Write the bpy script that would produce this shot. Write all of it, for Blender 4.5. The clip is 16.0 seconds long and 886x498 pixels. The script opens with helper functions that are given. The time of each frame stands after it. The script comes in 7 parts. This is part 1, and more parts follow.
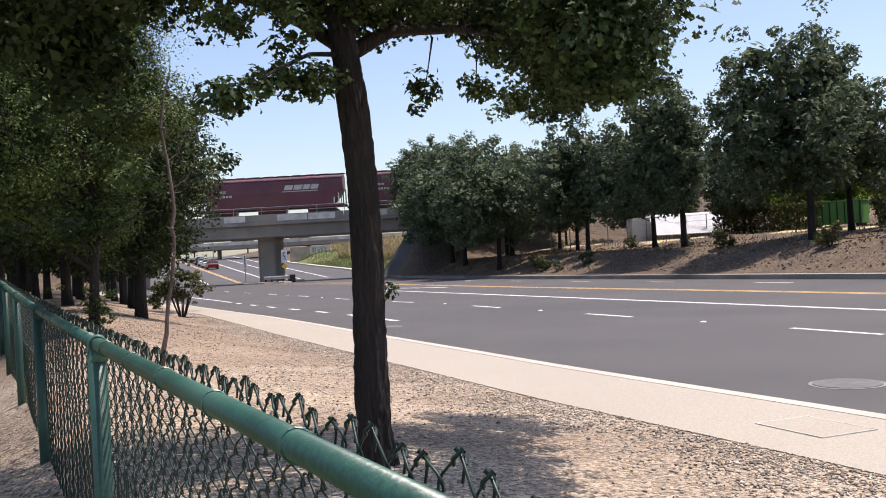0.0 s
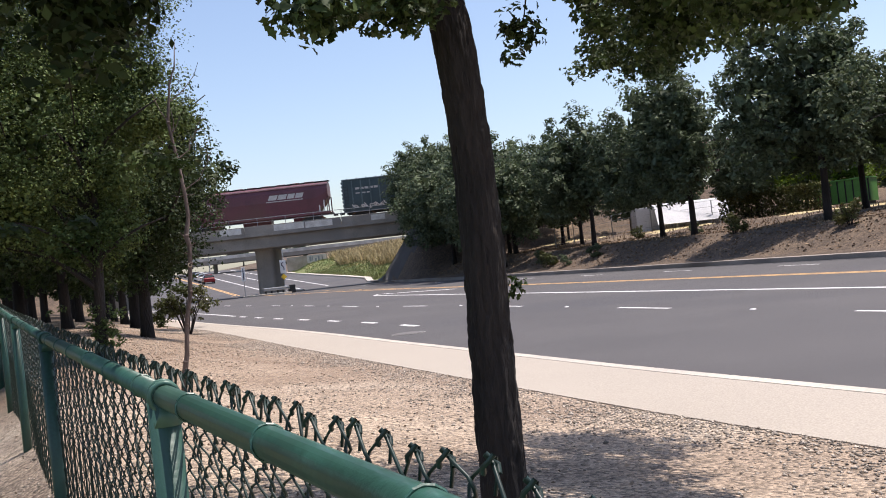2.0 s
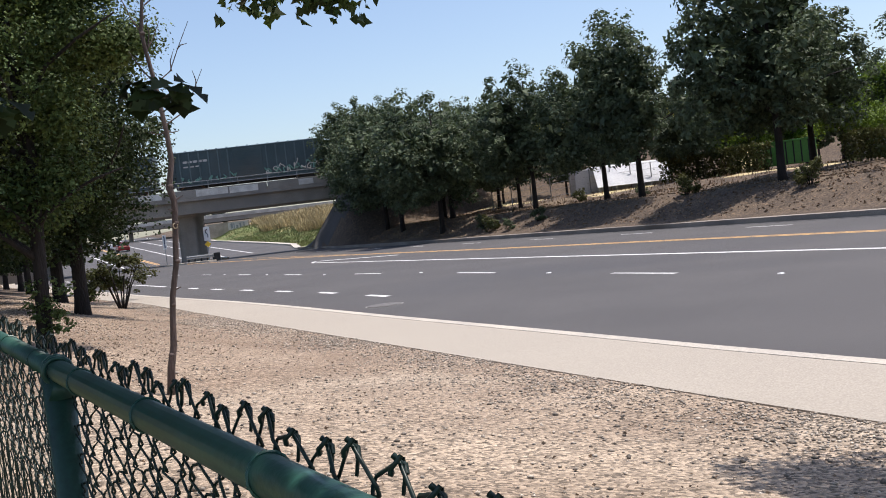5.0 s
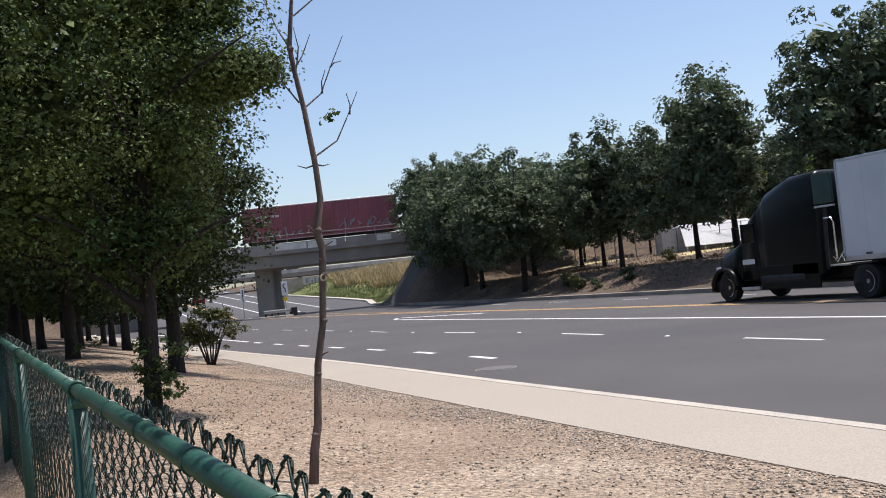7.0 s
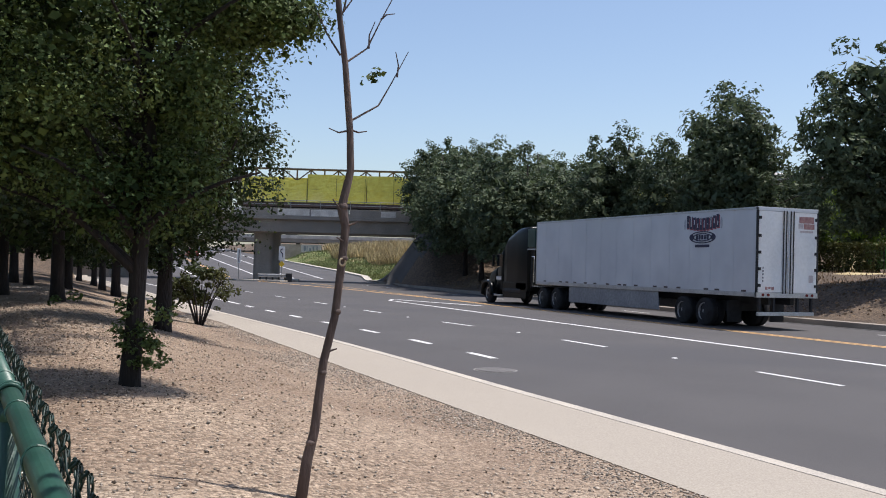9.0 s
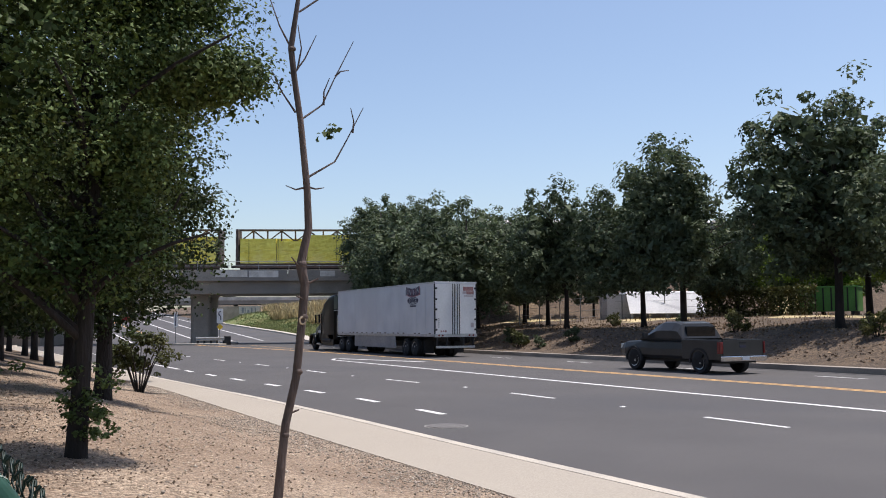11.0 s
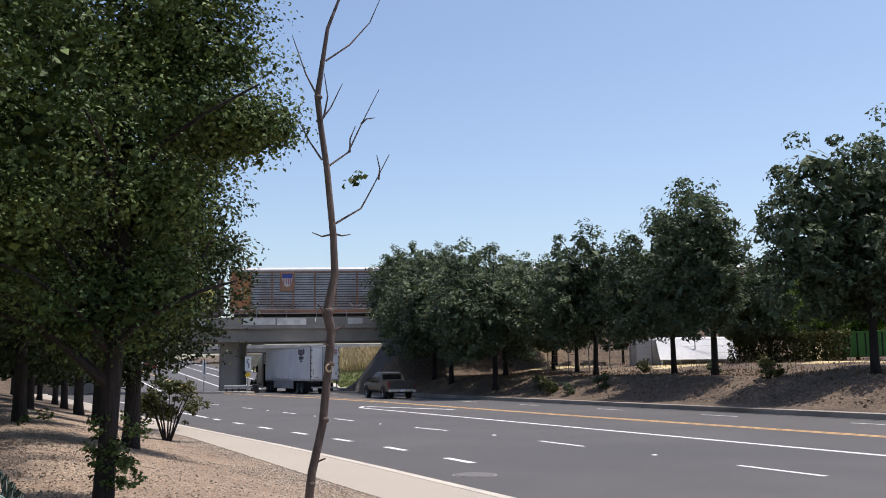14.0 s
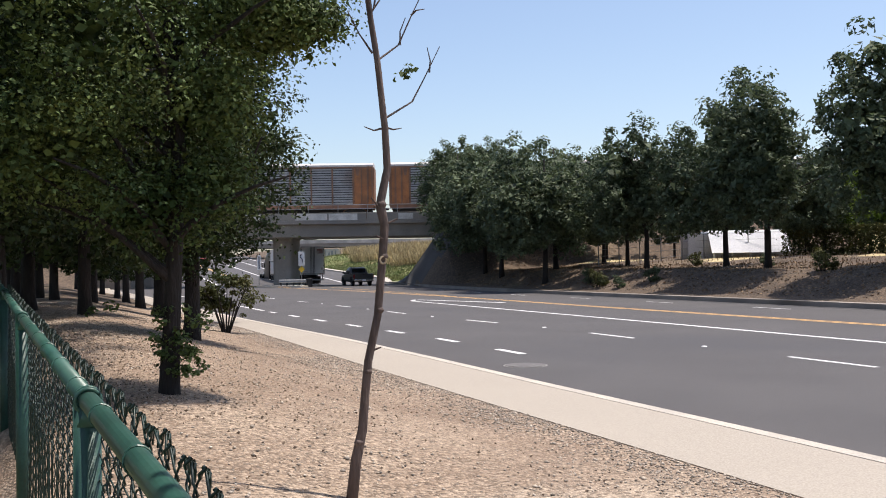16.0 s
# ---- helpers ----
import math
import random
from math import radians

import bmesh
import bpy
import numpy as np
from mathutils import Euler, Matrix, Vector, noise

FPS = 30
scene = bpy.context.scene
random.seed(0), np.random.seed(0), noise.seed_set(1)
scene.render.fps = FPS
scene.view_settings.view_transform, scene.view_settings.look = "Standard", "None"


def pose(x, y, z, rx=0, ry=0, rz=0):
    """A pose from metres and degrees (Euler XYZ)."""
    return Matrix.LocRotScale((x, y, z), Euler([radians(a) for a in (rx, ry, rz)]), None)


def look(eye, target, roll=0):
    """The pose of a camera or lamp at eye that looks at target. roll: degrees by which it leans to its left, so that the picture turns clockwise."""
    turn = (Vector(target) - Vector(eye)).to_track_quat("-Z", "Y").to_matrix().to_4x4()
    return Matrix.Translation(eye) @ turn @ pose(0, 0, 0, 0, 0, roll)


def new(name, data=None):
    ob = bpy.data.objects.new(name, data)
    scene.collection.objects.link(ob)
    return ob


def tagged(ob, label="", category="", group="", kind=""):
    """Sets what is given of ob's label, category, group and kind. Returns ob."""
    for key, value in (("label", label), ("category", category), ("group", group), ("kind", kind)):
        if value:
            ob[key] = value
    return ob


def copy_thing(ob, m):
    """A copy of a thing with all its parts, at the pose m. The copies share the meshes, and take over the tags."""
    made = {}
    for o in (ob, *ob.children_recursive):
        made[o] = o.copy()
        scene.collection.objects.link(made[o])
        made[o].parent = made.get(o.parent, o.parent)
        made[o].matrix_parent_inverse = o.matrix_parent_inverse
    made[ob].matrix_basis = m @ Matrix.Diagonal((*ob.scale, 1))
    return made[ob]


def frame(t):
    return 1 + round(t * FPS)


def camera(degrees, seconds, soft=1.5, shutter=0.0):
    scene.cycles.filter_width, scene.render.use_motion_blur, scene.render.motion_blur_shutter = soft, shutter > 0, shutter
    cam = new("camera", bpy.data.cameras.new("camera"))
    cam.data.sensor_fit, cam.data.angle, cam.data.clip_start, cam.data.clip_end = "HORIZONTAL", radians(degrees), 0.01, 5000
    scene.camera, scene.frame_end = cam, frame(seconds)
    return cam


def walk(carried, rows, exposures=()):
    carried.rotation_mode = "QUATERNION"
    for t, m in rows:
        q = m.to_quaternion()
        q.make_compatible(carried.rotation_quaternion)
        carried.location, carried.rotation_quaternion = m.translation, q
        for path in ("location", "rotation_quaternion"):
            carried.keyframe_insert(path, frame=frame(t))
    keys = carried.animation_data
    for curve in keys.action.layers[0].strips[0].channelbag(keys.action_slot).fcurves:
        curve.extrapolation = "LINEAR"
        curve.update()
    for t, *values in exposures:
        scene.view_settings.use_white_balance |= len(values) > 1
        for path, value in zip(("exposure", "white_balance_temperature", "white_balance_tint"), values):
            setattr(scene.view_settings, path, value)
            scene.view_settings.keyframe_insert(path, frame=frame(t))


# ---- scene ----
cam = camera(50.00, 16.0, soft=1.0)
PATH = [
    (0, -11.902, -28.719, 1.609, 0.56, 3.20, -20.85),
    (0.5, -11.912, -28.400, 1.599, 0.28, 4.19, -19.53),
    (1, -11.966, -28.040, 1.572, 0.44, 4.85, -22.42),
    (1.5, -11.985, -27.632, 1.562, -0.68, 6.88, -22.15),
    (2, -12.006, -27.220, 1.590, 0.68, 6.29, -21.16),
    (2.5, -12.102, -26.861, 1.617, -1.41, 7.18, -25.43),
    (3, -12.153, -26.349, 1.661, 1.97, 9.69, -24.23),
    (3.5, -12.198, -25.945, 1.676, 4.62, 9.00, -23.79),
    (4, -12.217, -25.446, 1.654, 0.23, 8.64, -28.58),
    (6.5, -12.445, -23.236, 1.678, -2.01, 4.61, -21.58),
    (7, -12.481, -22.838, 1.725, 2.00, 5.96, -21.90),
    (7.5, -12.443, -22.512, 1.704, 2.15, 6.59, -28.35),
    (8, -12.409, -22.244, 1.798, 2.79, 6.10, -35.38),
    (8.5, -12.353, -21.968, 1.809, 1.40, -1.28, -26.31),
    (9, -12.363, -21.897, 1.826, 1.09, -1.53, -22.14),
    (9.5, -12.429, -21.849, 1.842, 3.77, -0.78, -26.30),
    (12, -12.467, -21.805, 1.800, 4.53, 0.87, -25.35),
    (12.5, -12.463, -21.812, 1.802, 4.89, 0.27, -25.38),
    (13, -12.456, -21.793, 1.803, 5.87, 0.23, -24.82),
    (13.5, -12.458, -21.779, 1.807, 7.08, 0.77, -24.43),
    (14, -12.449, -21.786, 1.813, 7.34, 0.66, -24.07),
    (14.5, -12.453, -21.786, 1.815, 5.60, 0.30, -23.47),
    (15, -12.451, -21.790, 1.817, 3.13, 0.60, -23.95),
    (15.5, -12.460, -21.801, 1.812, 2.00, 0.47, -21.61),
    (16, -12.476, -21.824, 1.799, 1.04, 0.85, -21.04),
]
walk(cam, [(t, pose(x, y, z, 90 + p, r, w)) for t, x, y, z, p, r, w in PATH],
     exposures=[(0, 0.46, 6650, 16), (1.5, 0.44, 6600, 16), (2.5, 0.41, 6500, 15), (3.5, 0.15, 6300, 13), (4.2, 0.24, 6350, 13), (6.5, 0.27, 6450, 13), (8, 0.12, 6300, 12), (12, 0.19, 6450, 13), (14, 0.22, 6400, 13), (16, 0.34, 6600, 13)])
# world, sun
SUN_DIR = Vector((0.3, -0.03, 0.953)).normalized()
world = bpy.data.worlds.new("sky")
world.use_nodes = True
scene.world = world
wn = world.node_tree.nodes
sky = wn.new("ShaderNodeTexSky")
sky.sky_type, sky.sun_disc = "NISHITA", False
sky.sun_elevation = math.asin(SUN_DIR.z)
sky.sun_rotation = math.atan2(SUN_DIR.x, SUN_DIR.y)
sky.dust_density, sky.ozone_density, sky.air_density = 1.4, 1.0, 1.0
world.node_tree.links.new(sky.outputs[0], wn["Background"].inputs[0])
wn["Background"].inputs[1].default_value = 0.142
sun = new("sun", bpy.data.lights.new("sun", "SUN"))
sun.data.energy, sun.data.angle, sun.data.color = 4.5, radians(0.53), (1.0, 0.94, 0.86)
sun.matrix_world = look(SUN_DIR * 300, (0, 0, 0))


# ---- materials ----
def mat(name, c1, c2=None, rough=0.8, metal=0.0, scale=3.0, fine=40.0, bump=0.2, c3=None, island=0.0, spec=0.5, trans=0.0, obj=0.0, stretch=None, dist=0.02):
    """Two scales of noise between two colours, an optional stain colour, random variation by island or object, and fine relief."""
    m = bpy.data.materials.new(name)
    m.use_nodes = True
    nt = m.node_tree
    n, l = nt.nodes, nt.links
    b = n["Principled BSDF"]
    c2 = c2 or tuple(x * 0.8 for x in c1)
    tc = n.new("ShaderNodeTexCoord")
    mp = n.new("ShaderNodeMapping")
    l.new(tc.outputs["Object"], mp.inputs[0])
    if stretch:
        mp.inputs["Scale"].default_value = stretch
    n1 = n.new("ShaderNodeTexNoise")
    n1.inputs["Scale"].default_value, n1.inputs["Detail"].default_value = scale, 4
    n2 = n.new("ShaderNodeTexNoise")
    n2.inputs["Scale"].default_value, n2.inputs["Detail"].default_value = fine, 3
    l.new(mp.outputs[0], n1.inputs[0])
    l.new(mp.outputs[0], n2.inputs[0])
    r1 = n.new("ShaderNodeValToRGB")
    r1.color_ramp.elements[0].color, r1.color_ramp.elements[1].color = (*c1, 1), (*c2, 1)
    r1.color_ramp.elements[0].position, r1.color_ramp.elements[1].position = 0.36, 0.64
    l.new(n1.outputs[0], r1.inputs[0])
    mx = n.new("ShaderNodeMixRGB")
    mx.blend_type = "OVERLAY"
    mx.inputs[0].default_value = 0.45
    l.new(r1.outputs[0], mx.inputs[1])
    l.new(n2.outputs[0], mx.inputs[2])
    out = mx.outputs[0]
    if c3:
        n3 = n.new("ShaderNodeTexNoise")
        n3.inputs["Scale"].default_value, n3.inputs["Detail"].default_value = scale * 0.31, 5
        l.new(mp.outputs[0], n3.inputs[0])
        r3 = n.new("ShaderNodeValToRGB")
        r3.color_ramp.elements[0].position, r3.color_ramp.elements[1].position = 0.52, 0.68
        l.new(n3.outputs[0], r3.inputs[0])
        m3 = n.new("ShaderNodeMixRGB")
        l.new(r3.outputs[0], m3.inputs[0])
        l.new(out, m3.inputs[1])
        m3.inputs[2].default_value = (*c3, 1)
        out = m3.outputs[0]
    if island or obj:
        hs = n.new("ShaderNodeHueSaturation")
        mr = n.new("ShaderNodeMapRange")
        amount = island or obj
        if island:
            src = n.new("ShaderNodeNewGeometry").outputs["Random Per Island"]
        else:
            src = n.new("ShaderNodeObjectInfo").outputs["Random"]
        mr.inputs[3].default_value, mr.inputs[4].default_value = 1 - amount, 1 + amount
        l.new(src, mr.inputs[0])
        l.new(mr.outputs[0], hs.inputs["Value"])
        l.new(out, hs.inputs["Color"])
        out = hs.outputs[0]
    l.new(out, b.inputs["Base Color"])
    b.inputs["Roughness"].default_value, b.inputs["Metallic"].default_value = rough, metal
    b.inputs["Specular IOR Level"].default_value = spec
    if bump:
        bp = n.new("ShaderNodeBump")
        bp.inputs["Strength"].default_value, bp.inputs["Distance"].default_value = bump, dist
        l.new(n2.outputs[0], bp.inputs["Height"])
        l.new(bp.outputs[0], b.inputs["Normal"])
    if trans:
        tr = n.new("ShaderNodeBsdfTranslucent")
        sh = n.new("ShaderNodeMixShader")
        hs2 = n.new("ShaderNodeHueSaturation")
        hs2.inputs["Value"].default_value, hs2.inputs["Saturation"].default_value = 1.5, 1.15
        l.new(out, hs2.inputs["Color"])
        l.new(hs2.outputs[0], tr.inputs[0])
        sh.inputs[0].default_value = trans
        l.new(b.outputs[0], sh.inputs[1])
        l.new(tr.outputs[0], sh.inputs[2])
        l.new(sh.outputs[0], n["Material Output"].inputs[0])
    return m


def speckle(m, size, lo, hi, depth):
    """Pebbles: cells of random brightness with relief between them."""
    n, l = m.node_tree.nodes, m.node_tree.links
    b = n["Principled BSDF"]
    src = b.inputs["Base Color"].links[0].from_socket
    tc = n.new("ShaderNodeTexCoord")
    vo = n.new("ShaderNodeTexVoronoi")
    vo.inputs["Scale"].default_value = 1 / size
    l.new(tc.outputs["Object"], vo.inputs["Vector"])
    sep = n.new("ShaderNodeSeparateColor")
    l.new(vo.outputs["Color"], sep.inputs[0])
    mr = n.new("ShaderNodeMapRange")
    mr.inputs[3].default_value, mr.inputs[4].default_value = lo, hi
    l.new(sep.outputs[0], mr.inputs[0])
    hs = n.new("ShaderNodeHueSaturation")
    l.new(src, hs.inputs["Color"])
    l.new(mr.outputs[0], hs.inputs["Value"])
    l.new(hs.outputs[0], b.inputs["Base Color"])
    bp = n.new("ShaderNodeBump")
    bp.inputs["Strength"].default_value, bp.inputs["Distance"].default_value = 1.0, depth
    bp.invert = True
    l.new(vo.outputs["Distance"], bp.inputs["Height"])
    old = b.inputs["Normal"].links
    if old:
        l.new(old[0].from_socket, bp.inputs["Normal"])
    l.new(bp.outputs[0], b.inputs["Normal"])


M = dict(
    asphalt=mat("asphalt", (0.07, 0.065, 0.065), (0.084, 0.078, 0.077), 0.85, scale=0.3, fine=70, bump=0.35, c3=(0.062, 0.059, 0.062)),
    concrete=mat("concrete_walk", (0.365, 0.322, 0.268), (0.35, 0.308, 0.256), 0.9, scale=0.35, fine=60, bump=0.02),
    kerb=mat("concrete_kerb", (0.50, 0.45, 0.38), (0.42, 0.38, 0.33), 0.9, scale=1.2, fine=45, bump=0.12),
    bridge=mat("concrete_bridge", (0.31, 0.275, 0.235), (0.23, 0.205, 0.175), 0.9, scale=0.5, fine=14, bump=0.1, c3=(0.22, 0.2, 0.18)),
    bridge_pale=mat("concrete_patch", (0.6, 0.56, 0.51), (0.42, 0.39, 0.35), 0.9, scale=0.7, fine=14, bump=0.1),
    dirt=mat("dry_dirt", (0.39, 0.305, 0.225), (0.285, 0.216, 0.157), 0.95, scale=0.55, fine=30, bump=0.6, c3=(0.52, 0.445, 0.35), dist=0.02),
    gravel=mat("gravel_stone", (0.41, 0.35, 0.285), (0.24, 0.205, 0.17), 0.9, scale=6, fine=60, bump=0.2, island=0.62),
    # bank soil toned down partly for the shade under its trees
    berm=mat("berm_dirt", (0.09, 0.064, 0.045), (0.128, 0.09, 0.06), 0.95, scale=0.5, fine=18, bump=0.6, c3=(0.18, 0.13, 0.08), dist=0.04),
    straw=mat("dry_grass", (0.5, 0.41, 0.22), (0.37, 0.29, 0.15), 0.9, scale=0.8, fine=20, bump=0.5, island=0.3),
    grass=mat("green_grass", (0.13, 0.17, 0.055), (0.2, 0.2, 0.08), 0.9, scale=0.6, fine=25, bump=0.5, island=0.3),
    white_paint=mat("road_paint_white", (0.74, 0.73, 0.71), (0.62, 0.61, 0.6), 0.7, scale=2, fine=50, bump=0.1),
    yellow_paint=mat("road_paint_yellow", (0.7, 0.42, 0.16), (0.6, 0.35, 0.13), 0.7, scale=2, fine=50, bump=0.1),
    green_metal=mat("green_coated_steel", (0.03, 0.1, 0.074), (0.02, 0.068, 0.05), 0.4, scale=5, fine=70, bump=0.08, c3=(0.06, 0.14, 0.105)),
    # post and wire greens: the rail's coat darkened for shade
    green_shaded=mat("shaded_green_coat", (0.018, 0.066, 0.048), (0.013, 0.045, 0.033), 0.45, scale=5, fine=70, bump=0.08, c3=(0.035, 0.09, 0.07)),
    wire_shaded=mat("shaded_green_wire", (0.007, 0.027, 0.019), (0.006, 0.019, 0.014), 0.45, scale=20, fine=70, bump=0.0),
    bark=mat("dark_bark", (0.03, 0.023, 0.02), (0.015, 0.012, 0.0105), 0.95, scale=6, fine=30, bump=1.0, stretch=(1, 1, 0.25), dist=0.03),
    bark_pale=mat("dead_bark", (0.15, 0.11, 0.095), (0.075, 0.054, 0.048), 0.9, scale=8, fine=40, bump=0.8, stretch=(1, 1, 0.3)),
    leaf_a=mat("oak_leaf", (0.042, 0.07, 0.021), (0.138, 0.178, 0.056), 0.65, scale=0.9, fine=9, bump=0, island=0.5, spec=0.2, trans=0.05),
    leaf_b=mat("dusty_leaf", (0.058, 0.08, 0.045), (0.1, 0.125, 0.068), 0.65, scale=0.7, fine=9, bump=0, island=0.45, spec=0.22, trans=0.2),
    # darker oak leaf whose colour carries the canopy shade
    leaf_shaded=mat("shaded_oak_leaf", (0.024, 0.038, 0.012), (0.046, 0.066, 0.02), 0.6, scale=0.9, fine=9, bump=0, island=0.45, spec=0.22, trans=0.08),
    leaf_o=mat("young_oak_leaf", (0.03, 0.052, 0.017), (0.068, 0.1, 0.03), 0.6, scale=1.6, fine=9, bump=0, island=0.5, spec=0.25, trans=0.06),
    leaf_c=mat("bright_leaf", (0.085, 0.135, 0.025), (0.12, 0.17, 0.035), 0.65, scale=0.7, fine=9, bump=0, island=0.4, spec=0.22, trans=0.3),
    hedge=mat("hedge_leaf", (0.045, 0.062, 0.022), (0.095, 0.09, 0.032), 0.6, scale=0.9, fine=9, bump=0, island=0.45, spec=0.22, trans=0.2),
)

speckle(M["dirt"], 0.023, 0.3, 1.55, 0.014)


def litter_shade_soil(m, y0, y1, colour):
    """Leaf-crumb brown from y0 on, ragged edge, with the tree row's shade in its colour."""
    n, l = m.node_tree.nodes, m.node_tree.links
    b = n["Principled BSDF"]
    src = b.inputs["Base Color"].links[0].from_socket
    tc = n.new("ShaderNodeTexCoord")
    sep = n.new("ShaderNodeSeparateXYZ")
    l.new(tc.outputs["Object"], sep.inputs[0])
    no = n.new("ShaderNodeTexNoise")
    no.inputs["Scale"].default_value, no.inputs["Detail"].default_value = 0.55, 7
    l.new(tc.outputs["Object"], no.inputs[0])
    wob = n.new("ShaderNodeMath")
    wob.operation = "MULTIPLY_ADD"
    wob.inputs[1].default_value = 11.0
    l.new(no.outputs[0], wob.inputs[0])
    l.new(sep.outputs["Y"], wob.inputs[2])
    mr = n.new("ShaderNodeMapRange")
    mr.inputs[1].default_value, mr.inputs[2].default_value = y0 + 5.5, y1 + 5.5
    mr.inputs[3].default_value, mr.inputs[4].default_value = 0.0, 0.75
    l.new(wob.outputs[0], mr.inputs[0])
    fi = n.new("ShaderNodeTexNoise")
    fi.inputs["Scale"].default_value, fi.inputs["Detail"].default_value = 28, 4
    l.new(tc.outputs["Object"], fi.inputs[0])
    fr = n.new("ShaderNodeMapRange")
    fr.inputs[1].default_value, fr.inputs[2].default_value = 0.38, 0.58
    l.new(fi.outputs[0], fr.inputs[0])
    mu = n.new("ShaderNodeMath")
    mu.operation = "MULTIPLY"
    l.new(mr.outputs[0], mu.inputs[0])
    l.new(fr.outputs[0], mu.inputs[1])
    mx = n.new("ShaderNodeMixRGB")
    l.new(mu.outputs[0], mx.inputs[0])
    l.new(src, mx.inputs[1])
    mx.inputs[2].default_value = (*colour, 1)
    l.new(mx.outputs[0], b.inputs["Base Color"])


# darker brown along the tree row: litter tone with shade painted in
litter_shade_soil(M["dirt"], -20.0, -13.0, (0.2, 0.13, 0.085))
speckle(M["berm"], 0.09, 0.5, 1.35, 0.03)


# ---- building helpers ----
def part(name, bm, material, parent=None, label="", smooth=False):
    me = bpy.data.meshes.new(name)
    bm.normal_update()
    bm.to_mesh(me)
    bm.free()
    return part_mesh(name, me, material, parent, label, smooth)


def part_mesh(name, me, material, parent=None, label="", smooth=False):
    for m in (material if isinstance(material, (list, tuple)) else [material]):
        me.materials.append(m)
    if smooth:
        me.polygons.foreach_set("use_smooth", [True] * len(me.polygons))
    ob = new(name, me)
    ob.parent = parent
    if label:
        ob["label"] = label
    return ob


def pydata(name, verts, faces):
    me = bpy.data.meshes.new(name)
    me.from_pydata([tuple(v) for v in verts], [], faces)
    me.update()
    return me


def empty(name, m, label, category, group="", kind=""):
    e = new(name)
    e.matrix_basis = m
    return tagged(e, label, category, group, kind)


def add_box(bm, x0, x1, y0, y1, z0, z1, bevel=0.0, taper=None):
    """A box; taper=(dx0, dx1, dy0, dy1) moves the top edges."""
    t = taper or (0, 0, 0, 0)
    vs = [bm.verts.new(p) for p in ((x0, y0, z0), (x1, y0, z0), (x1, y1, z0), (x0, y1, z0),
          (x0 + t[0], y0 + t[2], z1), (x1 + t[1], y0 + t[2], z1), (x1 + t[1], y1 + t[3], z1), (x0 + t[0], y1 + t[3], z1))]
    fs = [bm.faces.new([vs[i] for i in q]) for q in ((3, 2, 1, 0), (4, 5, 6, 7), (0, 1, 5, 4), (1, 2, 6, 5), (2, 3, 7, 6), (3, 0, 4, 7))]
    if bevel:
        es = {e for f in fs for e in f.edges}
        bmesh.ops.bevel(bm, geom=list(es), offset=bevel, segments=2, profile=0.6, affect="EDGES")


def box(x0, x1, y0, y1, z0, z1, bevel=0.0, taper=None):
    bm = bmesh.new()
    add_box(bm, x0, x1, y0, y1, z0, z1, bevel, taper)
    return bm


def add_tube(bm, pts, radii, sides=8, cap=True):
    """A tube along points with a radius for each."""
    pts = [Vector(p) for p in pts]
    if not isinstance(radii, (list, tuple)):
        radii = [radii] * len(pts)
    rings = []
    ref = Vector((0.31, 0.87, 0.39))
    for i, p in enumerate(pts):
        d = (pts[min(i + 1, len(pts) - 1)] - pts[max(i - 1, 0)]).normalized()
        a = ref - d * ref.dot(d)
        if a.length < 0.1:
            a = Vector((1, 0, 0)) - d * d.x
        a.normalize()
        b = d.cross(a)
        rings.append([bm.verts.new(p + (a * math.cos(k * math.tau / sides) + b * math.sin(k * math.tau / sides)) * radii[i]) for k in range(sides)])
    for r0, r1 in zip(rings, rings[1:]):
        for k in range(sides):
            bm.faces.new((r0[k], r0[(k + 1) % sides], r1[(k + 1) % sides], r1[k]))
    if cap:
        bm.faces.new(rings[0][::-1])
        bm.faces.new(rings[-1])


def tube(pts, radii, sides=8):
    bm = bmesh.new()
    add_tube(bm, pts, radii, sides)
    return bm


def add_disc(bm, c, axis, r, h, sides=20, bevel=0.0):
    """A solid disc or drum centred at c along axis x, y or z."""
    c = Vector(c)
    ax = {"x": Vector((1, 0, 0)), "y": Vector((0, 1, 0)), "z": Vector((0, 0, 1))}[axis]
    prof = [(-h / 2, r - bevel), (-h / 2 + bevel, r), (h / 2 - bevel, r), (h / 2, r - bevel)] if bevel else [(-h / 2, r), (h / 2, r)]
    add_tube(bm, [c + ax * a for a, _ in prof], [b for _, b in prof], sides)


def disc(c, axis, r, h, sides=20, bevel=0.0):
    bm = bmesh.new()
    add_disc(bm, c, axis, r, h, sides, bevel)
    return bm


def loft(sections, close=True):
    """A skin over sections of equal length, each a list of points."""
    bm = bmesh.new()
    rings = [[bm.verts.new(p) for p in s] for s in sections]
    n = len(rings[0])
    for a, b in zip(rings, rings[1:]):
        for k in range(n if close else n - 1):
            bm.faces.new((a[k], a[(k + 1) % n], b[(k + 1) % n], b[k]))
    if close:
        bm.faces.new(rings[0][::-1])
        bm.faces.new(rings[-1])
    return bm


def lerp(x, pts):
    return float(np.interp(x, [p[0] for p in pts], [p[1] for p in pts]))


def n2(x, y, s=1.0, k=0.0):
    return noise.noise(Vector((x * s, y * s, k)))

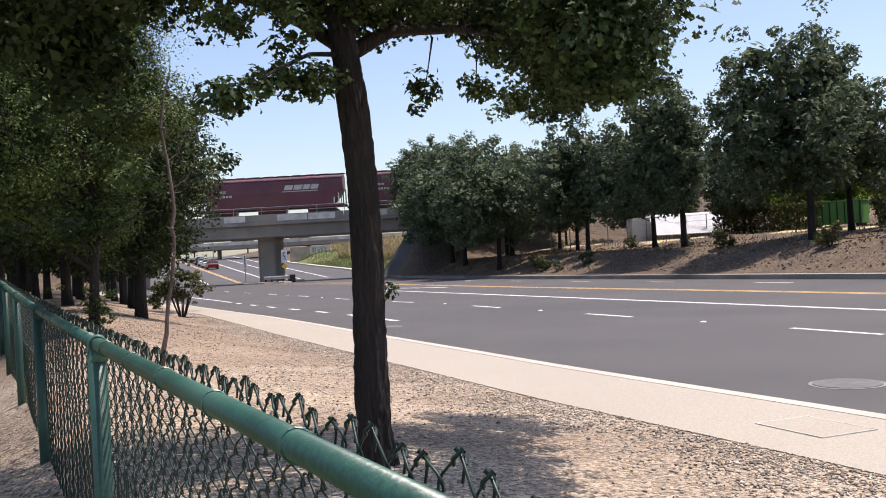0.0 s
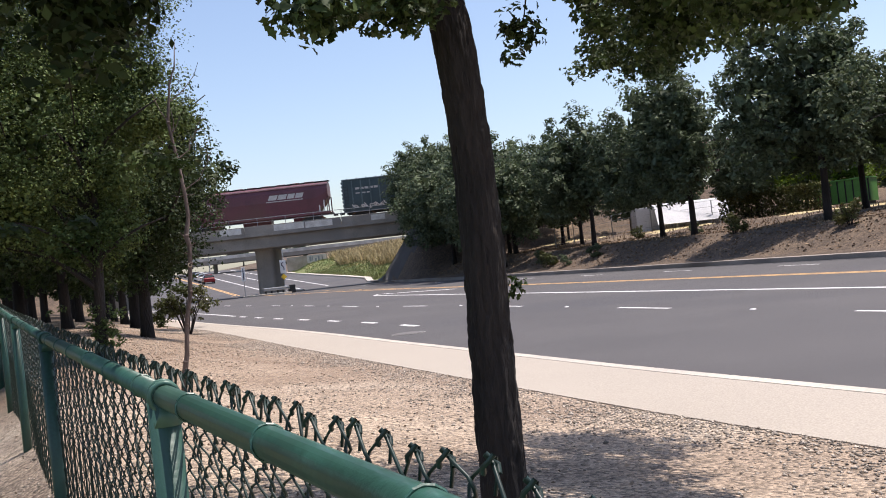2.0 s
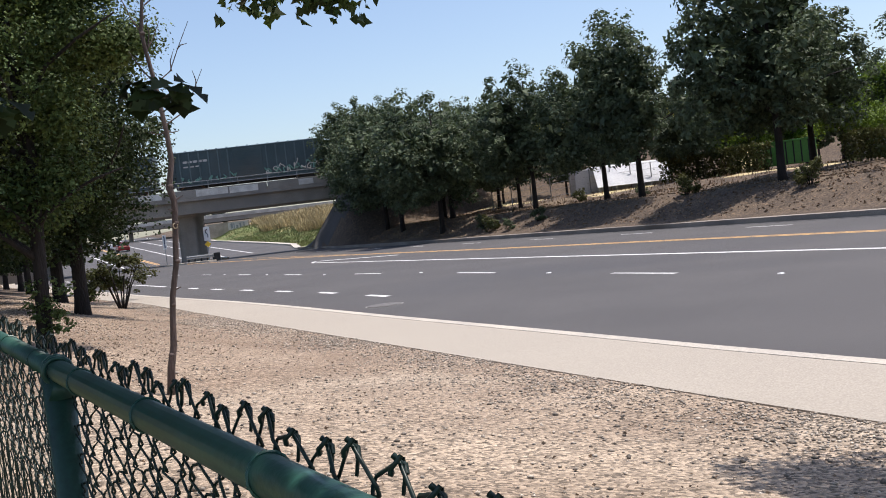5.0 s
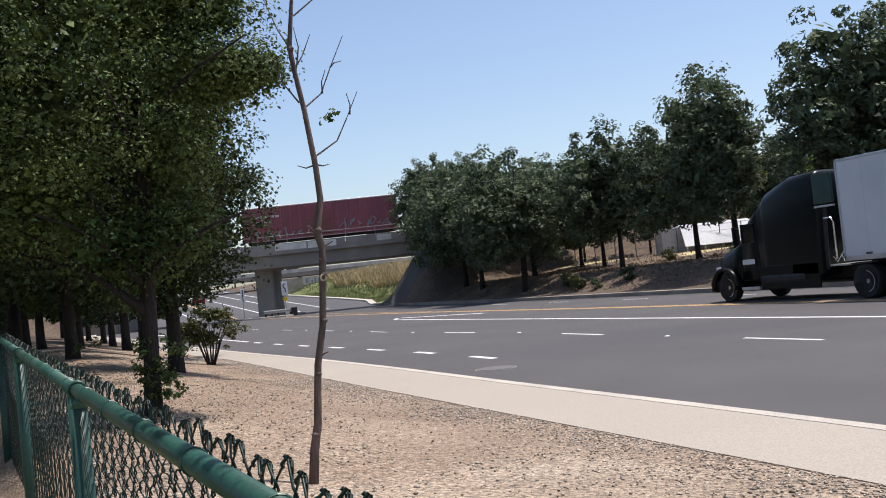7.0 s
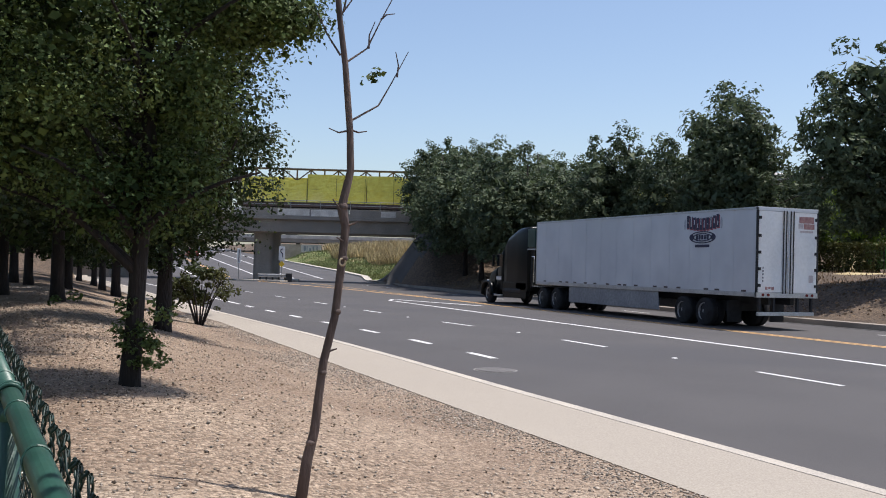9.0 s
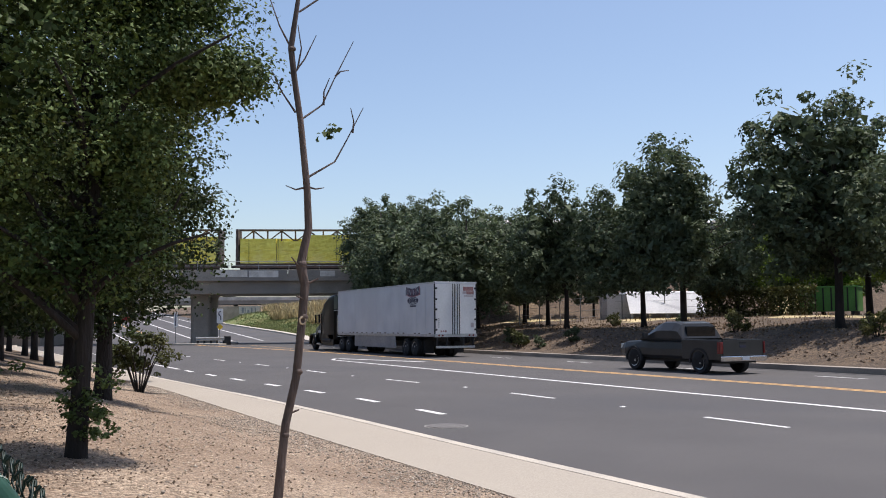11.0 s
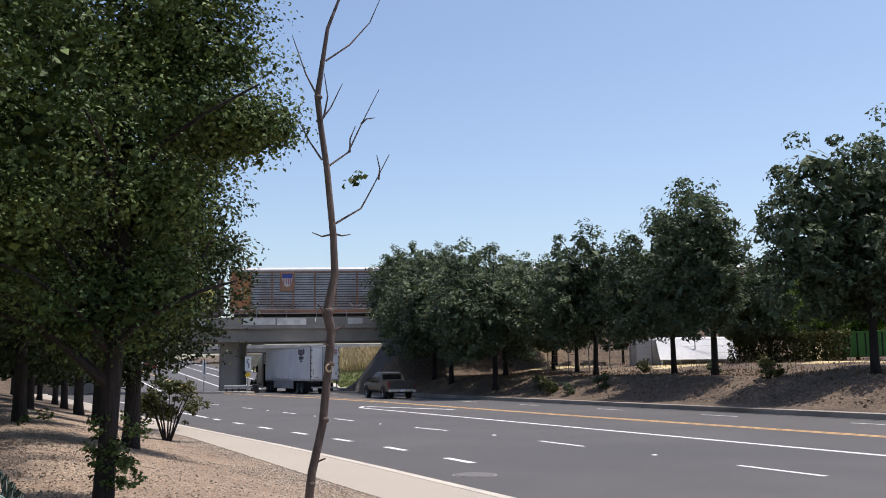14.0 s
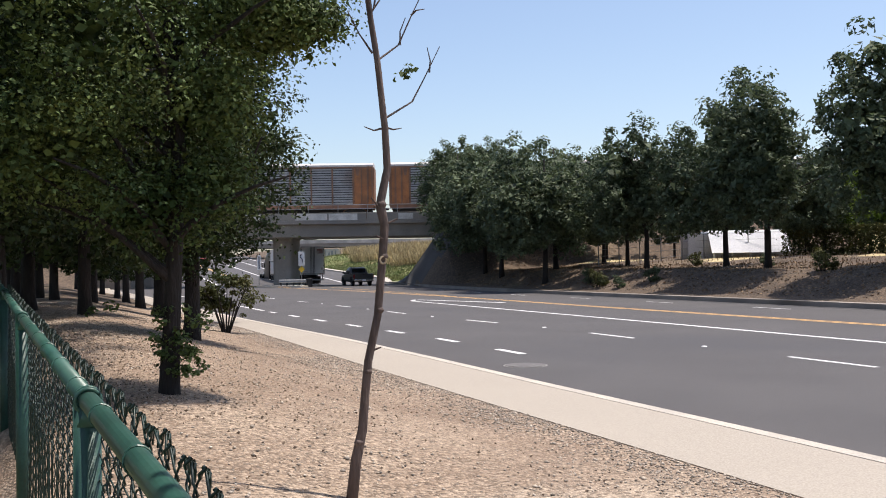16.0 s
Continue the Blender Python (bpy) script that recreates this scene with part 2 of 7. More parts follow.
M.update(
    steel=mat("galvanised_steel", (0.34, 0.35, 0.36), (0.26, 0.27, 0.28), 0.5, 0.6, scale=3, fine=30, bump=0.05),
    rust=mat("rusty_steel", (0.22, 0.11, 0.06), (0.13, 0.07, 0.045), 0.8, 0.2, scale=2, fine=20, bump=0.3),
    red=mat("maroon_paint", (0.25, 0.06, 0.078), (0.195, 0.05, 0.065), 0.5, scale=0.6, fine=12, bump=0.05, c3=(0.16, 0.05, 0.045)),
    teal=mat("dark_teal_paint", (0.045, 0.075, 0.085), (0.03, 0.055, 0.062), 0.5, scale=0.6, fine=12, bump=0.05, c3=(0.06, 0.07, 0.07)),
    yellow=mat("yellow_wrap", (0.86, 0.77, 0.13), (0.76, 0.66, 0.1), 0.38, scale=1.2, fine=3.2, bump=0.5, dist=0.12, c3=(0.8, 0.72, 0.2)),
    greyrack=mat("rack_panel", (0.42, 0.41, 0.4), (0.33, 0.32, 0.31), 0.6, scale=0.8, fine=12, bump=0.05, c3=(0.22, 0.16, 0.13)),
    # bluish grey-white: shade on the trailer's side put into its paint
    white_panel=mat("shaded_white", (0.62, 0.635, 0.66), (0.585, 0.6, 0.625), 0.32, scale=0.25, fine=0.6, bump=0.0, c3=(0.55, 0.56, 0.57)),
    black_gloss=mat("black_truck_paint", (0.006, 0.008, 0.008), (0.005, 0.006, 0.006), 0.3, scale=2, fine=20, bump=0.0, spec=0.18),
    grey_paint=mat("grey_car_paint", (0.055, 0.055, 0.055), (0.046, 0.046, 0.047), 0.3, 0.4, scale=2, fine=40, bump=0.0),
)
M.update(
    rubber=mat("tyre_rubber", (0.018, 0.018, 0.019), (0.012, 0.012, 0.013), 0.85, scale=6, fine=40, bump=0.1),
    rim_steel=mat("wheel_steel", (0.52, 0.53, 0.54), (0.42, 0.43, 0.44), 0.35, 0.8, scale=8, fine=30, bump=0.05),
    alu=mat("aluminium", (0.55, 0.56, 0.57), (0.45, 0.46, 0.47), 0.4, 0.7, scale=3, fine=30, bump=0.05),
    dark_metal=mat("dark_underframe", (0.03, 0.03, 0.032), (0.02, 0.02, 0.022), 0.7, 0.2, scale=3, fine=30, bump=0.1),
    white_bright=mat("white_door", (0.8, 0.8, 0.79), (0.74, 0.74, 0.73), 0.35, scale=1, fine=10, bump=0.02),
    skirt=mat("grey_skirt", (0.28, 0.29, 0.31), (0.22, 0.23, 0.25), 0.4, scale=1, fine=12, bump=0.02),
    logo_dark=mat("navy_lettering", (0.03, 0.03, 0.07), (0.03, 0.03, 0.06), 0.5, bump=0.0),
    logo_red=mat("red_emblem", (0.35, 0.08, 0.09), (0.28, 0.07, 0.1), 0.5, bump=0.0),
    logo_blue=mat("blue_emblem", (0.04, 0.06, 0.28), (0.04, 0.06, 0.24), 0.5, bump=0.0),
    tape_dark=mat("reflective_tape", (0.05, 0.045, 0.05), (0.08, 0.05, 0.05), 0.4, bump=0.0),
    lamp_red=mat("red_lens", (0.18, 0.02, 0.02), (0.14, 0.02, 0.02), 0.2, bump=0.0),
    lamp_clear=mat("clear_lens", (0.6, 0.6, 0.58), (0.5, 0.5, 0.48), 0.15, bump=0.0),
    glass_dark=mat("dark_glass", (0.012, 0.015, 0.016), (0.01, 0.012, 0.013), 0.06, bump=0.0),
    chrome=mat("chrome", (0.7, 0.7, 0.7), (0.62, 0.62, 0.62), 0.18, 0.95, bump=0.0),
    maroon_light=mat("maroon_top_chord", (0.44, 0.27, 0.27), (0.34, 0.19, 0.19), 0.5, bump=0.05),
    pale_paint=mat("pale_lettering", (0.55, 0.52, 0.5), (0.45, 0.42, 0.4), 0.6, bump=0.0),
    roof_grey=mat("galvanised_roof", (0.62, 0.58, 0.56), (0.52, 0.49, 0.47), 0.55, 0.2, scale=0.8, fine=12, bump=0.05),
    spray_grey=mat("grey_spray", (0.25, 0.26, 0.28), (0.2, 0.2, 0.22), 0.6, bump=0.0),
    spray_green=mat("green_spray", (0.16, 0.32, 0.26), (0.12, 0.26, 0.22), 0.6, bump=0.0),
    beam_dark=mat("brown_beam", (0.09, 0.06, 0.05), (0.06, 0.045, 0.04), 0.7, scale=2, fine=20, bump=0.1),
    strap=mat("load_strap", (0.25, 0.22, 0.05), (0.2, 0.18, 0.04), 0.7, bump=0.0),
    rack_frame=mat("rusty_frame", (0.33, 0.17, 0.1), (0.24, 0.13, 0.085), 0.7, scale=1.5, fine=14, bump=0.2, c3=(0.17, 0.09, 0.06)),
    rack_orange=mat("orange_rack_end", (0.5, 0.2, 0.07), (0.38, 0.15, 0.06), 0.65, scale=1.5, fine=14, bump=0.1, c3=(0.26, 0.12, 0.06)),
    car_red=mat("red_car_paint", (0.25, 0.02, 0.025), (0.22, 0.02, 0.02), 0.25, bump=0.0),
    car_white=mat("white_car_paint", (0.75, 0.75, 0.74), (0.7, 0.7, 0.7), 0.25, bump=0.0),
    car_dark=mat("dark_car_paint", (0.03, 0.03, 0.035), (0.025, 0.025, 0.03), 0.25, bump=0.0),
    green_bin=mat("green_container", (0.1, 0.3, 0.06), (0.08, 0.24, 0.05), 0.5, scale=1, fine=12, bump=0.05),
    wall_white=mat("white_wall", (0.62, 0.63, 0.65), (0.52, 0.53, 0.56), 0.7, scale=0.6, fine=10, bump=0.05),
    wall_grey=mat("grey_stucco", (0.34, 0.34, 0.38), (0.29, 0.29, 0.33), 0.9, scale=0.6, fine=20, bump=0.1),
    sign_white=mat("sign_white", (0.78, 0.78, 0.77), (0.72, 0.72, 0.71), 0.4, bump=0.0),
    sign_yellow=mat("sign_yellow", (0.75, 0.5, 0.04), (0.7, 0.46, 0.04), 0.4, bump=0.0),
    iron=mat("cast_iron", (0.12, 0.11, 0.105), (0.17, 0.16, 0.15), 0.7, 0.3, scale=10, fine=60, bump=0.3),
)
M.update(
    litter=mat("dry_leaf_litter", (0.16, 0.10, 0.06), (0.26, 0.18, 0.11), 0.9, scale=3, fine=20, bump=0.0, island=0.5),
    lawn=mat("lawn_blade", (0.17, 0.17, 0.06), (0.26, 0.22, 0.10), 0.8, scale=1.2, fine=10, bump=0.0, island=0.4),
)
M.update(
    dirt_bits=mat("dirt_bits", (0.22, 0.16, 0.11), (0.30, 0.23, 0.17), 0.9, scale=3, fine=20, bump=0.0, island=0.5),
    iron_rim=mat("iron_rim", (0.2, 0.19, 0.18), (0.26, 0.25, 0.23), 0.8, scale=6, fine=40, bump=0.1),
)
M.update(
    hopper_paint=mat("hopper_maroon", (0.135, 0.04, 0.056), (0.1, 0.032, 0.044), 0.5, scale=0.6, fine=12, bump=0.05, c3=(0.12, 0.05, 0.05)),
    # lighter post paints: sunlit highlights on the ribs put into the colour
    teal_post=mat("lit_teal_post", (0.1, 0.14, 0.15), (0.07, 0.1, 0.11), 0.5, scale=0.6, fine=12, bump=0.05),
    red_post=mat("lit_maroon_post", (0.3, 0.075, 0.09), (0.24, 0.06, 0.07), 0.5, scale=0.6, fine=12, bump=0.05),
)
# paving grey lowered to carry shade from the bridge and trees
M.update(shaded_paving=mat("shaded_paving", (0.085, 0.08, 0.077), (0.066, 0.062, 0.06), 0.9, scale=0.5, fine=14, bump=0.1, c3=(0.055, 0.052, 0.05)))
M.update(low_wall_grey=mat("stained_wall", (0.4, 0.34, 0.27), (0.29, 0.245, 0.19), 0.9, scale=0.8, fine=14, bump=0.1))
# far kerb and walk grey darkened for shade on the kerb face
M.update(kerb_far=mat("shaded_kerb", (0.3, 0.26, 0.22), (0.2, 0.175, 0.15), 0.9, scale=0.5, fine=20, bump=0.1, c3=(0.14, 0.115, 0.09)))
# lawn colours lowered in place of canopy shade behind the fence
M.update(lawn_ground=mat("patchy_lawn", (0.19, 0.16, 0.08), (0.13, 0.135, 0.045), 0.95, scale=0.5, fine=24, bump=0.5, c3=(0.15, 0.17, 0.05), dist=0.03),
         patch_paint=mat("patch_paint", (0.72, 0.68, 0.62), (0.55, 0.51, 0.46), 0.85, scale=1.5, fine=14, bump=0.05),
         cut_wood=mat("cut_wood", (0.5, 0.4, 0.28), (0.4, 0.31, 0.21), 0.85, scale=20, fine=60, bump=0.1))
speckle(M["lawn_ground"], 0.04, 0.5, 1.4, 0.02)


# ---- layout ----
NEAR_KERB = [(-140, -5.3), (-30, -5.5), (-22, -5.88), (-18, -6.12), (-15, -6.18), (-10, -6.32), (-5, -6.4), (0, -6.58), (4, -6.85), (10.4, -7.25), (22, -7.75), (42, -8.3), (70, -9.8), (103, -8.4), (140, -4.7), (260, 4)]
WALK_EDGE = [(-140, -7.1), (-30, -7.15), (-23.3, -7.42), (-20, -7.65), (-15, -7.76), (-11, -7.85), (-7.6, -7.93), (-2.7, -7.98), (5, -8.1), (10, -8.5), (24, -9.1), (43, -9.6), (70, -11.4), (260, -2)]
FAR_KERB = [(-140, 14.5), (28, 14.5), (42, 14.6), (55, 16.0), (69, 17.8), (81.5, 20.2), (90, 22.4), (102, 22.6), (113, 22.2), (131, 22), (260, 24)]
FENCE = [(-60, -8.0), (-30, -11.335), (-28, -11.56), (-26, -11.778), (-24, -11.99), (-22, -12.195), (-20, -12.395), (-18, -12.595), (-16, -12.79), (-14, -12.98), (-10, -13.34), (30, -16.4)]
RAIL_Z = [(-60, 1.2), (-30, 1.333), (-28, 1.347), (-26, 1.367), (-24, 1.395), (-22, 1.433), (-20, 1.478), (-18, 1.527), (-16, 1.58), (-14, 1.639), (-10, 1.72), (30, 2.3)]
D_LINE = [(-140, 0), (3, 0), (10.4, -0.69), (23, -0.95), (33, -1.35), (56, -2.4), (84, -2.8)]
K_LINE = [(-10, -4.03), (0, -4.1), (4.6, -4.36), (10, -4.7), (15.7, -4.95), (24, -5.1), (56, -6.2)]
YELLOW = [(-140, 8.2), (-2, 8.2), (11, 7.95), (30, 8.1), (46, 7.65), (58, 6.5), (64, 6.0), (72, 5.2), (84, 4.4)]
BU = Vector((0.935, -0.355, 0))   # along the bridge
BN = Vector((0.355, 0.935, 0))    # across it, away from the path
BD = 67.9                         # near face of the bridge


def road_z(y):
    return min(118.0, max(0.0, y - 82)) * 0.042


def step(e, a, b):
    t = min(1.0, max(0.0, (e - a) / (b - a)))
    return t * t * (3 - 2 * t)


def bank_z(x, y):
    """The railway bank, cut where the bridge spans the road."""
    s, w = BU.x * x + BU.y * y, BN.x * x + BN.y * y - (BD + 4.5)
    top = 6.5 - max(0.0, abs(w) - 5.5) * 0.55
    if s > -20:
        return top - max(0.0, -2.97 - s) * 1.4
    return top - max(0.0, s + 31) * 0.75


def ground_z(x, y):
    ke, kw, kf = lerp(y, NEAR_KERB), lerp(y, WALK_EDGE), lerp(y, FAR_KERB)
    rz = road_z(y)
    if x > kf:
        e = x - kf
        if y > 82:
            z = rz + 0.12 + step(e, 1.5, 13) * 2.9 * (1 - 0.45 * step(y, 112, 140))
        else:
            z = 0.12 + step(e, 0.95, 5.8) * 1.3 + step(e, 6.5, 17) * 0.7 + step(e, 17, 60) * 0.6
            z += (0.12 * n2(x, y, 0.35) + 0.06 * n2(x, y, 1.1, 3)) * step(e, 2, 5)
        z += 1.25 * math.exp(-((x - 26) / 5) ** 2 - ((y - 130) / 4.5) ** 2) * step(e, 0.3, 3)   # mound shaped to hide the low wall's foot from the camera
        return max(z, bank_z(x, y))
    if x > ke:
        return rz - 0.08
    if x > kw:
        return 0.02 + rz
    e = kw - x
    berm = min(0.85, max(0.42, 0.6 + 0.02 * (y + 23)))
    z = 0.134 + step(e, 0.1, 4.5) * (berm - 0.134) + min(1.0, e) * 0.02 * n2(x, y, 1.3) + min(1.0, e) * 0.012 * n2(x, y, 3.1, 2)
    z -= 0.14 * math.exp(-((x + 10.95) ** 2 + (y + 16.6) ** 2) / 1.1)   # dip shaped so the sapling's foot fits the camera's view
    fx = lerp(y, FENCE)
    z -= step(fx - x, -0.5, 0.5) * (berm - 0.36 - 0.022 * max(0, y + 14))
    return max(z + rz * 0.5, bank_z(x, y) if y > 30 else -1)


def sheet(name, xs, ys, fz):
    """A grid of points xs(y, k) over rows ys."""
    rows = [[(x, y, fz(x, y)) for x in xs(y)] for y in ys]
    n = len(rows[0])
    faces = [(j * n + i, j * n + i + 1, (j + 1) * n + i + 1, (j + 1) * n + i) for j in range(len(rows) - 1) for i in range(n - 1)]
    return pydata(name, [p for r in rows for p in r], faces)


def spaced(*runs):
    out = []
    for a, b, d in runs:
        k = max(1, round((b - a) / d))
        out += [a + (b - a) * i / k for i in range(k)]
    return out + [runs[-1][1]]


# ---- ground, road, walks ----
def build_ground():
    ys = spaced((-400, -60, 30), (-60, -32, 2), (-32, 6, 0.35), (6, 60, 1.2), (60, 130, 2), (130, 300, 10), (300, 1500, 150))

    def xs(y):
        fx, kw, ke, kf = lerp(y, FENCE), lerp(y, WALK_EDGE), lerp(y, NEAR_KERB), lerp(y, FAR_KERB)
        a = list(np.linspace(-900, -60, 8)) + list(np.linspace(-55, fx - 3, 8)) + list(np.linspace(fx - 2.7, kw - 0.02, 26)) + [kw + 0.03]
        b = [ke - 0.2, ke + 0.06, (ke + kf) / 2, kf - 0.06, kf + 0.2]
        c = list(np.linspace(kf + 1.9, kf + 12, 22)) + list(np.linspace(kf + 13, kf + 60, 34)) + list(np.linspace(kf + 75, 1000, 9))
        return a + b + c
    me = sheet("ground", xs, ys, ground_z)
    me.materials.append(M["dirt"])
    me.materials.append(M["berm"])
    me.materials.append(M["straw"])
    me.materials.append(M["grass"])
    me.materials.append(M["lawn_ground"])
    me.materials.append(M["shaded_paving"])
    idx = []
    for p in me.polygons:
        x, y, z = p.center
        e = x - lerp(y, FAR_KERB)
        s = BU.x * x + BU.y * y
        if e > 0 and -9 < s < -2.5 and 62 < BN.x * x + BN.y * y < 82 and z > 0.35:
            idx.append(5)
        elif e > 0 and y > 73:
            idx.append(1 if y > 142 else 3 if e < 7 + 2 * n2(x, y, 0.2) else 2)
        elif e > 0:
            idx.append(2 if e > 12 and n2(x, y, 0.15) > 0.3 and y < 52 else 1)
        # dark bank soil past the fence and up the verge also carries tree shade
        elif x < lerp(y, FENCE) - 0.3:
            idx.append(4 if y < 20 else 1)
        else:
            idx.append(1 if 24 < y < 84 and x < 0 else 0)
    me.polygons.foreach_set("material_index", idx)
    me.polygons.foreach_set("use_smooth", [True] * len(idx))
    tagged(new("ground", me), "dry bare dirt and straw-coloured ground beside the road", "ground", kind="structure")


def strip(name, inner, outer, ys, z0, z1, material, crown=0.0):
    """A solid band between two curves."""
    v, f = [], []
    for y in ys:
        a, b = inner(y), outer(y)
        v += [(a, y, z0(y)), (b, y, z0(y)), (b, y, z1(y)), (a, y, z1(y))]
    for j in range(len(ys) - 1):
        k = 4 * j
        f += [(k + q, k + (q + 1) % 4, k + 4 + (q + 1) % 4, k + 4 + q)[::-1] for q in range(4)]
    f += [(0, 1, 2, 3)[::-1], tuple(len(v) - 4 + q for q in range(4))]
    return part_mesh(name, pydata(name, v, f), material)


def build_road():
    ys = spaced((-400, -60, 20), (-60, 260, 4))
    road = strip("road", lambda y: lerp(y, NEAR_KERB) + 0.05, lambda y: lerp(y, FAR_KERB) - 0.05, ys, lambda y: road_z(y) - 0.07, road_z, M["asphalt"])
    tagged(road, "smooth dark grey asphalt road with several lanes", "road", kind="structure")
    near = spaced((-140, -40, 10), (-40, 80, 1.5))
    tagged(strip("gutter_kerb_near", lambda y: lerp(y, NEAR_KERB) - 0.16, lambda y: lerp(y, NEAR_KERB) + 0.32, near, lambda y: -0.06, lambda y: 0.006, M["kerb"]),
           "pale concrete gutter along the road edge", "gutter", kind="structure")
    tagged(strip("kerb_near", lambda y: lerp(y, NEAR_KERB) - 0.17, lambda y: lerp(y, NEAR_KERB), near, lambda y: -0.06, lambda y: 0.14, M["kerb"]),
           "pale concrete kerb beside the sidewalk", "kerb", kind="structure")
    walk_ob = empty("pavement", Matrix(), "pale sunlit concrete sidewalk beside the road", "sidewalk", kind="structure")
    y = -60.0
    k = 0
    while y < 78:
        y1 = y + 1.52
        bm = bmesh.new()
        a0, a1, b0, b1 = lerp(y, WALK_EDGE), lerp(y1, WALK_EDGE), lerp(y, NEAR_KERB) - 0.185, lerp(y1, NEAR_KERB) - 0.18
        t = 0.138
        lo = [bm.verts.new(p) for p in ((a0, y, 0), (b0, y, 0), (b1, y1, 0), (a1, y1, 0))]
        hi = [bm.verts.new((v.co.x, v.co.y, t)) for v in lo]
        bm.faces.new(hi)
        for q in range(4):
            bm.faces.new((lo[q], lo[(q + 1) % 4], hi[(q + 1) % 4], hi[q]))
        part("slab", bm, M["concrete"], walk_ob)
        y, k = y1, k + 1
    far = spaced((-140, -40, 10), (-40, 78, 2))
    north = spaced((78, 150, 2))
    tagged(strip("kerb_north", lambda y: lerp(y, FAR_KERB), lambda y: lerp(y, FAR_KERB) + 0.9, north, lambda y: -0.06, lambda y: road_z(y) + 0.16, M["kerb"]), "pale concrete kerb below the grass strip", "kerb", kind="structure")
    tagged(strip("kerb_far", lambda y: lerp(y, FAR_KERB), lambda y: lerp(y, FAR_KERB) + 0.17, far, lambda y: -0.06, lambda y: road_z(y) + 0.2, M["kerb_far"]),
           "concrete kerb below the planted bank", "kerb", kind="structure")
    tagged(strip("gutter_far", lambda y: lerp(y, FAR_KERB) - 0.4, lambda y: lerp(y, FAR_KERB) + 0.02, far, lambda y: -0.06, lambda y: road_z(y) + 0.006, M["asphalt"]),
           "dark gutter at the far road edge", "gutter", kind="structure")
    tagged(strip("pavement_far", lambda y: lerp(y, FAR_KERB) + 0.165, lambda y: lerp(y, FAR_KERB) + 0.85, far, lambda y: -0.06, lambda y: road_z(y) + 0.19, M["kerb_far"]),
           "concrete sidewalk at the foot of the bank", "sidewalk", kind="structure")


def mark(name, pts, width, material, label):
    """A flat painted line along points (x, y)."""
    v, f = [], []
    for i, (x, y) in enumerate(pts):
        x0, y0 = pts[max(0, i - 1)]
        x1, y1 = pts[min(len(pts) - 1, i + 1)]
        d = Vector((x1 - x0, y1 - y0)).normalized()
        nx, ny = -d.y * width / 2, d.x * width / 2
        z = road_z(y) + 0.004
        v += [(x + nx, y + ny, z), (x - nx, y - ny, z)]
    f = [(2 * i, 2 * i + 1, 2 * i + 3, 2 * i + 2) for i in range(len(pts) - 1)]
    ob = part_mesh(name, pydata(name, v, f), material)
    return tagged(ob, label, "road marking", "road markings", "structure")


def build_marks():
    W, Yl = M["white_paint"], M["yellow_paint"]
    for k in range(-9, 9):
        y = 7.45 * k
        mark("lane_dash", [(lerp(y - 2.11, D_LINE), y - 2.11), (lerp(y, D_LINE), y)], 0.13, W, "short white painted lane dash")
        x = 12.4 + max(0, y - 30) * 0.035
        if y < 60:
            mark("lane_dash", [(x, y + 8.85 - 7.45 - 2.1), (x, y + 8.85 - 7.45)], 0.13, W, "short white painted lane dash")
    for k in range(0, 7):
        y = -3.16 + 3.5 * k
        mark("guide_dash", [(lerp(y - 1.25, K_LINE), y - 1.25), (lerp(y, K_LINE), y)], 0.18, W, "short white painted guide dash")
    mark("edge_line", [(lerp(y, K_LINE), y) for y in spaced((19.2, 60, 2))], 0.16, W, "solid white painted edge line")
    mark("lane_line", [(3.85, y) for y in spaced((-140, 25.3, 5))], 0.2, W, "long solid white lane line")
    mark("gore_line", [(4.75, 26.7), (6.7, 19.9)], 0.35, W, "wide white diagonal gore line")
    mark("gore_line", [(3.85, 25.2), (4.6, 26.9)], 0.2, W, "white gore line end")
    for o in (-0.15, 0.15):
        mark("centre_line", [(lerp(y, YELLOW) + o, y) for y in spaced((-140, 84, 3))], 0.15, Yl, "long double yellow centre line")
    mark("centre_line", [(8.5 + 0.02 * max(0, y - 30) ** 1.1, y) for y in spaced((32, 64, 3))], 0.12, Yl, "yellow line beside the median")
    for x0, k in ((9.0, 0.04), (12.6, 0.047), (16.0, 0.047), (1.8, 0.02)):
        mark("ramp_line", [(x0 + (y - 84) * k, y) for y in spaced((84, 250, 8))], 0.22, W, "white lane line on the rising road")
    for o in (-0.16, 0.16):
        mark("ramp_line", [(5.3 + o + (y - 84) * 0.023, y) for y in spaced((84, 250, 8))], 0.16, Yl, "yellow centre line on the rising road")


build_ground()
build_road()
build_marks()


# ---- bridge ----
def bp(s, w, z):
    """A place from metres along the bridge, across it, and height."""
    p = BU * s + BN * (BD + w)
    return (p.x, p.y, z)


def bridge_box(s0, s1, w0, w1, z0, z1, bevel=0.0):
    bm = box(s0, s1, w0, w1, z0, z1, bevel)
    m = Matrix(((BU.x, BN.x, 0, 0), (BU.y, BN.y, 0, 0), (0, 0, 1, 0), (0, 0, 0, 1))) @ Matrix.Translation((0, BD, 0))
    bmesh.ops.transform(bm, matrix=m, verts=bm.verts)
    return bm


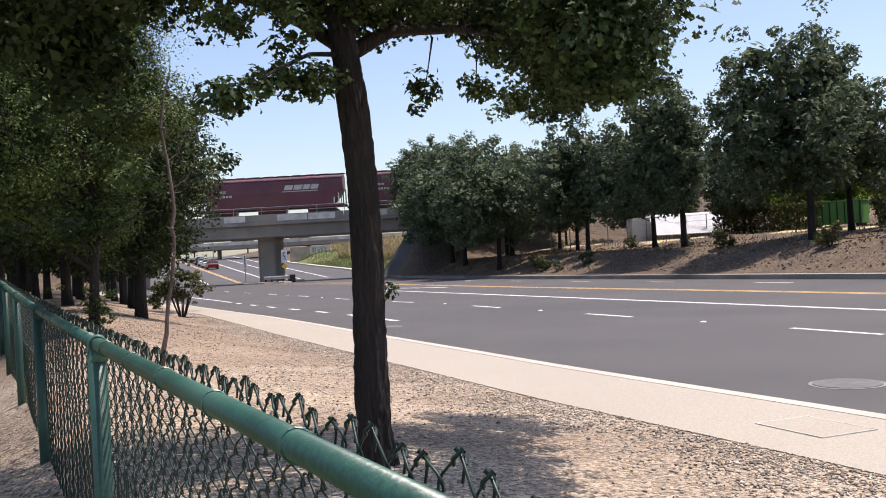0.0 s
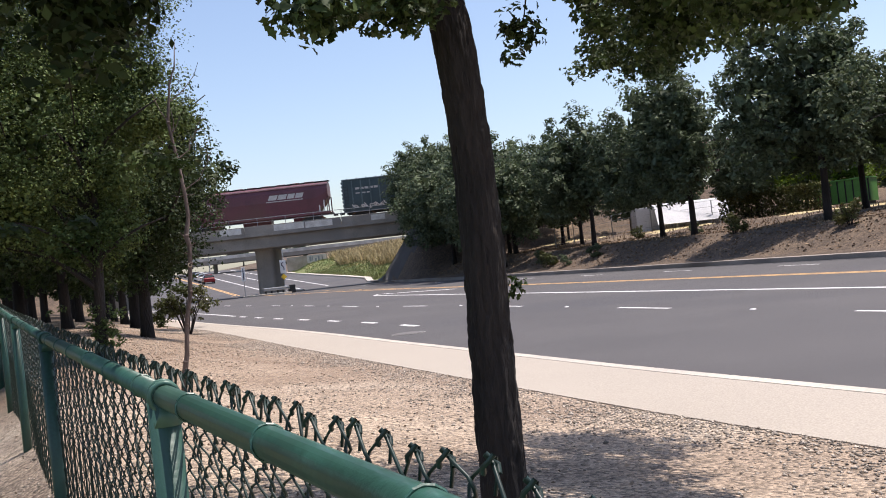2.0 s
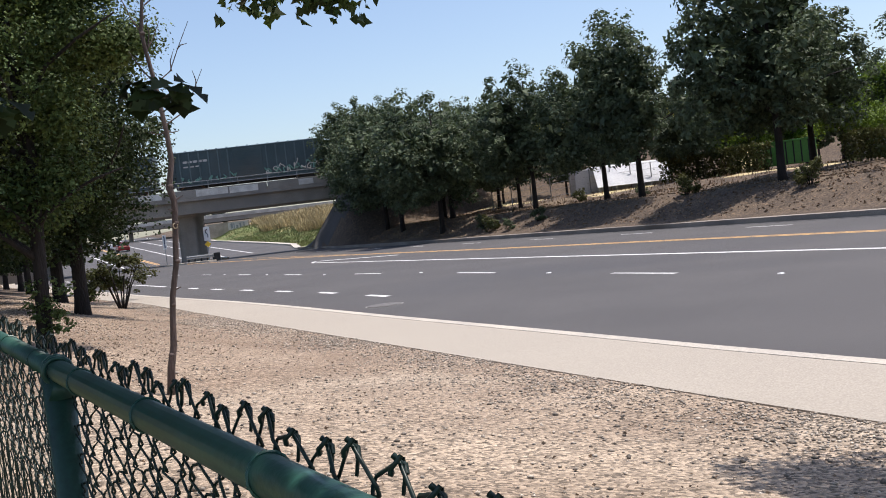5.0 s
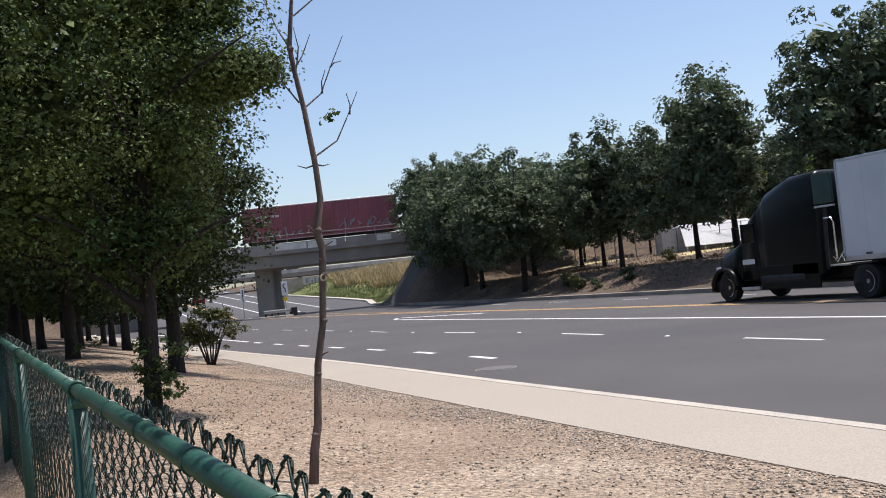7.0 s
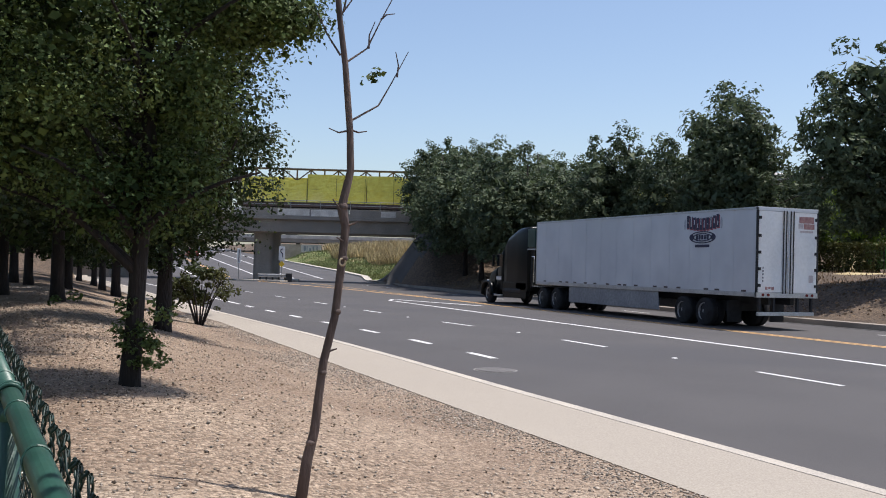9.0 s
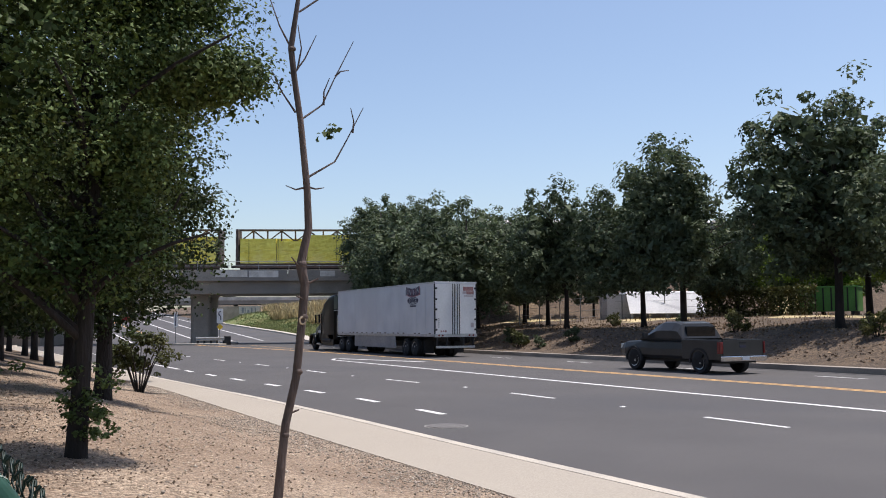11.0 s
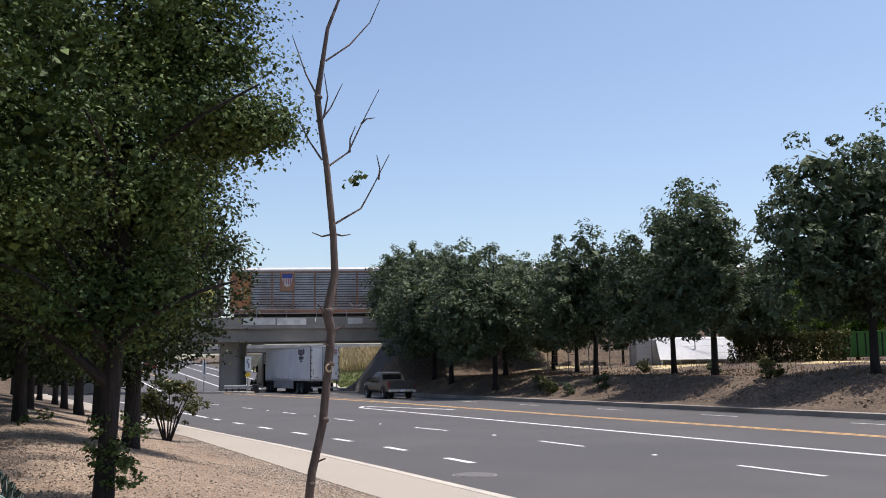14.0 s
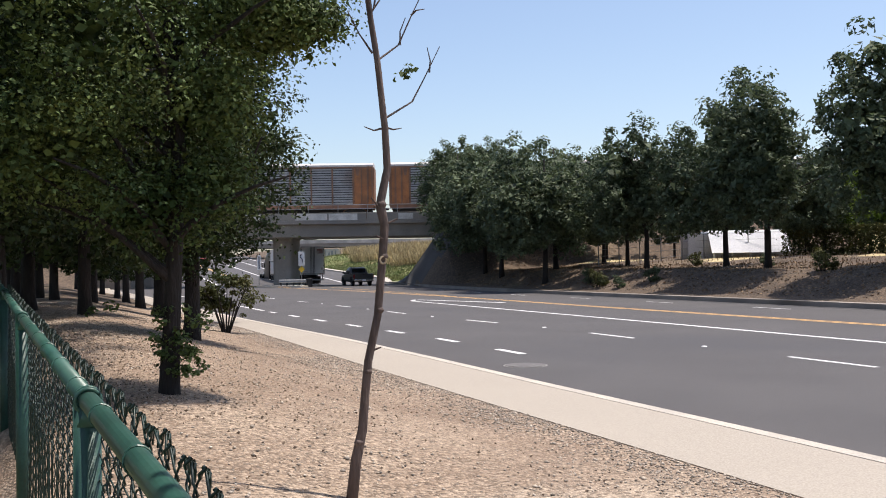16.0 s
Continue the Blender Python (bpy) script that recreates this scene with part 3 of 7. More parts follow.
def build_bridge():
    br = empty("railway_bridge", Matrix(), "weathered grey concrete railway bridge over the road", "bridge")
    part("girder", bridge_box(-43, 1, 0.45, 8.2, 4.85, 6.08, 0.03), M["bridge"], br)
    part("deck", bridge_box(-43, 1, 0.0, 8.8, 6.08, 6.42, 0.03), M["bridge"], br)
    for k, (a, b) in enumerate(((-43, -32), (-32, -20.9), (-20.87, -10.9), (-10.87, 1))):
        part("parapet", bridge_box(a, b - 0.03, 0.02, 0.3, 6.42, 7.18, 0.02), M["bridge"], br)
        part("parapet", bridge_box(a, b - 0.03, 8.4, 8.7, 6.42, 7.18, 0.02), M["bridge"], br)
    for a, b, z0, z1 in ((-17.85, -14.75, 6.47, 7.1), (-14.6, -11.8, 6.44, 7.08), (-7.8, -6.35, 6.5, 7.05), (-23.4, -21.2, 6.5, 7.1)):   # paint over old marks
        part("paint_patch", bridge_box(a, b, 0.012, 0.03, z0, z1, 0.004), M["patch_paint"], br, "rough pale paint patch")
    part("ballast", bridge_box(-43, 1, 0.4, 8.3, 6.42, 6.64), M["gravel"], br)
    # pier: a wall with rounded ends
    secs = []
    for z, g in ((-0.05, 0.0), (4.6, 0.0), (4.86, 0.12)):
        ring = []
        for k in range(28):
            a = math.tau * k / 28
            c, s_ = math.cos(a), math.sin(a)
            ring.append(bp(-19.5 + (1.08 + g) * math.copysign(abs(c) ** 0.35, c), 4.85 + (2.65 + g) * math.copysign(abs(s_) ** 0.35, s_), z))
        secs.append(ring)
    part("pier", loft(secs), M["bridge"], br)
    part("abutment", bridge_box(-4.15, 1.5, 0.2, 8.6, 0, 4.85), M["bridge"], br)
    part("abutment", bridge_box(-45, -34, 0.2, 8.6, 0, 4.85), M["bridge"], br)
    for z in (7.55, 7.95):
        part("handrail", tube([bp(-43, 0.16, z), bp(1, 0.16, z)], 0.03, 6), M["steel"], br)
    for k in range(16):
        part("handrail_post", tube([bp(-42.7 + 2.9 * k, 0.16, 7.1), bp(-42.7 + 2.9 * k, 0.16, 7.97)], 0.03, 6), M["steel"], br)
    for w in (3.75, 5.2):
        part("rail", bridge_box(-150, 200, w - 0.035, w + 0.035, 6.6, 6.85), M["rust"], br)


# ---- chain-link fence ----
def fence_at(y):
    return Vector((lerp(y, FENCE), y, lerp(y, RAIL_Z)))


POSTS = [-36.8, -33.9, -31.0, -28.1, -25.2, -22.3, -19.4, -16.5, -13.6, -10.7, -7.8, -4.9, -2.0, 0.9, 3.8, 6.7]


def build_fence():
    fe = empty("chain_link_fence", Matrix(), "green coated chain-link fence with round top rail", "fence")
    G = M["green_metal"]
    for a, b in zip(POSTS, POSTS[1:]):
        p0, p1 = fence_at(a), fence_at(b)
        d = (p1 - p0).normalized()
        part("top_rail", tube([p0 - d * 0.02, p1 + d * 0.02], 0.0235, 18), G, fe, smooth=True)
        if b > -7:
            continue
        n = 6
        for k in range(n):   # wire ties round the rail
            c = p0 + (p1 - p0) * ((k + 0.5) / n)
            ring = [c + Vector((math.cos(t) * 0.0248, 0.006 * math.sin(t), math.sin(t) * 0.0248)) for t in np.linspace(0.3, 5.9, 14)]
            ring += [ring[-1] + Vector((0.02, 0.004, -0.035))]
            part("wire_tie", tube(ring, 0.0024, 5), M["green_metal"], fe)
    for y in POSTS:
        p = fence_at(y)
        base = ground_z(p.x, p.y) - 0.45
        part("post", tube([(p.x - 0.002, p.y, base), (p.x - 0.002, p.y, p.z - 0.01)], 0.032, 16), M["green_shaded"], fe, smooth=True)
        bm = bmesh.new()   # loop cap that carries the rail
        for o in (-0.022, 0.022):
            add_tube(bm, [p + Vector((math.cos(t) * 0.0285, o, math.sin(t) * 0.0285)) for t in np.linspace(-1.6, 4.6, 15)], 0.0055, 6)
        add_tube(bm, [(p.x, p.y, p.z - 0.06), (p.x, p.y, p.z - 0.02)], [0.0335, 0.033], 14)
        part("post_cap", bm, G, fe, smooth=True)
    # woven wire: zigzag wires, each hooked into its neighbour
    pitch, row, r = 0.037, 0.031, 0.0022
    verts, faces = [], []

    def wire(pts, r):
        base = len(verts)
        for i, p in enumerate(pts):
            d = (pts[min(i + 1, len(pts) - 1)] - pts[max(i - 1, 0)]).normalized()
            a = Vector((1, 0, 0)) - d * d.x
            a.normalize()
            b = d.cross(a)
            for q in range(4):
                t = math.tau * q / 4
                verts.append(p + (a * math.cos(t) + b * math.sin(t)) * r)
        for i in range(len(pts) - 1):
            for q in range(4):
                faces.append((base + 4 * i + q, base + 4 * i + (q + 1) % 4, base + 4 * i + 4 + (q + 1) % 4, base + 4 * i + 4 + q))
    for w in range(int(17.5 / pitch)):
        y0 = -31 + w * pitch
        pts = []
        for k in range(37):
            side = 1 if (k + w) % 2 == 0 else -1
            yy = y0 + side * pitch * 0.5
            p = fence_at(yy)
            bow = 0.006 * math.sin(0.9 * yy) + 0.005 * math.sin(2.7 * yy + k * 0.15)
            out = 0.028 + max(0.0, 0.004 - 0.001 * k) + 0.004 * math.sin(yy * 37)
            z = p.z + 0.046 + 0.007 * math.sin(23 * yy) + 0.004 * math.sin(61 * yy) - row * k
            for dz, dx, dy in (((0.009, 0.003, 0.001), (0.0, 0.0, 0.005), (-0.009, -0.003, 0.001)) if 0 < k < 15 else ((0, 0.002, 0),)):
                pts.append(Vector((p.x + out + dx * side + bow * min(1, k / 6), yy + dy * side, z + dz)))
        wire(pts, r)
        p0, sd = pts[0], 1 if w % 2 == 0 else -1   # cut ends twisted at the top
        wire([p0 + Vector((0.003 * sd, -0.005 * sd, -0.01)), p0 + Vector((0.005 * sd, 0.0, -0.003)), p0 + Vector((0.0, 0.003 * sd, 0.002)), p0 + Vector((-0.004 * sd, 0.005 * sd, 0.007))], r * 1.4)
        if sd > 0:
            wire([p0 + Vector((0.004, 0.001, 0.003)), p0 + Vector((0.007, 0.009, -0.016)), p0 + Vector((0.006, 0.015, -0.033))], r)
    ob = part_mesh("woven_wire", pydata("woven_wire", verts, faces), M["wire_shaded"], fe, "green woven chain-link wire darkened for shade", smooth=True)
    ob["kind"] = "stuff"


# ---- trees ----
def fast_mesh(name, verts, polys):
    """A mesh of many equal polygons."""
    me = bpy.data.meshes.new(name)
    nv, (nf, k) = len(verts), polys.shape
    me.vertices.add(nv)
    me.vertices.foreach_set("co", np.asarray(verts, np.float32).ravel())
    me.loops.add(nf * k)
    me.loops.foreach_set("vertex_index", np.asarray(polys, np.int32).ravel())
    me.polygons.add(nf)
    me.polygons.foreach_set("loop_start", np.arange(0, nf * k, k, dtype=np.int32))
    me.polygons.foreach_set("loop_total", np.full(nf, k, np.int32))
    me.update(calc_edges=True)
    return me


SPRIG = ((0, 0.1), (0.7, 0.42), (0.95, -0.38))
PLAIN_LEAF = ((0, 0), (0.45, 0.3), (1, 0), (0.45, -0.3))
LOBED = ((0, 0), (0.3, 0.3), (0.42, 0.1), (0.72, 0.3), (1, 0), (0.7, -0.32), (0.4, -0.1), (0.3, -0.3))
SMALL_OAK = ((0, 0), (0.4, 0.26), (0.7, 0.12), (1, 0), (0.7, -0.12), (0.4, -0.26))
OAK_LEAF = ((0, 0), (0.26, 0.2), (0.36, 0.1), (0.56, 0.27), (0.68, 0.13), (1, 0), (0.68, -0.13), (0.56, -0.27), (0.36, -0.1), (0.26, -0.2))


def leaf_verts(rng, centres, size, droop=0.3, outline=PLAIN_LEAF, flat=0.6, faces=None):
    """One folded leaf of the given outline at each centre; faces: the way each leaf looks."""
    n = len(centres)
    d = rng.normal(size=(n, 3))
    d[:, 2] = d[:, 2] * flat - droop
    if faces is not None:
        d -= faces * (d * faces).sum(1, keepdims=True)
    d /= np.linalg.norm(d, axis=1, keepdims=True) + 1e-9
    r = faces if faces is not None else rng.normal(size=(n, 3)) * np.array([1, 1, 0.5])
    s = np.cross(d, r)
    s /= np.linalg.norm(s, axis=1, keepdims=True) + 1e-9
    up = np.cross(s, d)
    L = size * rng.uniform(0.6, 1.35, (n, 1))
    v = [centres + d * L * (a - 0.5) + s * L * b * 1.15 + up * L * (abs(b) * 0.45 - 0.15 * (a - 0.5) ** 2) for a, b in outline]
    k = len(outline)
    return np.stack(v, 1).reshape(-1, 3), np.arange(n * k).reshape(n, k)


def crown_mesh(name, seed, blobs, clumps, per, clump_r, size, droop=0.3, hollow=0.55, outline=PLAIN_LEAF):
    """Clumps of leaves spread in the outer part of blobs (x, y, z, rx, ry, rz, weight); leaves look outwards from their clump."""
    rng = np.random.default_rng(seed)
    wts = np.array([b[6] for b in blobs])
    cs = []
    for i in rng.choice(len(blobs), clumps, p=wts / wts.sum()):
        b = blobs[i]
        u = rng.normal(size=3)
        u /= np.linalg.norm(u)
        rr = (hollow + (1 - hollow) * rng.random() ** 0.6) * (1 + 0.1 * rng.normal())
        cs.append(np.array(b[:3]) + u * rr * np.array(b[3:6]))
    cs = np.array(cs)
    rad = clump_r * rng.uniform(0.5, 1.4, (clumps, 1))
    way = rng.normal(size=(clumps, per, 3))
    way /= np.linalg.norm(way, axis=2, keepdims=True)
    reach = rng.uniform(0.25, 1.0, (clumps, per, 1)) ** 0.5 * np.where(rng.random((clumps, per, 1)) < 0.07, 1.3, 1.0)
    pts = (cs[:, None, :] + way * reach * rad[:, None, :] * np.array([1.35, 1.35, 1.0])).reshape(-1, 3)
    faces = way.reshape(-1, 3) * 0.8 + np.array([0, 0, 0.55]) + rng.normal(size=(clumps * per, 3)) * 0.45
    faces /= np.linalg.norm(faces, axis=1, keepdims=True)
    return fast_mesh(name, *leaf_verts(rng, pts, size, droop, outline, faces=faces))


def limb_mesh(name, trunk, radii, limbs, sides=12, bend=0.0):
    bm = bmesh.new()
    add_tube(bm, trunk, radii, sides)
    for pts, r in limbs:
        add_tube(bm, pts, [r * (1 - 0.75 * i / (len(pts) - 1)) for i in range(len(pts))], 7)
    me = bpy.data.meshes.new(name)
    bm.to_mesh(me)
    bm.free()
    return me


def random_limbs(rng, start, count, z0, z1, reach, r):
    out = []
    for k in range(count):
        a = rng.uniform(0, math.tau)
        z = rng.uniform(z0, z1)
        p = Vector((start[0], start[1], z))
        pts = [p]
        d = Vector((math.cos(a), math.sin(a), 0.9))
        for j in range(4):
            p = p + d * reach / 4
            d += Vector((rng.normal() * 0.25, rng.normal() * 0.25, rng.normal() * 0.2 - 0.1))
            pts.append(p.copy())
        out.append((pts, r))
    return out


TREE_KIND, INNER = {}, {}


def street_tree(kind, x, y, scale, turn, label, category="tree", group="roadside trees", z=None):
    """A full street tree; kinds share their meshes."""
    if kind not in TREE_KIND:
        rng = np.random.default_rng(sum(map(ord, kind)))
        leaf = {"d": "leaf_b", "b": "leaf_c", "r": "leaf_shaded", "s": "leaf_b"}[kind[0]]
        if kind[0] == "d":      # tall, dense, dusty green
            low = kind.startswith("d_low")
            low_f = 0.7 if low else 0.8
            wide, zc, h = (3.4, 4.9, 3.9) if low else (2.9, 5.7, 4.2)
            blobs = [(0, 0, zc, wide * 0.7, wide * 0.7, h * 0.7, 1.5)]
            for k in range(15):   # leaders of uneven height
                a, q = rng.uniform(0, math.tau), math.sqrt(rng.random())
                tip = zc + h * (1 - 0.45 * q * q) + rng.uniform(-1.2, 0.4)
                for f, o, r in ((0.15, 0.8, 1.05), (0.45, 1.0, 1.15), (0.72, 0.95, 0.85), (0.95, 0.9, 0.45)):
                    hz = (zc - h * low_f) + (tip - zc + h * low_f) * f
                    blobs.append((math.cos(a) * q * wide * o, math.sin(a) * q * wide * o, hz, r, r, r * 1.1, r * r * 0.35))
            crown = crown_mesh("crown", 5 + int(rng.integers(999)), blobs, 180 if kind == "d_low_far" else 400 if low else 430, 46, 0.36, 0.28 if kind == "d_low_far" else 0.19, hollow=0.6, outline=SPRIG)
            # oversized inner leaves, added to block sun and sky through the crown
            core = [(b[0] * 0.8, b[1] * 0.8, zc + (b[2] - zc) * 0.8, b[3] * 0.8, b[4] * 0.8, b[5] * 0.8, b[6]) for b in blobs]
            inner = crown_mesh("inner_foliage", 71, core, 120, 12, 0.4, 0.5, hollow=0.2, outline=SPRIG)
            inner.materials.append(M[leaf])
            INNER[kind] = inner
            top = zc + h * 0.7
        elif kind[0] == "s":    # thin, airy crown
            blobs = [(0, 0, 4.2, 1.3, 1.3, 1.6, 0.8)]
            for k in range(13):
                a, q, z = rng.uniform(0, math.tau), rng.uniform(1.0, 3.1), rng.uniform(2.4, 6.3)
                blobs.append((math.cos(a) * q, math.sin(a) * q, z, 0.8, 0.8, 0.6, 0.5))
            blobs += [(0.9, -0.8, 7.0, 0.6, 0.6, 0.9, 0.4), (-1.2, 0.9, 6.7, 0.6, 0.6, 0.7, 0.4)]
            crown = crown_mesh("crown", 61, blobs, 230, 36, 0.34, 0.17, hollow=0.35, outline=SPRIG)
            top = 7.5
        elif kind[0] == "b":    # bright ragged tree
            blobs = [(0, 0, 4.6, 2.6, 2.6, 2.8, 2.0)] + [(rng.uniform(-2, 2), rng.uniform(-2, 2), rng.uniform(2.5, 7), 1.2, 1.2, 1.1, 0.6) for k in range(7)]
            crown = crown_mesh("crown", 31, blobs, 260, 40, 0.42, 0.2, outline=SPRIG)
            top = 6
        elif kind == "r_near":  # row tree close to the path, its leaves told apart
            blobs = [(0, 0, 4.5, 2.4, 2.4, 2.8, 2.0)] + [(rng.uniform(-1.4, 1.4), rng.uniform(-1.4, 1.4), rng.uniform(1.9, 6.4), 1.1, 1.1, 1.0, 0.6) for k in range(9)]
            crown = crown_mesh("crown", 47, blobs, 430, 64, 0.34, 0.085, outline=PLAIN_LEAF)
            INNER[kind] = crown_mesh("inner_foliage", 48, [(0, 0, 4.3, 1.9, 1.9, 2.2, 1)], 150, 24, 0.35, 0.15, hollow=0.2, outline=PLAIN_LEAF)
            INNER[kind].materials.append(M[leaf])
            top = 6.5
        else:                   # row tree by the fence
            blobs = [(0, 0, 4.5, 2.5, 2.5, 2.9, 2.0)] + [(rng.uniform(-2, 2), rng.uniform(-2, 2), rng.uniform(1.7, 6.6), 1.2, 1.2, 1.1, 0.6) for k in range(7)]
            crown = crown_mesh("crown", 47, blobs, 270, 42, 0.36, 0.16, outline=SPRIG)
            INNER[kind] = crown_mesh("inner_foliage", 48, [(0, 0, 4.3, 1.9, 1.9, 2.2, 1)], 70, 12, 0.35, 0.34, hollow=0.2, outline=SPRIG)
            INNER[kind].materials.append(M[leaf])
            top = 6.5
        trunk = limb_mesh("trunk", [(0, 0, -0.3), (0.03, 0.02, 0.4), (0.05, 0.0, 2.0), (-0.04, 0.06, 3.6), (0.06, 0.0, top)], [0.24, 0.17, 0.14, 0.11, 0.04],
                          random_limbs(rng, (0.02, 0.02), 9, 1.9, top * 0.7, 2.6, 0.06))
        TREE_KIND[kind] = (trunk, crown, leaf)
        trunk.materials.append(M["bark"])
        trunk.polygons.foreach_set("use_smooth", [True] * len(trunk.polygons))
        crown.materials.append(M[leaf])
    trunk, crown, leaf = TREE_KIND[kind]
    e = empty("tree", pose(x, y, ground_z(x, y) if z is None else z, 0, 0, turn), label, category, group)
    e.scale = (scale, scale, scale)
    for nm, me in (("trunk", trunk), ("crown", crown)) + ((("inner_foliage", INNER[kind]),) if kind in INNER else ()):
        o = new(nm, me)
        o.parent = e
        if kind[0] == "d" and nm != "trunk":   # crowns shifted roadwards to shade the bank and fit the camera's view
            a = radians(turn)
            o.location = (-0.75 * math.cos(a), 0.75 * math.sin(a), 0)
    return e


def build_trees():
    dusty = "tall dense dusty-green tree on the roadside bank"
    low = "broad low dusty-green tree on the slope beside the bridge"
    for kind, x, y, s, turn in (("d1", 21.63, 30.4, 1.0, 20), ("d2", 23.29, 24.5, 1.0, 130), ("d3", 21.55, 18.86, 1.09, 250), ("d2", 22.36, 9.1, 1.2, 60),
                                ("d1", 27.6, 11.9, 1.05, 160), ("s1", 23.8, 0.9, 0.92, 90), ("s1", 27.2, -1.9, 1.12, 205), ("d3", 28.1, -6.3, 0.85, 10), ("d1", 33.7, 2.1, 0.95, 200),
                                ("d2", 33.3, 27.3, 0.8, 150), ("d2", 25.3, 38.5, 0.92, 80), ("d3", 27.2, 45.1, 0.95, 40), ("d1", 41.2, 30.1, 0.8, 190), ("d2", 44, 19.9, 0.8, 280)):
        street_tree(kind, x, y, s, turn, dusty)
    for k, (x, y, s, turn) in enumerate(((17.3, 36.2, 1.12, 0), (18.8, 46.5, 1.2, 90), (20.2, 53, 1.18, 200), (20.6, 40.8, 1.18, 150), (20.6, 60, 1.0, 30), (23.4, 48, 1.12, 280), (24.5, 58, 1.05, 20), (24.4, 63.2, 0.95, 75), (29.5, 55, 1.0, 100), (31, 51, 0.7, 10), (36, 48, 0.72, 120), (41, 46.5, 0.68, 230), (46, 44, 0.72, 40), (52, 42, 0.7, 300), (58, 39, 0.72, 160))):
        street_tree("d_low_far" if x > 30 else "d_low" + str(k % 2), x, y, s, turn, low)
    for x, y, s, turn in ((36.5, 27.5, 1.0, 0), (38.5, 24.8, 0.8, 120), (33.7, 15.2, 0.75, 80), (40.5, 18.9, 0.85, 10)):
        street_tree("b1", x, y, s, turn, "ragged bright green tree behind the bank")
    # some trees behind and between the row are made up, to shade the ground
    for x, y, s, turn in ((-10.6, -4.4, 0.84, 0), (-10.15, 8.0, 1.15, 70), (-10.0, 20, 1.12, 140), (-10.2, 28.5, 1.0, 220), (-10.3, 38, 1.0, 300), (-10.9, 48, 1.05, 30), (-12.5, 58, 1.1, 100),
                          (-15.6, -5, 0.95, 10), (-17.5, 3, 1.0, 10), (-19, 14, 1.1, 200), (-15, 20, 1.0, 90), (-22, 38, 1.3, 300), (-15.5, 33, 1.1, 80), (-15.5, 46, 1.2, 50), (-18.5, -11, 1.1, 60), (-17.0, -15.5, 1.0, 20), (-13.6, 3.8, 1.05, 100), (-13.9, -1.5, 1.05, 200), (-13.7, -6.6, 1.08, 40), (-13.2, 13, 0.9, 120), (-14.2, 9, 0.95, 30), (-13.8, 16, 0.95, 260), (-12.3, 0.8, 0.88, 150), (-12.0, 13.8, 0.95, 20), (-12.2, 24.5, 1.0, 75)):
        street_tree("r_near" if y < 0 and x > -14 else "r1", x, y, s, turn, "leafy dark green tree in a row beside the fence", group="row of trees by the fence")


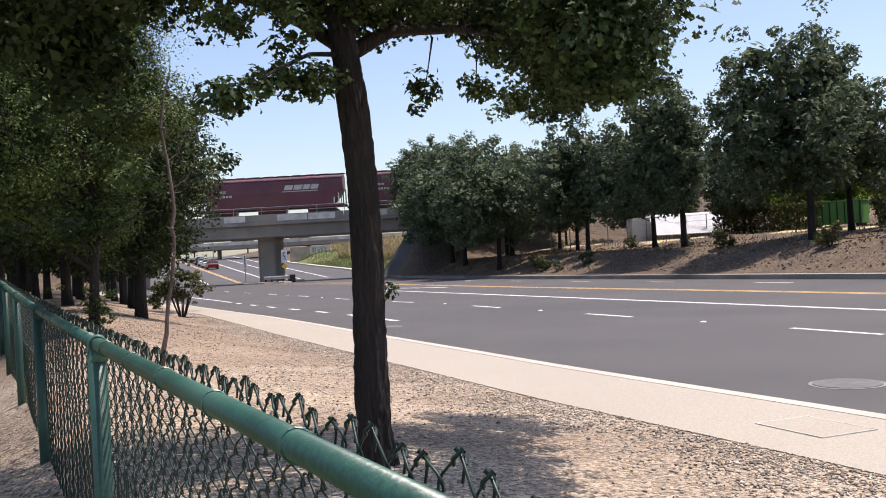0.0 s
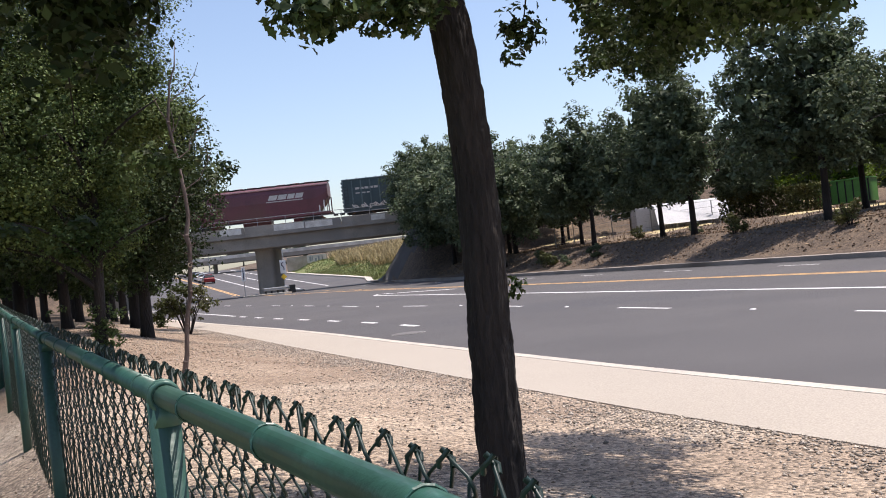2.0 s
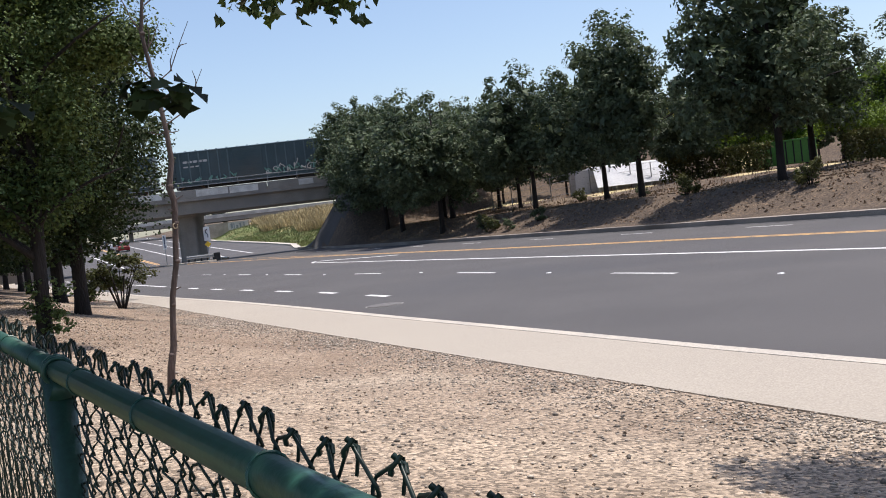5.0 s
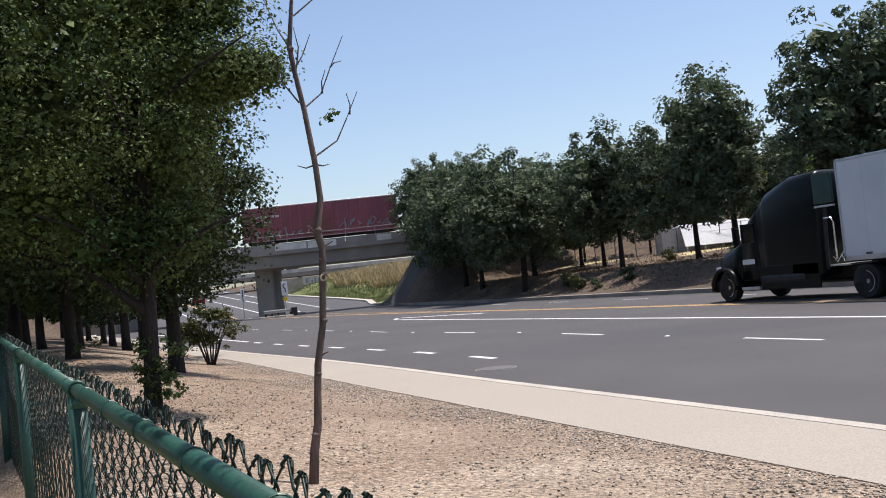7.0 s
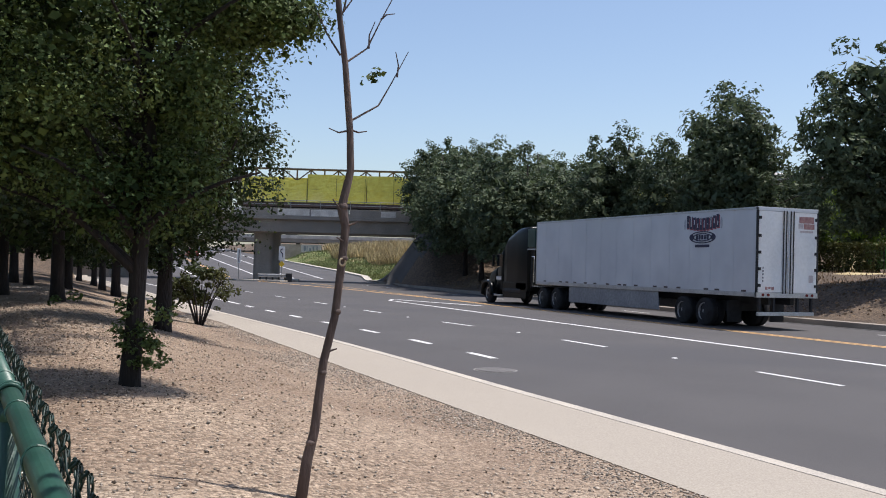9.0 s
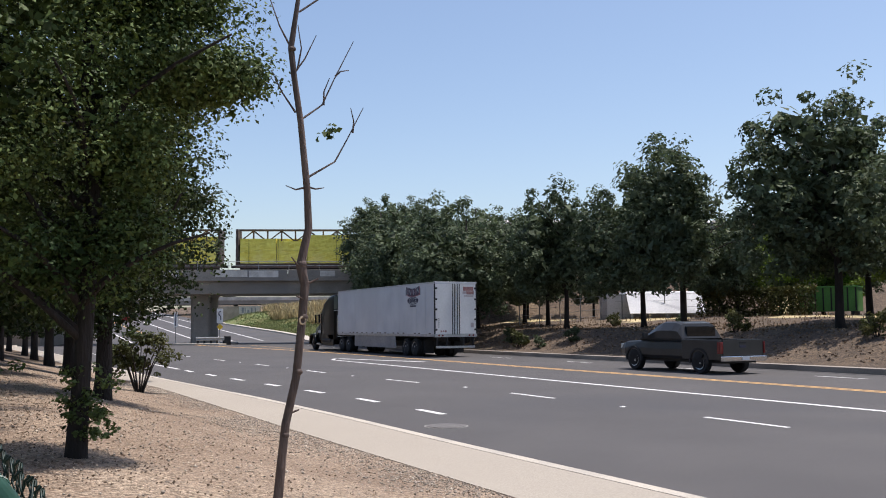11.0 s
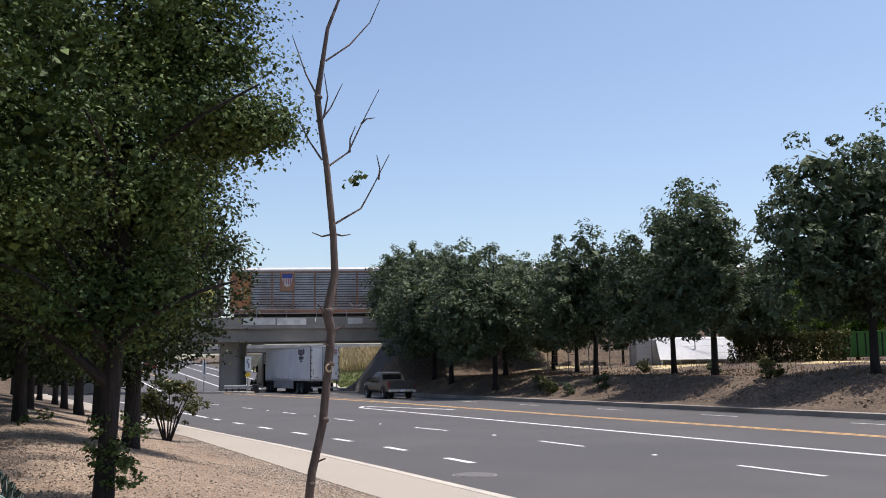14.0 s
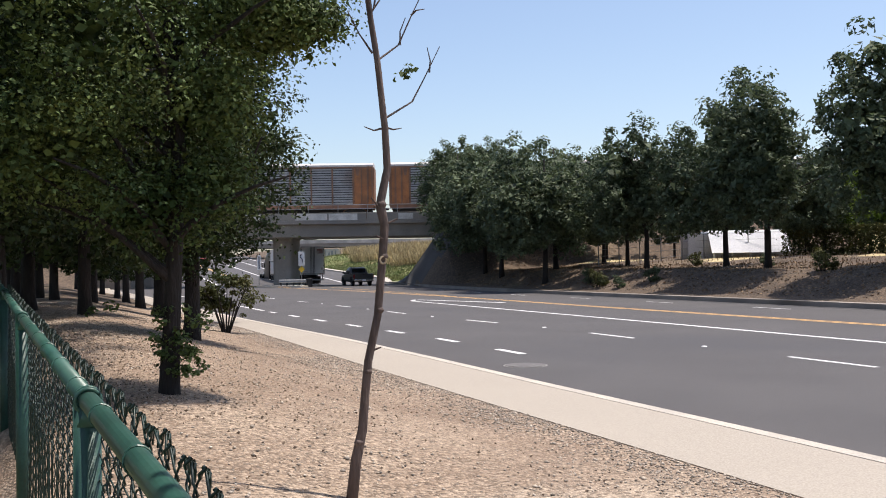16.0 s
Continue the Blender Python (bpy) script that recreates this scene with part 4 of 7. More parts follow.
def build_near_trees():
    # young oak close to the path
    rng = np.random.default_rng(11)
    g = ground_z(-10.39, -23.44)
    e = empty("oak_tree", pose(-10.39, -23.44, g), "young oak with dark furrowed bark and spreading branches", "tree")
    trunk = [(0.05, 0.01, -0.3), (0.03, 0.0, 0.02), (0.015, 0.0, 0.2), (0.015, -0.02, 0.65), (0.02, -0.04, 1.15), (0.015, -0.05, 1.5), (-0.008, -0.07, 1.85), (-0.03, -0.08, 2.1), (-0.08, -0.06, 2.6), (-0.1, 0.0, 3.4), (-0.12, 0.0, 4.4)]
    limbs = [([(-0.04, 0, 1.95), (0.35, 0.25, 2.18), (1.0, 0.7, 2.32), (1.8, 1.2, 2.4), (2.7, 1.7, 2.4)], 0.055),
             ([(-0.05, 0, 2.0), (-0.4, 0.1, 2.25), (-1.0, 0.2, 2.4), (-1.7, 0.1, 2.4)], 0.045), ([(-0.05, -0.05, 1.95), (-0.3, -0.25, 1.9), (-0.55, -0.55, 1.75), (-0.8, -0.95, 1.55)], 0.016), ([(0.7, 0.5, 2.2), (0.72, 0.62, 2.1), (0.68, 0.66, 1.85)], 0.008), ([(0.85, 0.35, 2.3), (0.9, 0.25, 2.05), (0.86, 0.2, 1.8)], 0.008),
             ([(-0.06, 0, 2.1), (0.1, -0.5, 2.6), (0.4, -1.2, 2.9), (0.5, -2.0, 3.0)], 0.045),
             ([(-0.06, 0, 2.2), (-0.4, -0.6, 2.7), (-0.9, -1.4, 2.9), (-1.4, -2.2, 2.8)], 0.04),
             ([(-0.06, 0, 2.3), (0.3, 0.7, 2.8), (0.7, 1.5, 3.0), (1.0, 2.2, 3.1)], 0.04),
             ([(-0.06, 0, 2.4), (-0.7, 0.7, 2.9), (-1.2, 1.4, 3.1)], 0.04),
             ([(-0.08, 0, 2.6), (0.5, 0.1, 3.2), (1.2, 0.0, 3.7)], 0.04), ([(-0.08, 0, 2.7), (-0.8, -0.2, 3.3), (-1.5, -0.4, 3.8)], 0.04)]
    limbs = [([(x, y, z + 0.4) for x, y, z in pts], r) for pts, r in limbs]
    radii = [0.155, 0.12, 0.105, 0.096, 0.092, 0.09, 0.088, 0.088, 0.072, 0.05, 0.02]
    zs = np.concatenate([np.arange(-0.3, 2.5, 0.012), np.arange(2.5, 4.4, 0.08)])
    tz = [p[2] for p in trunk]
    dense = [(np.interp(z, tz, [p[0] for p in trunk]), np.interp(z, tz, [p[1] for p in trunk]), z) for z in zs]
    me = limb_mesh("trunk", dense, list(np.interp(zs, tz, radii)), limbs, 72)
    axis = np.array(dense)
    for v in me.vertices:   # furrowed bark in upright plates
        if v.index >= len(dense) * 72:
            break
        c = v.co
        o = Vector(axis[v.index // 72])
        out = Vector((c.x - o.x, c.y - o.y, 0))
        if out.length > 0.03:
            u = out.normalized()
            w = Vector((u.x * 2.6, u.y * 2.6, c.z * 2.3))
            w += Vector((noise.noise(w * 2.1), noise.noise(w * 2.1 + Vector((7, 3, 1))), 0)) * 0.25
            ridge = 1 - abs(noise.noise(Vector((w.x * 2.1, w.y * 2.1, w.z * 1.0)))) * 2
            crack = 1 - abs(noise.noise(Vector((w.x * 3.6 + 9, w.y * 3.6, w.z * 2.6)))) * 3
            d = -0.014 * max(0.0, ridge) ** 4 - 0.007 * max(0.0, crack) ** 3 + 0.006 * noise.noise(Vector((w.x * 6, w.y * 6, w.z * 7))) + 0.007 * noise.noise(w * 0.9)
            v.co = c + u * d
    part_mesh("trunk", me, M["bark"], e, smooth=True)
    # the wide high left lobe, out of view, is added to shade the fence
    blobs = [(0.6, 0.0, 3.2, 1.7, 1.4, 0.5, 1.8), (2.55, 1.9, 2.8, 0.65, 0.75, 0.38, 1.2), (2.05, 0.9, 2.65, 0.45, 0.5, 0.3, 0.8), (1.6, 0.5, 2.9, 0.6, 0.6, 0.25, 0.7), (1.15, -0.8, 2.45, 0.4, 0.4, 0.28, 0.6), (1.35, -0.55, 2.5, 0.45, 0.5, 0.3, 0.7), (1.75, 0.1, 2.55, 0.4, 0.45, 0.3, 0.5),
             (-0.7, 0.2, 2.9, 0.7, 0.6, 0.25, 0.7), (0.3, -1.0, 2.75, 0.55, 0.6, 0.25, 0.5), (-1.5, 1.1, 3.0, 0.55, 0.5, 0.28, 0.6), (-1.0, -0.2, 3.35, 1.25, 1.3, 0.42, 1.3), (1.0, 0.9, 2.95, 0.6, 0.5, 0.18, 0.7), (0.2, 0.3, 2.85, 0.6, 0.5, 0.18, 0.8), (1.8, 1.3, 2.8, 0.45, 0.5, 0.22, 0.5)]
    part_mesh("crown", crown_mesh("crown", 3, blobs, 1020, 46, 0.14, 0.05, 0.25, 0.35, LOBED), M["leaf_o"], e)
    fringe = [(-0.45, -0.3, 2.15, 0.24, 0.2, 0.08, 1.0), (-0.83, -0.98, 1.93, 0.14, 0.16, 0.05, 0.4), (-0.5, -0.3, 2.45, 0.3, 0.25, 0.12, 0.8), (-0.1, -0.05, 2.65, 0.3, 0.25, 0.14, 1.0), (0.3, 0.15, 2.7, 0.5, 0.4, 0.12, 0.9), (0.67, 0.68, 2.24, 0.07, 0.07, 0.12, 0.3), (0.87, 0.21, 2.22, 0.1, 0.1, 0.08, 0.25),
              (-1.16, 1.04, 1.78, 0.12, 0.11, 0.07, 0.16), (1.35, -0.65, 2.1, 0.3, 0.3, 0.14, 0.9), (1.6, -0.1, 2.25, 0.35, 0.35, 0.14, 0.6), (2.2, 1.9, 2.42, 0.55, 0.5, 0.16, 1.0), (2.35, 2.3, 2.48, 0.4, 0.4, 0.12, 0.4)]
    part_mesh("low_foliage", crown_mesh("low_foliage", 4, fringe, 225, 44, 0.075, 0.047, 0.25, 0.3, OAK_LEAF), M["leaf_o"], e)
    part_mesh("trunk_sprig", crown_mesh("trunk_sprig", 6, [(0.14, -0.06, 0.98, 0.05, 0.05, 0.04, 1)], 5, 7, 0.03, 0.042, 0.3, 0.3, OAK_LEAF), M["leaf_a"], e)["kind"] = "stuff"
    # second oak, behind the fence, its low branches over the path
    gz = ground_z(-14.7, -23.2)
    e = empty("oak_tree", pose(-14.7, -23.2, gz), "dark oak behind the fence with low hanging branches", "tree")
    limbs = [([(0, 0, 2.0), (0.8, 0.0, 2.7), (1.8, 0.1, 2.95), (2.7, 0.0, 2.8), (3.0, 0.1, 2.65)], 0.06), ([(0, 0, 2.3), (-0.6, 0.3, 3.0), (-1.3, 0.4, 3.4)], 0.05), ([(0, 0, 2.4), (0.8, 0.6, 3.0), (1.6, 0.9, 3.3), (2.4, 0.7, 3.2)], 0.05),
             ([(0.02, 0.03, 2.6), (0.9, -0.8, 3.2), (1.9, -0.9, 3.6), (2.8, -0.5, 3.7)], 0.05), ([(0.02, 0.0, 2.8), (0.9, 0.9, 3.5), (1.9, 1.8, 3.9), (2.3, 3.4, 4.0)], 0.05), ([(1.8, 0.1, 2.95), (2.2, 0.35, 2.6), (2.42, 0.5, 2.2), (2.47, 0.55, 1.98)], 0.012), ([(2.7, 0.0, 2.8), (2.75, 0.35, 2.5), (2.76, 0.45, 2.0)], 0.01)]
    part_mesh("trunk", limb_mesh("trunk", [(0, 0, -0.3), (0, 0, 0.1), (0.03, 0, 1.2), (0.0, 0.05, 2.4), (0.05, 0, 4.2)], [0.2, 0.15, 0.13, 0.11, 0.04], limbs, 14), M["bark"], e, smooth=True)
    low = 0.36 - gz
    # the last three lobes are added to throw shade behind the fence
    blobs = [(2.6, -0.1, 2.85 + low, 0.6, 0.7, 0.45, 1.4), (2.2, 0.4, 3.2 + low, 0.6, 0.8, 0.5, 0.9), (2.85, 0.1, 2.4 + low, 0.2, 0.25, 0.2, 0.35), (2.5, -0.4, 3.7 + low, 1.0, 1.1, 0.5, 1.4), (3.0, 0.0, 3.05 + low, 0.3, 0.45, 0.3, 0.6), (0.3, 0, 4.0, 1.6, 1.5, 1.0, 1.0), (1.2, -0.5, 3.5, 1.0, 1.0, 0.6, 0.7), (3.1, 0.2, 3.6 + low, 0.45, 0.6, 0.35, 0.6), (1.6, 1.6, 3.4 + low, 1.0, 1.1, 0.5, 1.3), (2.5, 2.1, 3.6 + low, 0.75, 0.9, 0.45, 1.1), (2.2, 3.4, 3.7 + low, 0.8, 0.8, 0.4, 0.9)]
    part_mesh("crown", crown_mesh("crown", 17, blobs, 760, 46, 0.14, 0.058, 0.25, 0.3, SMALL_OAK), M["leaf_shaded"], e)
    part_mesh("inner_foliage", crown_mesh("inner_foliage", 18, blobs, 220, 16, 0.16, 0.075, 0.25, 0.1, SMALL_OAK), M["leaf_shaded"], e)
    for x, y, w in ((2.46, 0.55, 0.1), (2.75, 0.45, 0.07)):
        part_mesh("hanging_sprig", crown_mesh("hanging_sprig", 19, [(x, y, 1.93 - gz, w, 0.06, 0.03, 1)], 5, 7, 0.03, 0.055, 0.4, 0.2, OAK_LEAF), M["leaf_shaded"], e)["kind"] = "stuff"
    # leafy tree past the sapling
    gz = ground_z(-11.76, -13.5)
    e = empty("leafy_tree", pose(-11.76, -13.5, gz), "leafy green tree with sprouts round its dark trunk", "tree")
    # long back limb and its three lobes, hidden by the crown, added to cast ground shade
    limbs = random_limbs(rng, (0, 0), 14, 0.9, 3.3, 1.0, 0.035) + [([(0.05, 0.03, 2.8), (0.3, 1.3, 3.9), (0.4, 2.6, 4.4), (0.3, 4.4, 4.4), (0.2, 6.0, 4.3)], 0.05)]
    part_mesh("trunk", limb_mesh("trunk", [(0, 0, -0.3), (0.0, 0, 0.05), (0.02, 0, 0.5), (0.05, 0.02, 1.1), (0.1, 0.0, 2.0), (0.02, 0.05, 3.2), (0.1, 0.05, 5.0)], [0.13, 0.09, 0.074, 0.068, 0.062, 0.05, 0.02], limbs, 16), M["bark"], e, smooth=True)
    blobs = [(-0.4, 0, 3.2, 1.1, 1.3, 1.5, 2.4), (0.4, 0, 2.5, 0.42, 0.6, 0.35, 0.8), (0.75, -0.1, 3.2, 0.55, 0.7, 0.33, 1.0), (1.12, -0.2, 3.2, 0.34, 0.4, 0.16, 0.4), (0.6, 0, 3.9, 0.7, 0.8, 0.45, 1.1), (0.6, 0, 4.75, 0.85, 0.9, 0.65, 1.3), (-0.9, -0.2, 2.1, 0.7, 0.8, 0.6, 1.0),
             (-0.1, 0, 1.6, 0.55, 0.7, 0.3, 0.6), (-0.4, 0, 5.0, 1.2, 1.3, 1.1, 1.5), (0.3, 0, 1.8, 0.35, 0.45, 0.25, 0.4), (0.2, 2.4, 4.4, 1.0, 1.3, 0.45, 0.9), (0.4, 4.2, 4.3, 0.9, 1.1, 0.4, 0.8), (0.2, 6.0, 4.2, 0.9, 1.0, 0.4, 0.6)]
    part_mesh("crown", crown_mesh("crown", 8, blobs, 880, 100, 0.22, 0.042, 0.2, 0.5, SMALL_OAK), M["leaf_a"], e)
    part_mesh("inner_foliage", crown_mesh("inner_foliage", 10, [(b[0], b[1], b[2], b[3] * 0.72, b[4] * 0.72, b[5] * 0.72, b[6]) for b in blobs], 520, 20, 0.2, 0.085, 0.2, 0.1, PLAIN_LEAF), M["leaf_a"], e)
    part_mesh("sprout_tuft", crown_mesh("sprout_tuft", 9, [(0, 0, 0.5, 0.15, 0.15, 0.38, 1), (0.08, -0.05, 0.3, 0.2, 0.18, 0.2, 0.7), (0.25, 0, 0.62, 0.12, 0.1, 0.06, 0.15), (-0.5, 0.2, 0.72, 0.12, 0.1, 0.04, 0.1)], 80, 16, 0.045, 0.045, 0.1, 0.4, SMALL_OAK), M["leaf_a"], e)["kind"] = "stuff"
    # added dark-leaved tree, standing in for the leafy crown's shaded left half
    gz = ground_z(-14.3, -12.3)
    e = empty("oak_tree", pose(-14.3, -12.3, gz), "dark-leaved tree added for the leafy crown's shaded side", "tree")
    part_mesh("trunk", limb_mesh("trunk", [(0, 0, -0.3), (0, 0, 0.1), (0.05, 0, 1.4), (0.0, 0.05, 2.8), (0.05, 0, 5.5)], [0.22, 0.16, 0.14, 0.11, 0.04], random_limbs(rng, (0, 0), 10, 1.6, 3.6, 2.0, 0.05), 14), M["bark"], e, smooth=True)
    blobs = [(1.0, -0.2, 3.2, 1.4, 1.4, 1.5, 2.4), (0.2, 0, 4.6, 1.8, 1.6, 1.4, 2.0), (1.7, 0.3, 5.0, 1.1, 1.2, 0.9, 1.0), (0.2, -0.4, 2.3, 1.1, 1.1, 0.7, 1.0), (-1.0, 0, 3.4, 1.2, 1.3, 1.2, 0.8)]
    part_mesh("crown", crown_mesh("crown", 27, blobs, 380, 80, 0.26, 0.05, 0.2, 0.5, PLAIN_LEAF), M["leaf_shaded"], e)
    part_mesh("inner_foliage", crown_mesh("inner_foliage", 28, [(b[0], b[1], b[2], b[3] * 0.8, b[4] * 0.8, b[5] * 0.8, b[6]) for b in blobs], 420, 18, 0.2, 0.095, 0.2, 0.1, PLAIN_LEAF), M["leaf_shaded"], e)
    # bush beside the walk
    gz = ground_z(-8.96, 2.7)
    e = empty("bush", pose(-8.96, 2.7, gz), "loose olive-green bush beside the sidewalk", "bush")
    part_mesh("foliage", crown_mesh("foliage", 12, [(-0.45, 0, 0.95, 0.45, 0.4, 0.35, 1), (0.3, 0.1, 1.2, 0.38, 0.35, 0.3, 0.7), (0.65, -0.1, 0.85, 0.28, 0.3, 0.22, 0.4), (0, 0, 1.4, 0.35, 0.3, 0.18, 0.4), (-0.1, 0.2, 0.75, 0.4, 0.35, 0.22, 0.5), (-0.8, -0.1, 0.6, 0.25, 0.25, 0.25, 0.35), (0.4, -0.2, 0.5, 0.2, 0.2, 0.14, 0.12)], 170, 28, 0.1, 0.075, 0.0, 0.3), M["hedge"], e)
    for k in range(9):
        bm = bmesh.new()
        a = k * 0.7
        add_tube(bm, [(0.05 * math.cos(a), 0.05 * math.sin(a), -0.1), (0.3 * math.cos(a), 0.3 * math.sin(a), 0.6), (0.6 * math.cos(a), 0.5 * math.sin(a), 1.15)], [0.025, 0.018, 0.008], 6)
        part("stem", bm, M["bark"], e)


def build_sapling():
    X = -10.85
    e = empty("bare_sapling", pose(X, -16.56, 0), "thin dead sapling with bare twigs and knots", "sapling")

    def q(x, z, y=0.0):
        return (x - X, y, z)
    stem = ((-11.05, 0.3), (-11.0, 0.7), (-10.96, 0.87), (-10.94, 1.08), (-10.92, 1.26), (-10.86, 1.52), (-10.83, 1.81), (-10.81, 2.04), (-10.835, 2.15), (-10.83, 2.19), (-10.79, 2.37), (-10.8, 2.6), (-10.84, 2.99), (-10.88, 3.25), (-10.9, 3.42), (-10.87, 3.63), (-10.84, 3.84), (-10.77, 4.03), (-10.74, 4.3))
    rad = [0.036, 0.031, 0.027, 0.025, 0.024, 0.023, 0.024, 0.025, 0.029, 0.025, 0.022, 0.02, 0.018, 0.017, 0.018, 0.014, 0.011, 0.008, 0.003]
    part("trunk", tube([q(x, z) for x, z in stem], rad, 12), M["bark_pale"], e, smooth=True)
    for b in ([(-10.79, 2.67), (-10.63, 2.77), (-10.55, 2.91), (-10.45, 3.11)], [(-10.84, 3.0), (-10.71, 3.1), (-10.63, 3.28), (-10.52, 3.5)], [(-10.85, 3.64), (-10.7, 3.76), (-10.57, 3.92), (-10.51, 4.07)],
              [(-10.88, 3.27), (-10.82, 3.36), (-10.75, 3.51)], [(-10.8, 2.61), (-10.87, 2.59), (-10.93, 2.61)], [(-10.79, 2.61), (-10.75, 2.6), (-10.7, 2.61)], [(-10.87, 3.04), (-10.95, 3.15), (-11.02, 3.27)],
              [(-10.63, 3.28), (-10.6, 3.31), (-10.55, 3.32)], [(-10.7, 3.1), (-10.7, 3.18), (-10.67, 3.26)], [(-10.9, 3.42), (-10.97, 3.54), (-11.05, 3.78)], [(-10.52, 2.95), (-10.51, 3.02), (-10.53, 3.1)], [(-10.86, 3.3), (-10.84, 3.42), (-10.86, 3.56)]):
        n = len(b)
        part("twig", tube([q(x, z, 0.03 * math.sin(7 * z) * (i / n)) for i, (x, z) in enumerate(b)], [0.007 - 0.0045 * i / (n - 1) for i in range(n)], 6), M["bark_pale"], e)
    for x, z, r in ((-10.85, 1.55, 0.025), (-10.82, 1.86, 0.026), (-10.83, 2.16, 0.03), (-10.895, 3.41, 0.021), (-10.925, 1.2, 0.024), (-10.985, 0.8, 0.028)):
        bm = bmesh.new()
        bmesh.ops.create_icosphere(bm, subdivisions=2, radius=r)
        for v in bm.verts:
            v.co = Vector(q(x, z, -0.012)) + Vector((v.co.x, v.co.y * 0.8, v.co.z * 0.8)) * (1 + 0.2 * n2(v.co.x * 40, v.co.z * 40))
        part("knot", bm, M["bark_pale"], e, smooth=True)
    for x, z in ((-10.83, 1.84),):
        ring = [q(x + 0.018 * math.cos(t), z + 0.021 * math.sin(t), -0.024) for t in np.linspace(0, 6.1, 12)]
        part("cut_scar", tube(ring, 0.006, 6), M["cut_wood"], e, "pale healed cut")
    for x, z, dx, dz in ((-10.8, 1.95, -0.07, 0.03), (-10.81, 2.1, -0.09, 0.1), (-10.8, 2.05, 0.06, 0.03), (-10.9, 1.32, 0.05, 0.02)):
        part("twig_stub", tube([q(x, z, -0.01), q(x + dx, z + dz, -0.03)], [0.007, 0.004], 6), M["bark_pale"], e)
    tuft = part_mesh("leaf_tuft", crown_mesh("leaf_tuft", 21, [(0.18, 0.02, 2.95, 0.1, 0.06, 0.05, 1)], 5, 6, 0.025, 0.04, 0.1, 0.2), M["leaf_a"], e)
    tuft["kind"] = "stuff"
# ---- vehicles ----
def wheel(name, parent, x, y, r, w, side, rim_mat, dual=False):
    """A wheel whose axle runs along x; its hub faces side."""
    e = new(name)
    e.parent = parent
    e.matrix_basis = pose(x, y, r)
    for k in ((0, -1.12) if dual else (0,)):
        off = k * w * side
        bm = bmesh.new()
        prof = [(-w / 2, r * 0.6), (-w / 2, r * 0.93), (-w * 0.36, r), (w * 0.36, r), (w / 2, r * 0.93), (w / 2, r * 0.6)]
        add_tube(bm, [(off + a, 0, 0) for a, _ in prof], [b for _, b in prof], 28, cap=False)
        for a in (-w * 0.2, w * 0.2):
            add_tube(bm, [(off + a - 0.006, 0, 0), (off + a, 0, 0), (off + a + 0.006, 0, 0)], [r, r * 1.004, r], 28, cap=False)
        part("tyre", bm, M["rubber"], e)
    bm = bmesh.new()
    s = side
    prof = [(w * 0.5, r * 0.64), (w * 0.46, r * 0.57), (w * 0.2, r * 0.53), (w * 0.17, r * 0.26), (w * 0.4, r * 0.22), (w * 0.47, r * 0.14), (w * 0.48, r * 0.01)]
    rings = [[bm.verts.new((a * s, q * math.cos(k * math.tau / 24), q * math.sin(k * math.tau / 24))) for k in range(24)] for a, q in prof]
    for r0, r1 in zip(rings, rings[1:]):
        for k in range(24):
            bm.faces.new((r0[k], r0[(k + 1) % 24], r1[(k + 1) % 24], r1[k]))
    for k in range(10):
        a = k * math.tau / 10
        add_disc(bm, (w * 0.19 * s, math.cos(a) * r * 0.33, math.sin(a) * r * 0.33), "x", r * 0.035, 0.04, 6)
    # dark discs stand in for the shade inside the hand holes
    for k in range(8):
        a = (k + 0.5) * math.tau / 8
        part("hand_hole", disc((w * 0.19 * s, math.cos(a) * r * 0.45, math.sin(a) * r * 0.45), "x", r * 0.06, 0.02, 8), M["rubber"], e)
    part("rim", bm, rim_mat, e)
    return e


WHEELS = []


M.update(rim_dark=mat("dull_rim", (0.34, 0.34, 0.345), (0.24, 0.24, 0.245), 0.45, 0.4, scale=6, fine=30, bump=0.05),
         emblem_brown=mat("emblem_brown", (0.3, 0.13, 0.13), (0.4, 0.24, 0.22), 0.6, scale=6, fine=20, bump=0.0), emblem_pale=mat("emblem_pale", (0.46, 0.4, 0.4), (0.55, 0.5, 0.5), 0.6, scale=6, fine=20, bump=0.0),
         emblem_grey=mat("emblem_grey", (0.36, 0.38, 0.42), (0.45, 0.47, 0.5), 0.6, scale=6, fine=20, bump=0.0), fairing=mat("green_fairing", (0.02, 0.055, 0.045), (0.015, 0.04, 0.034), 0.35, bump=0.0))


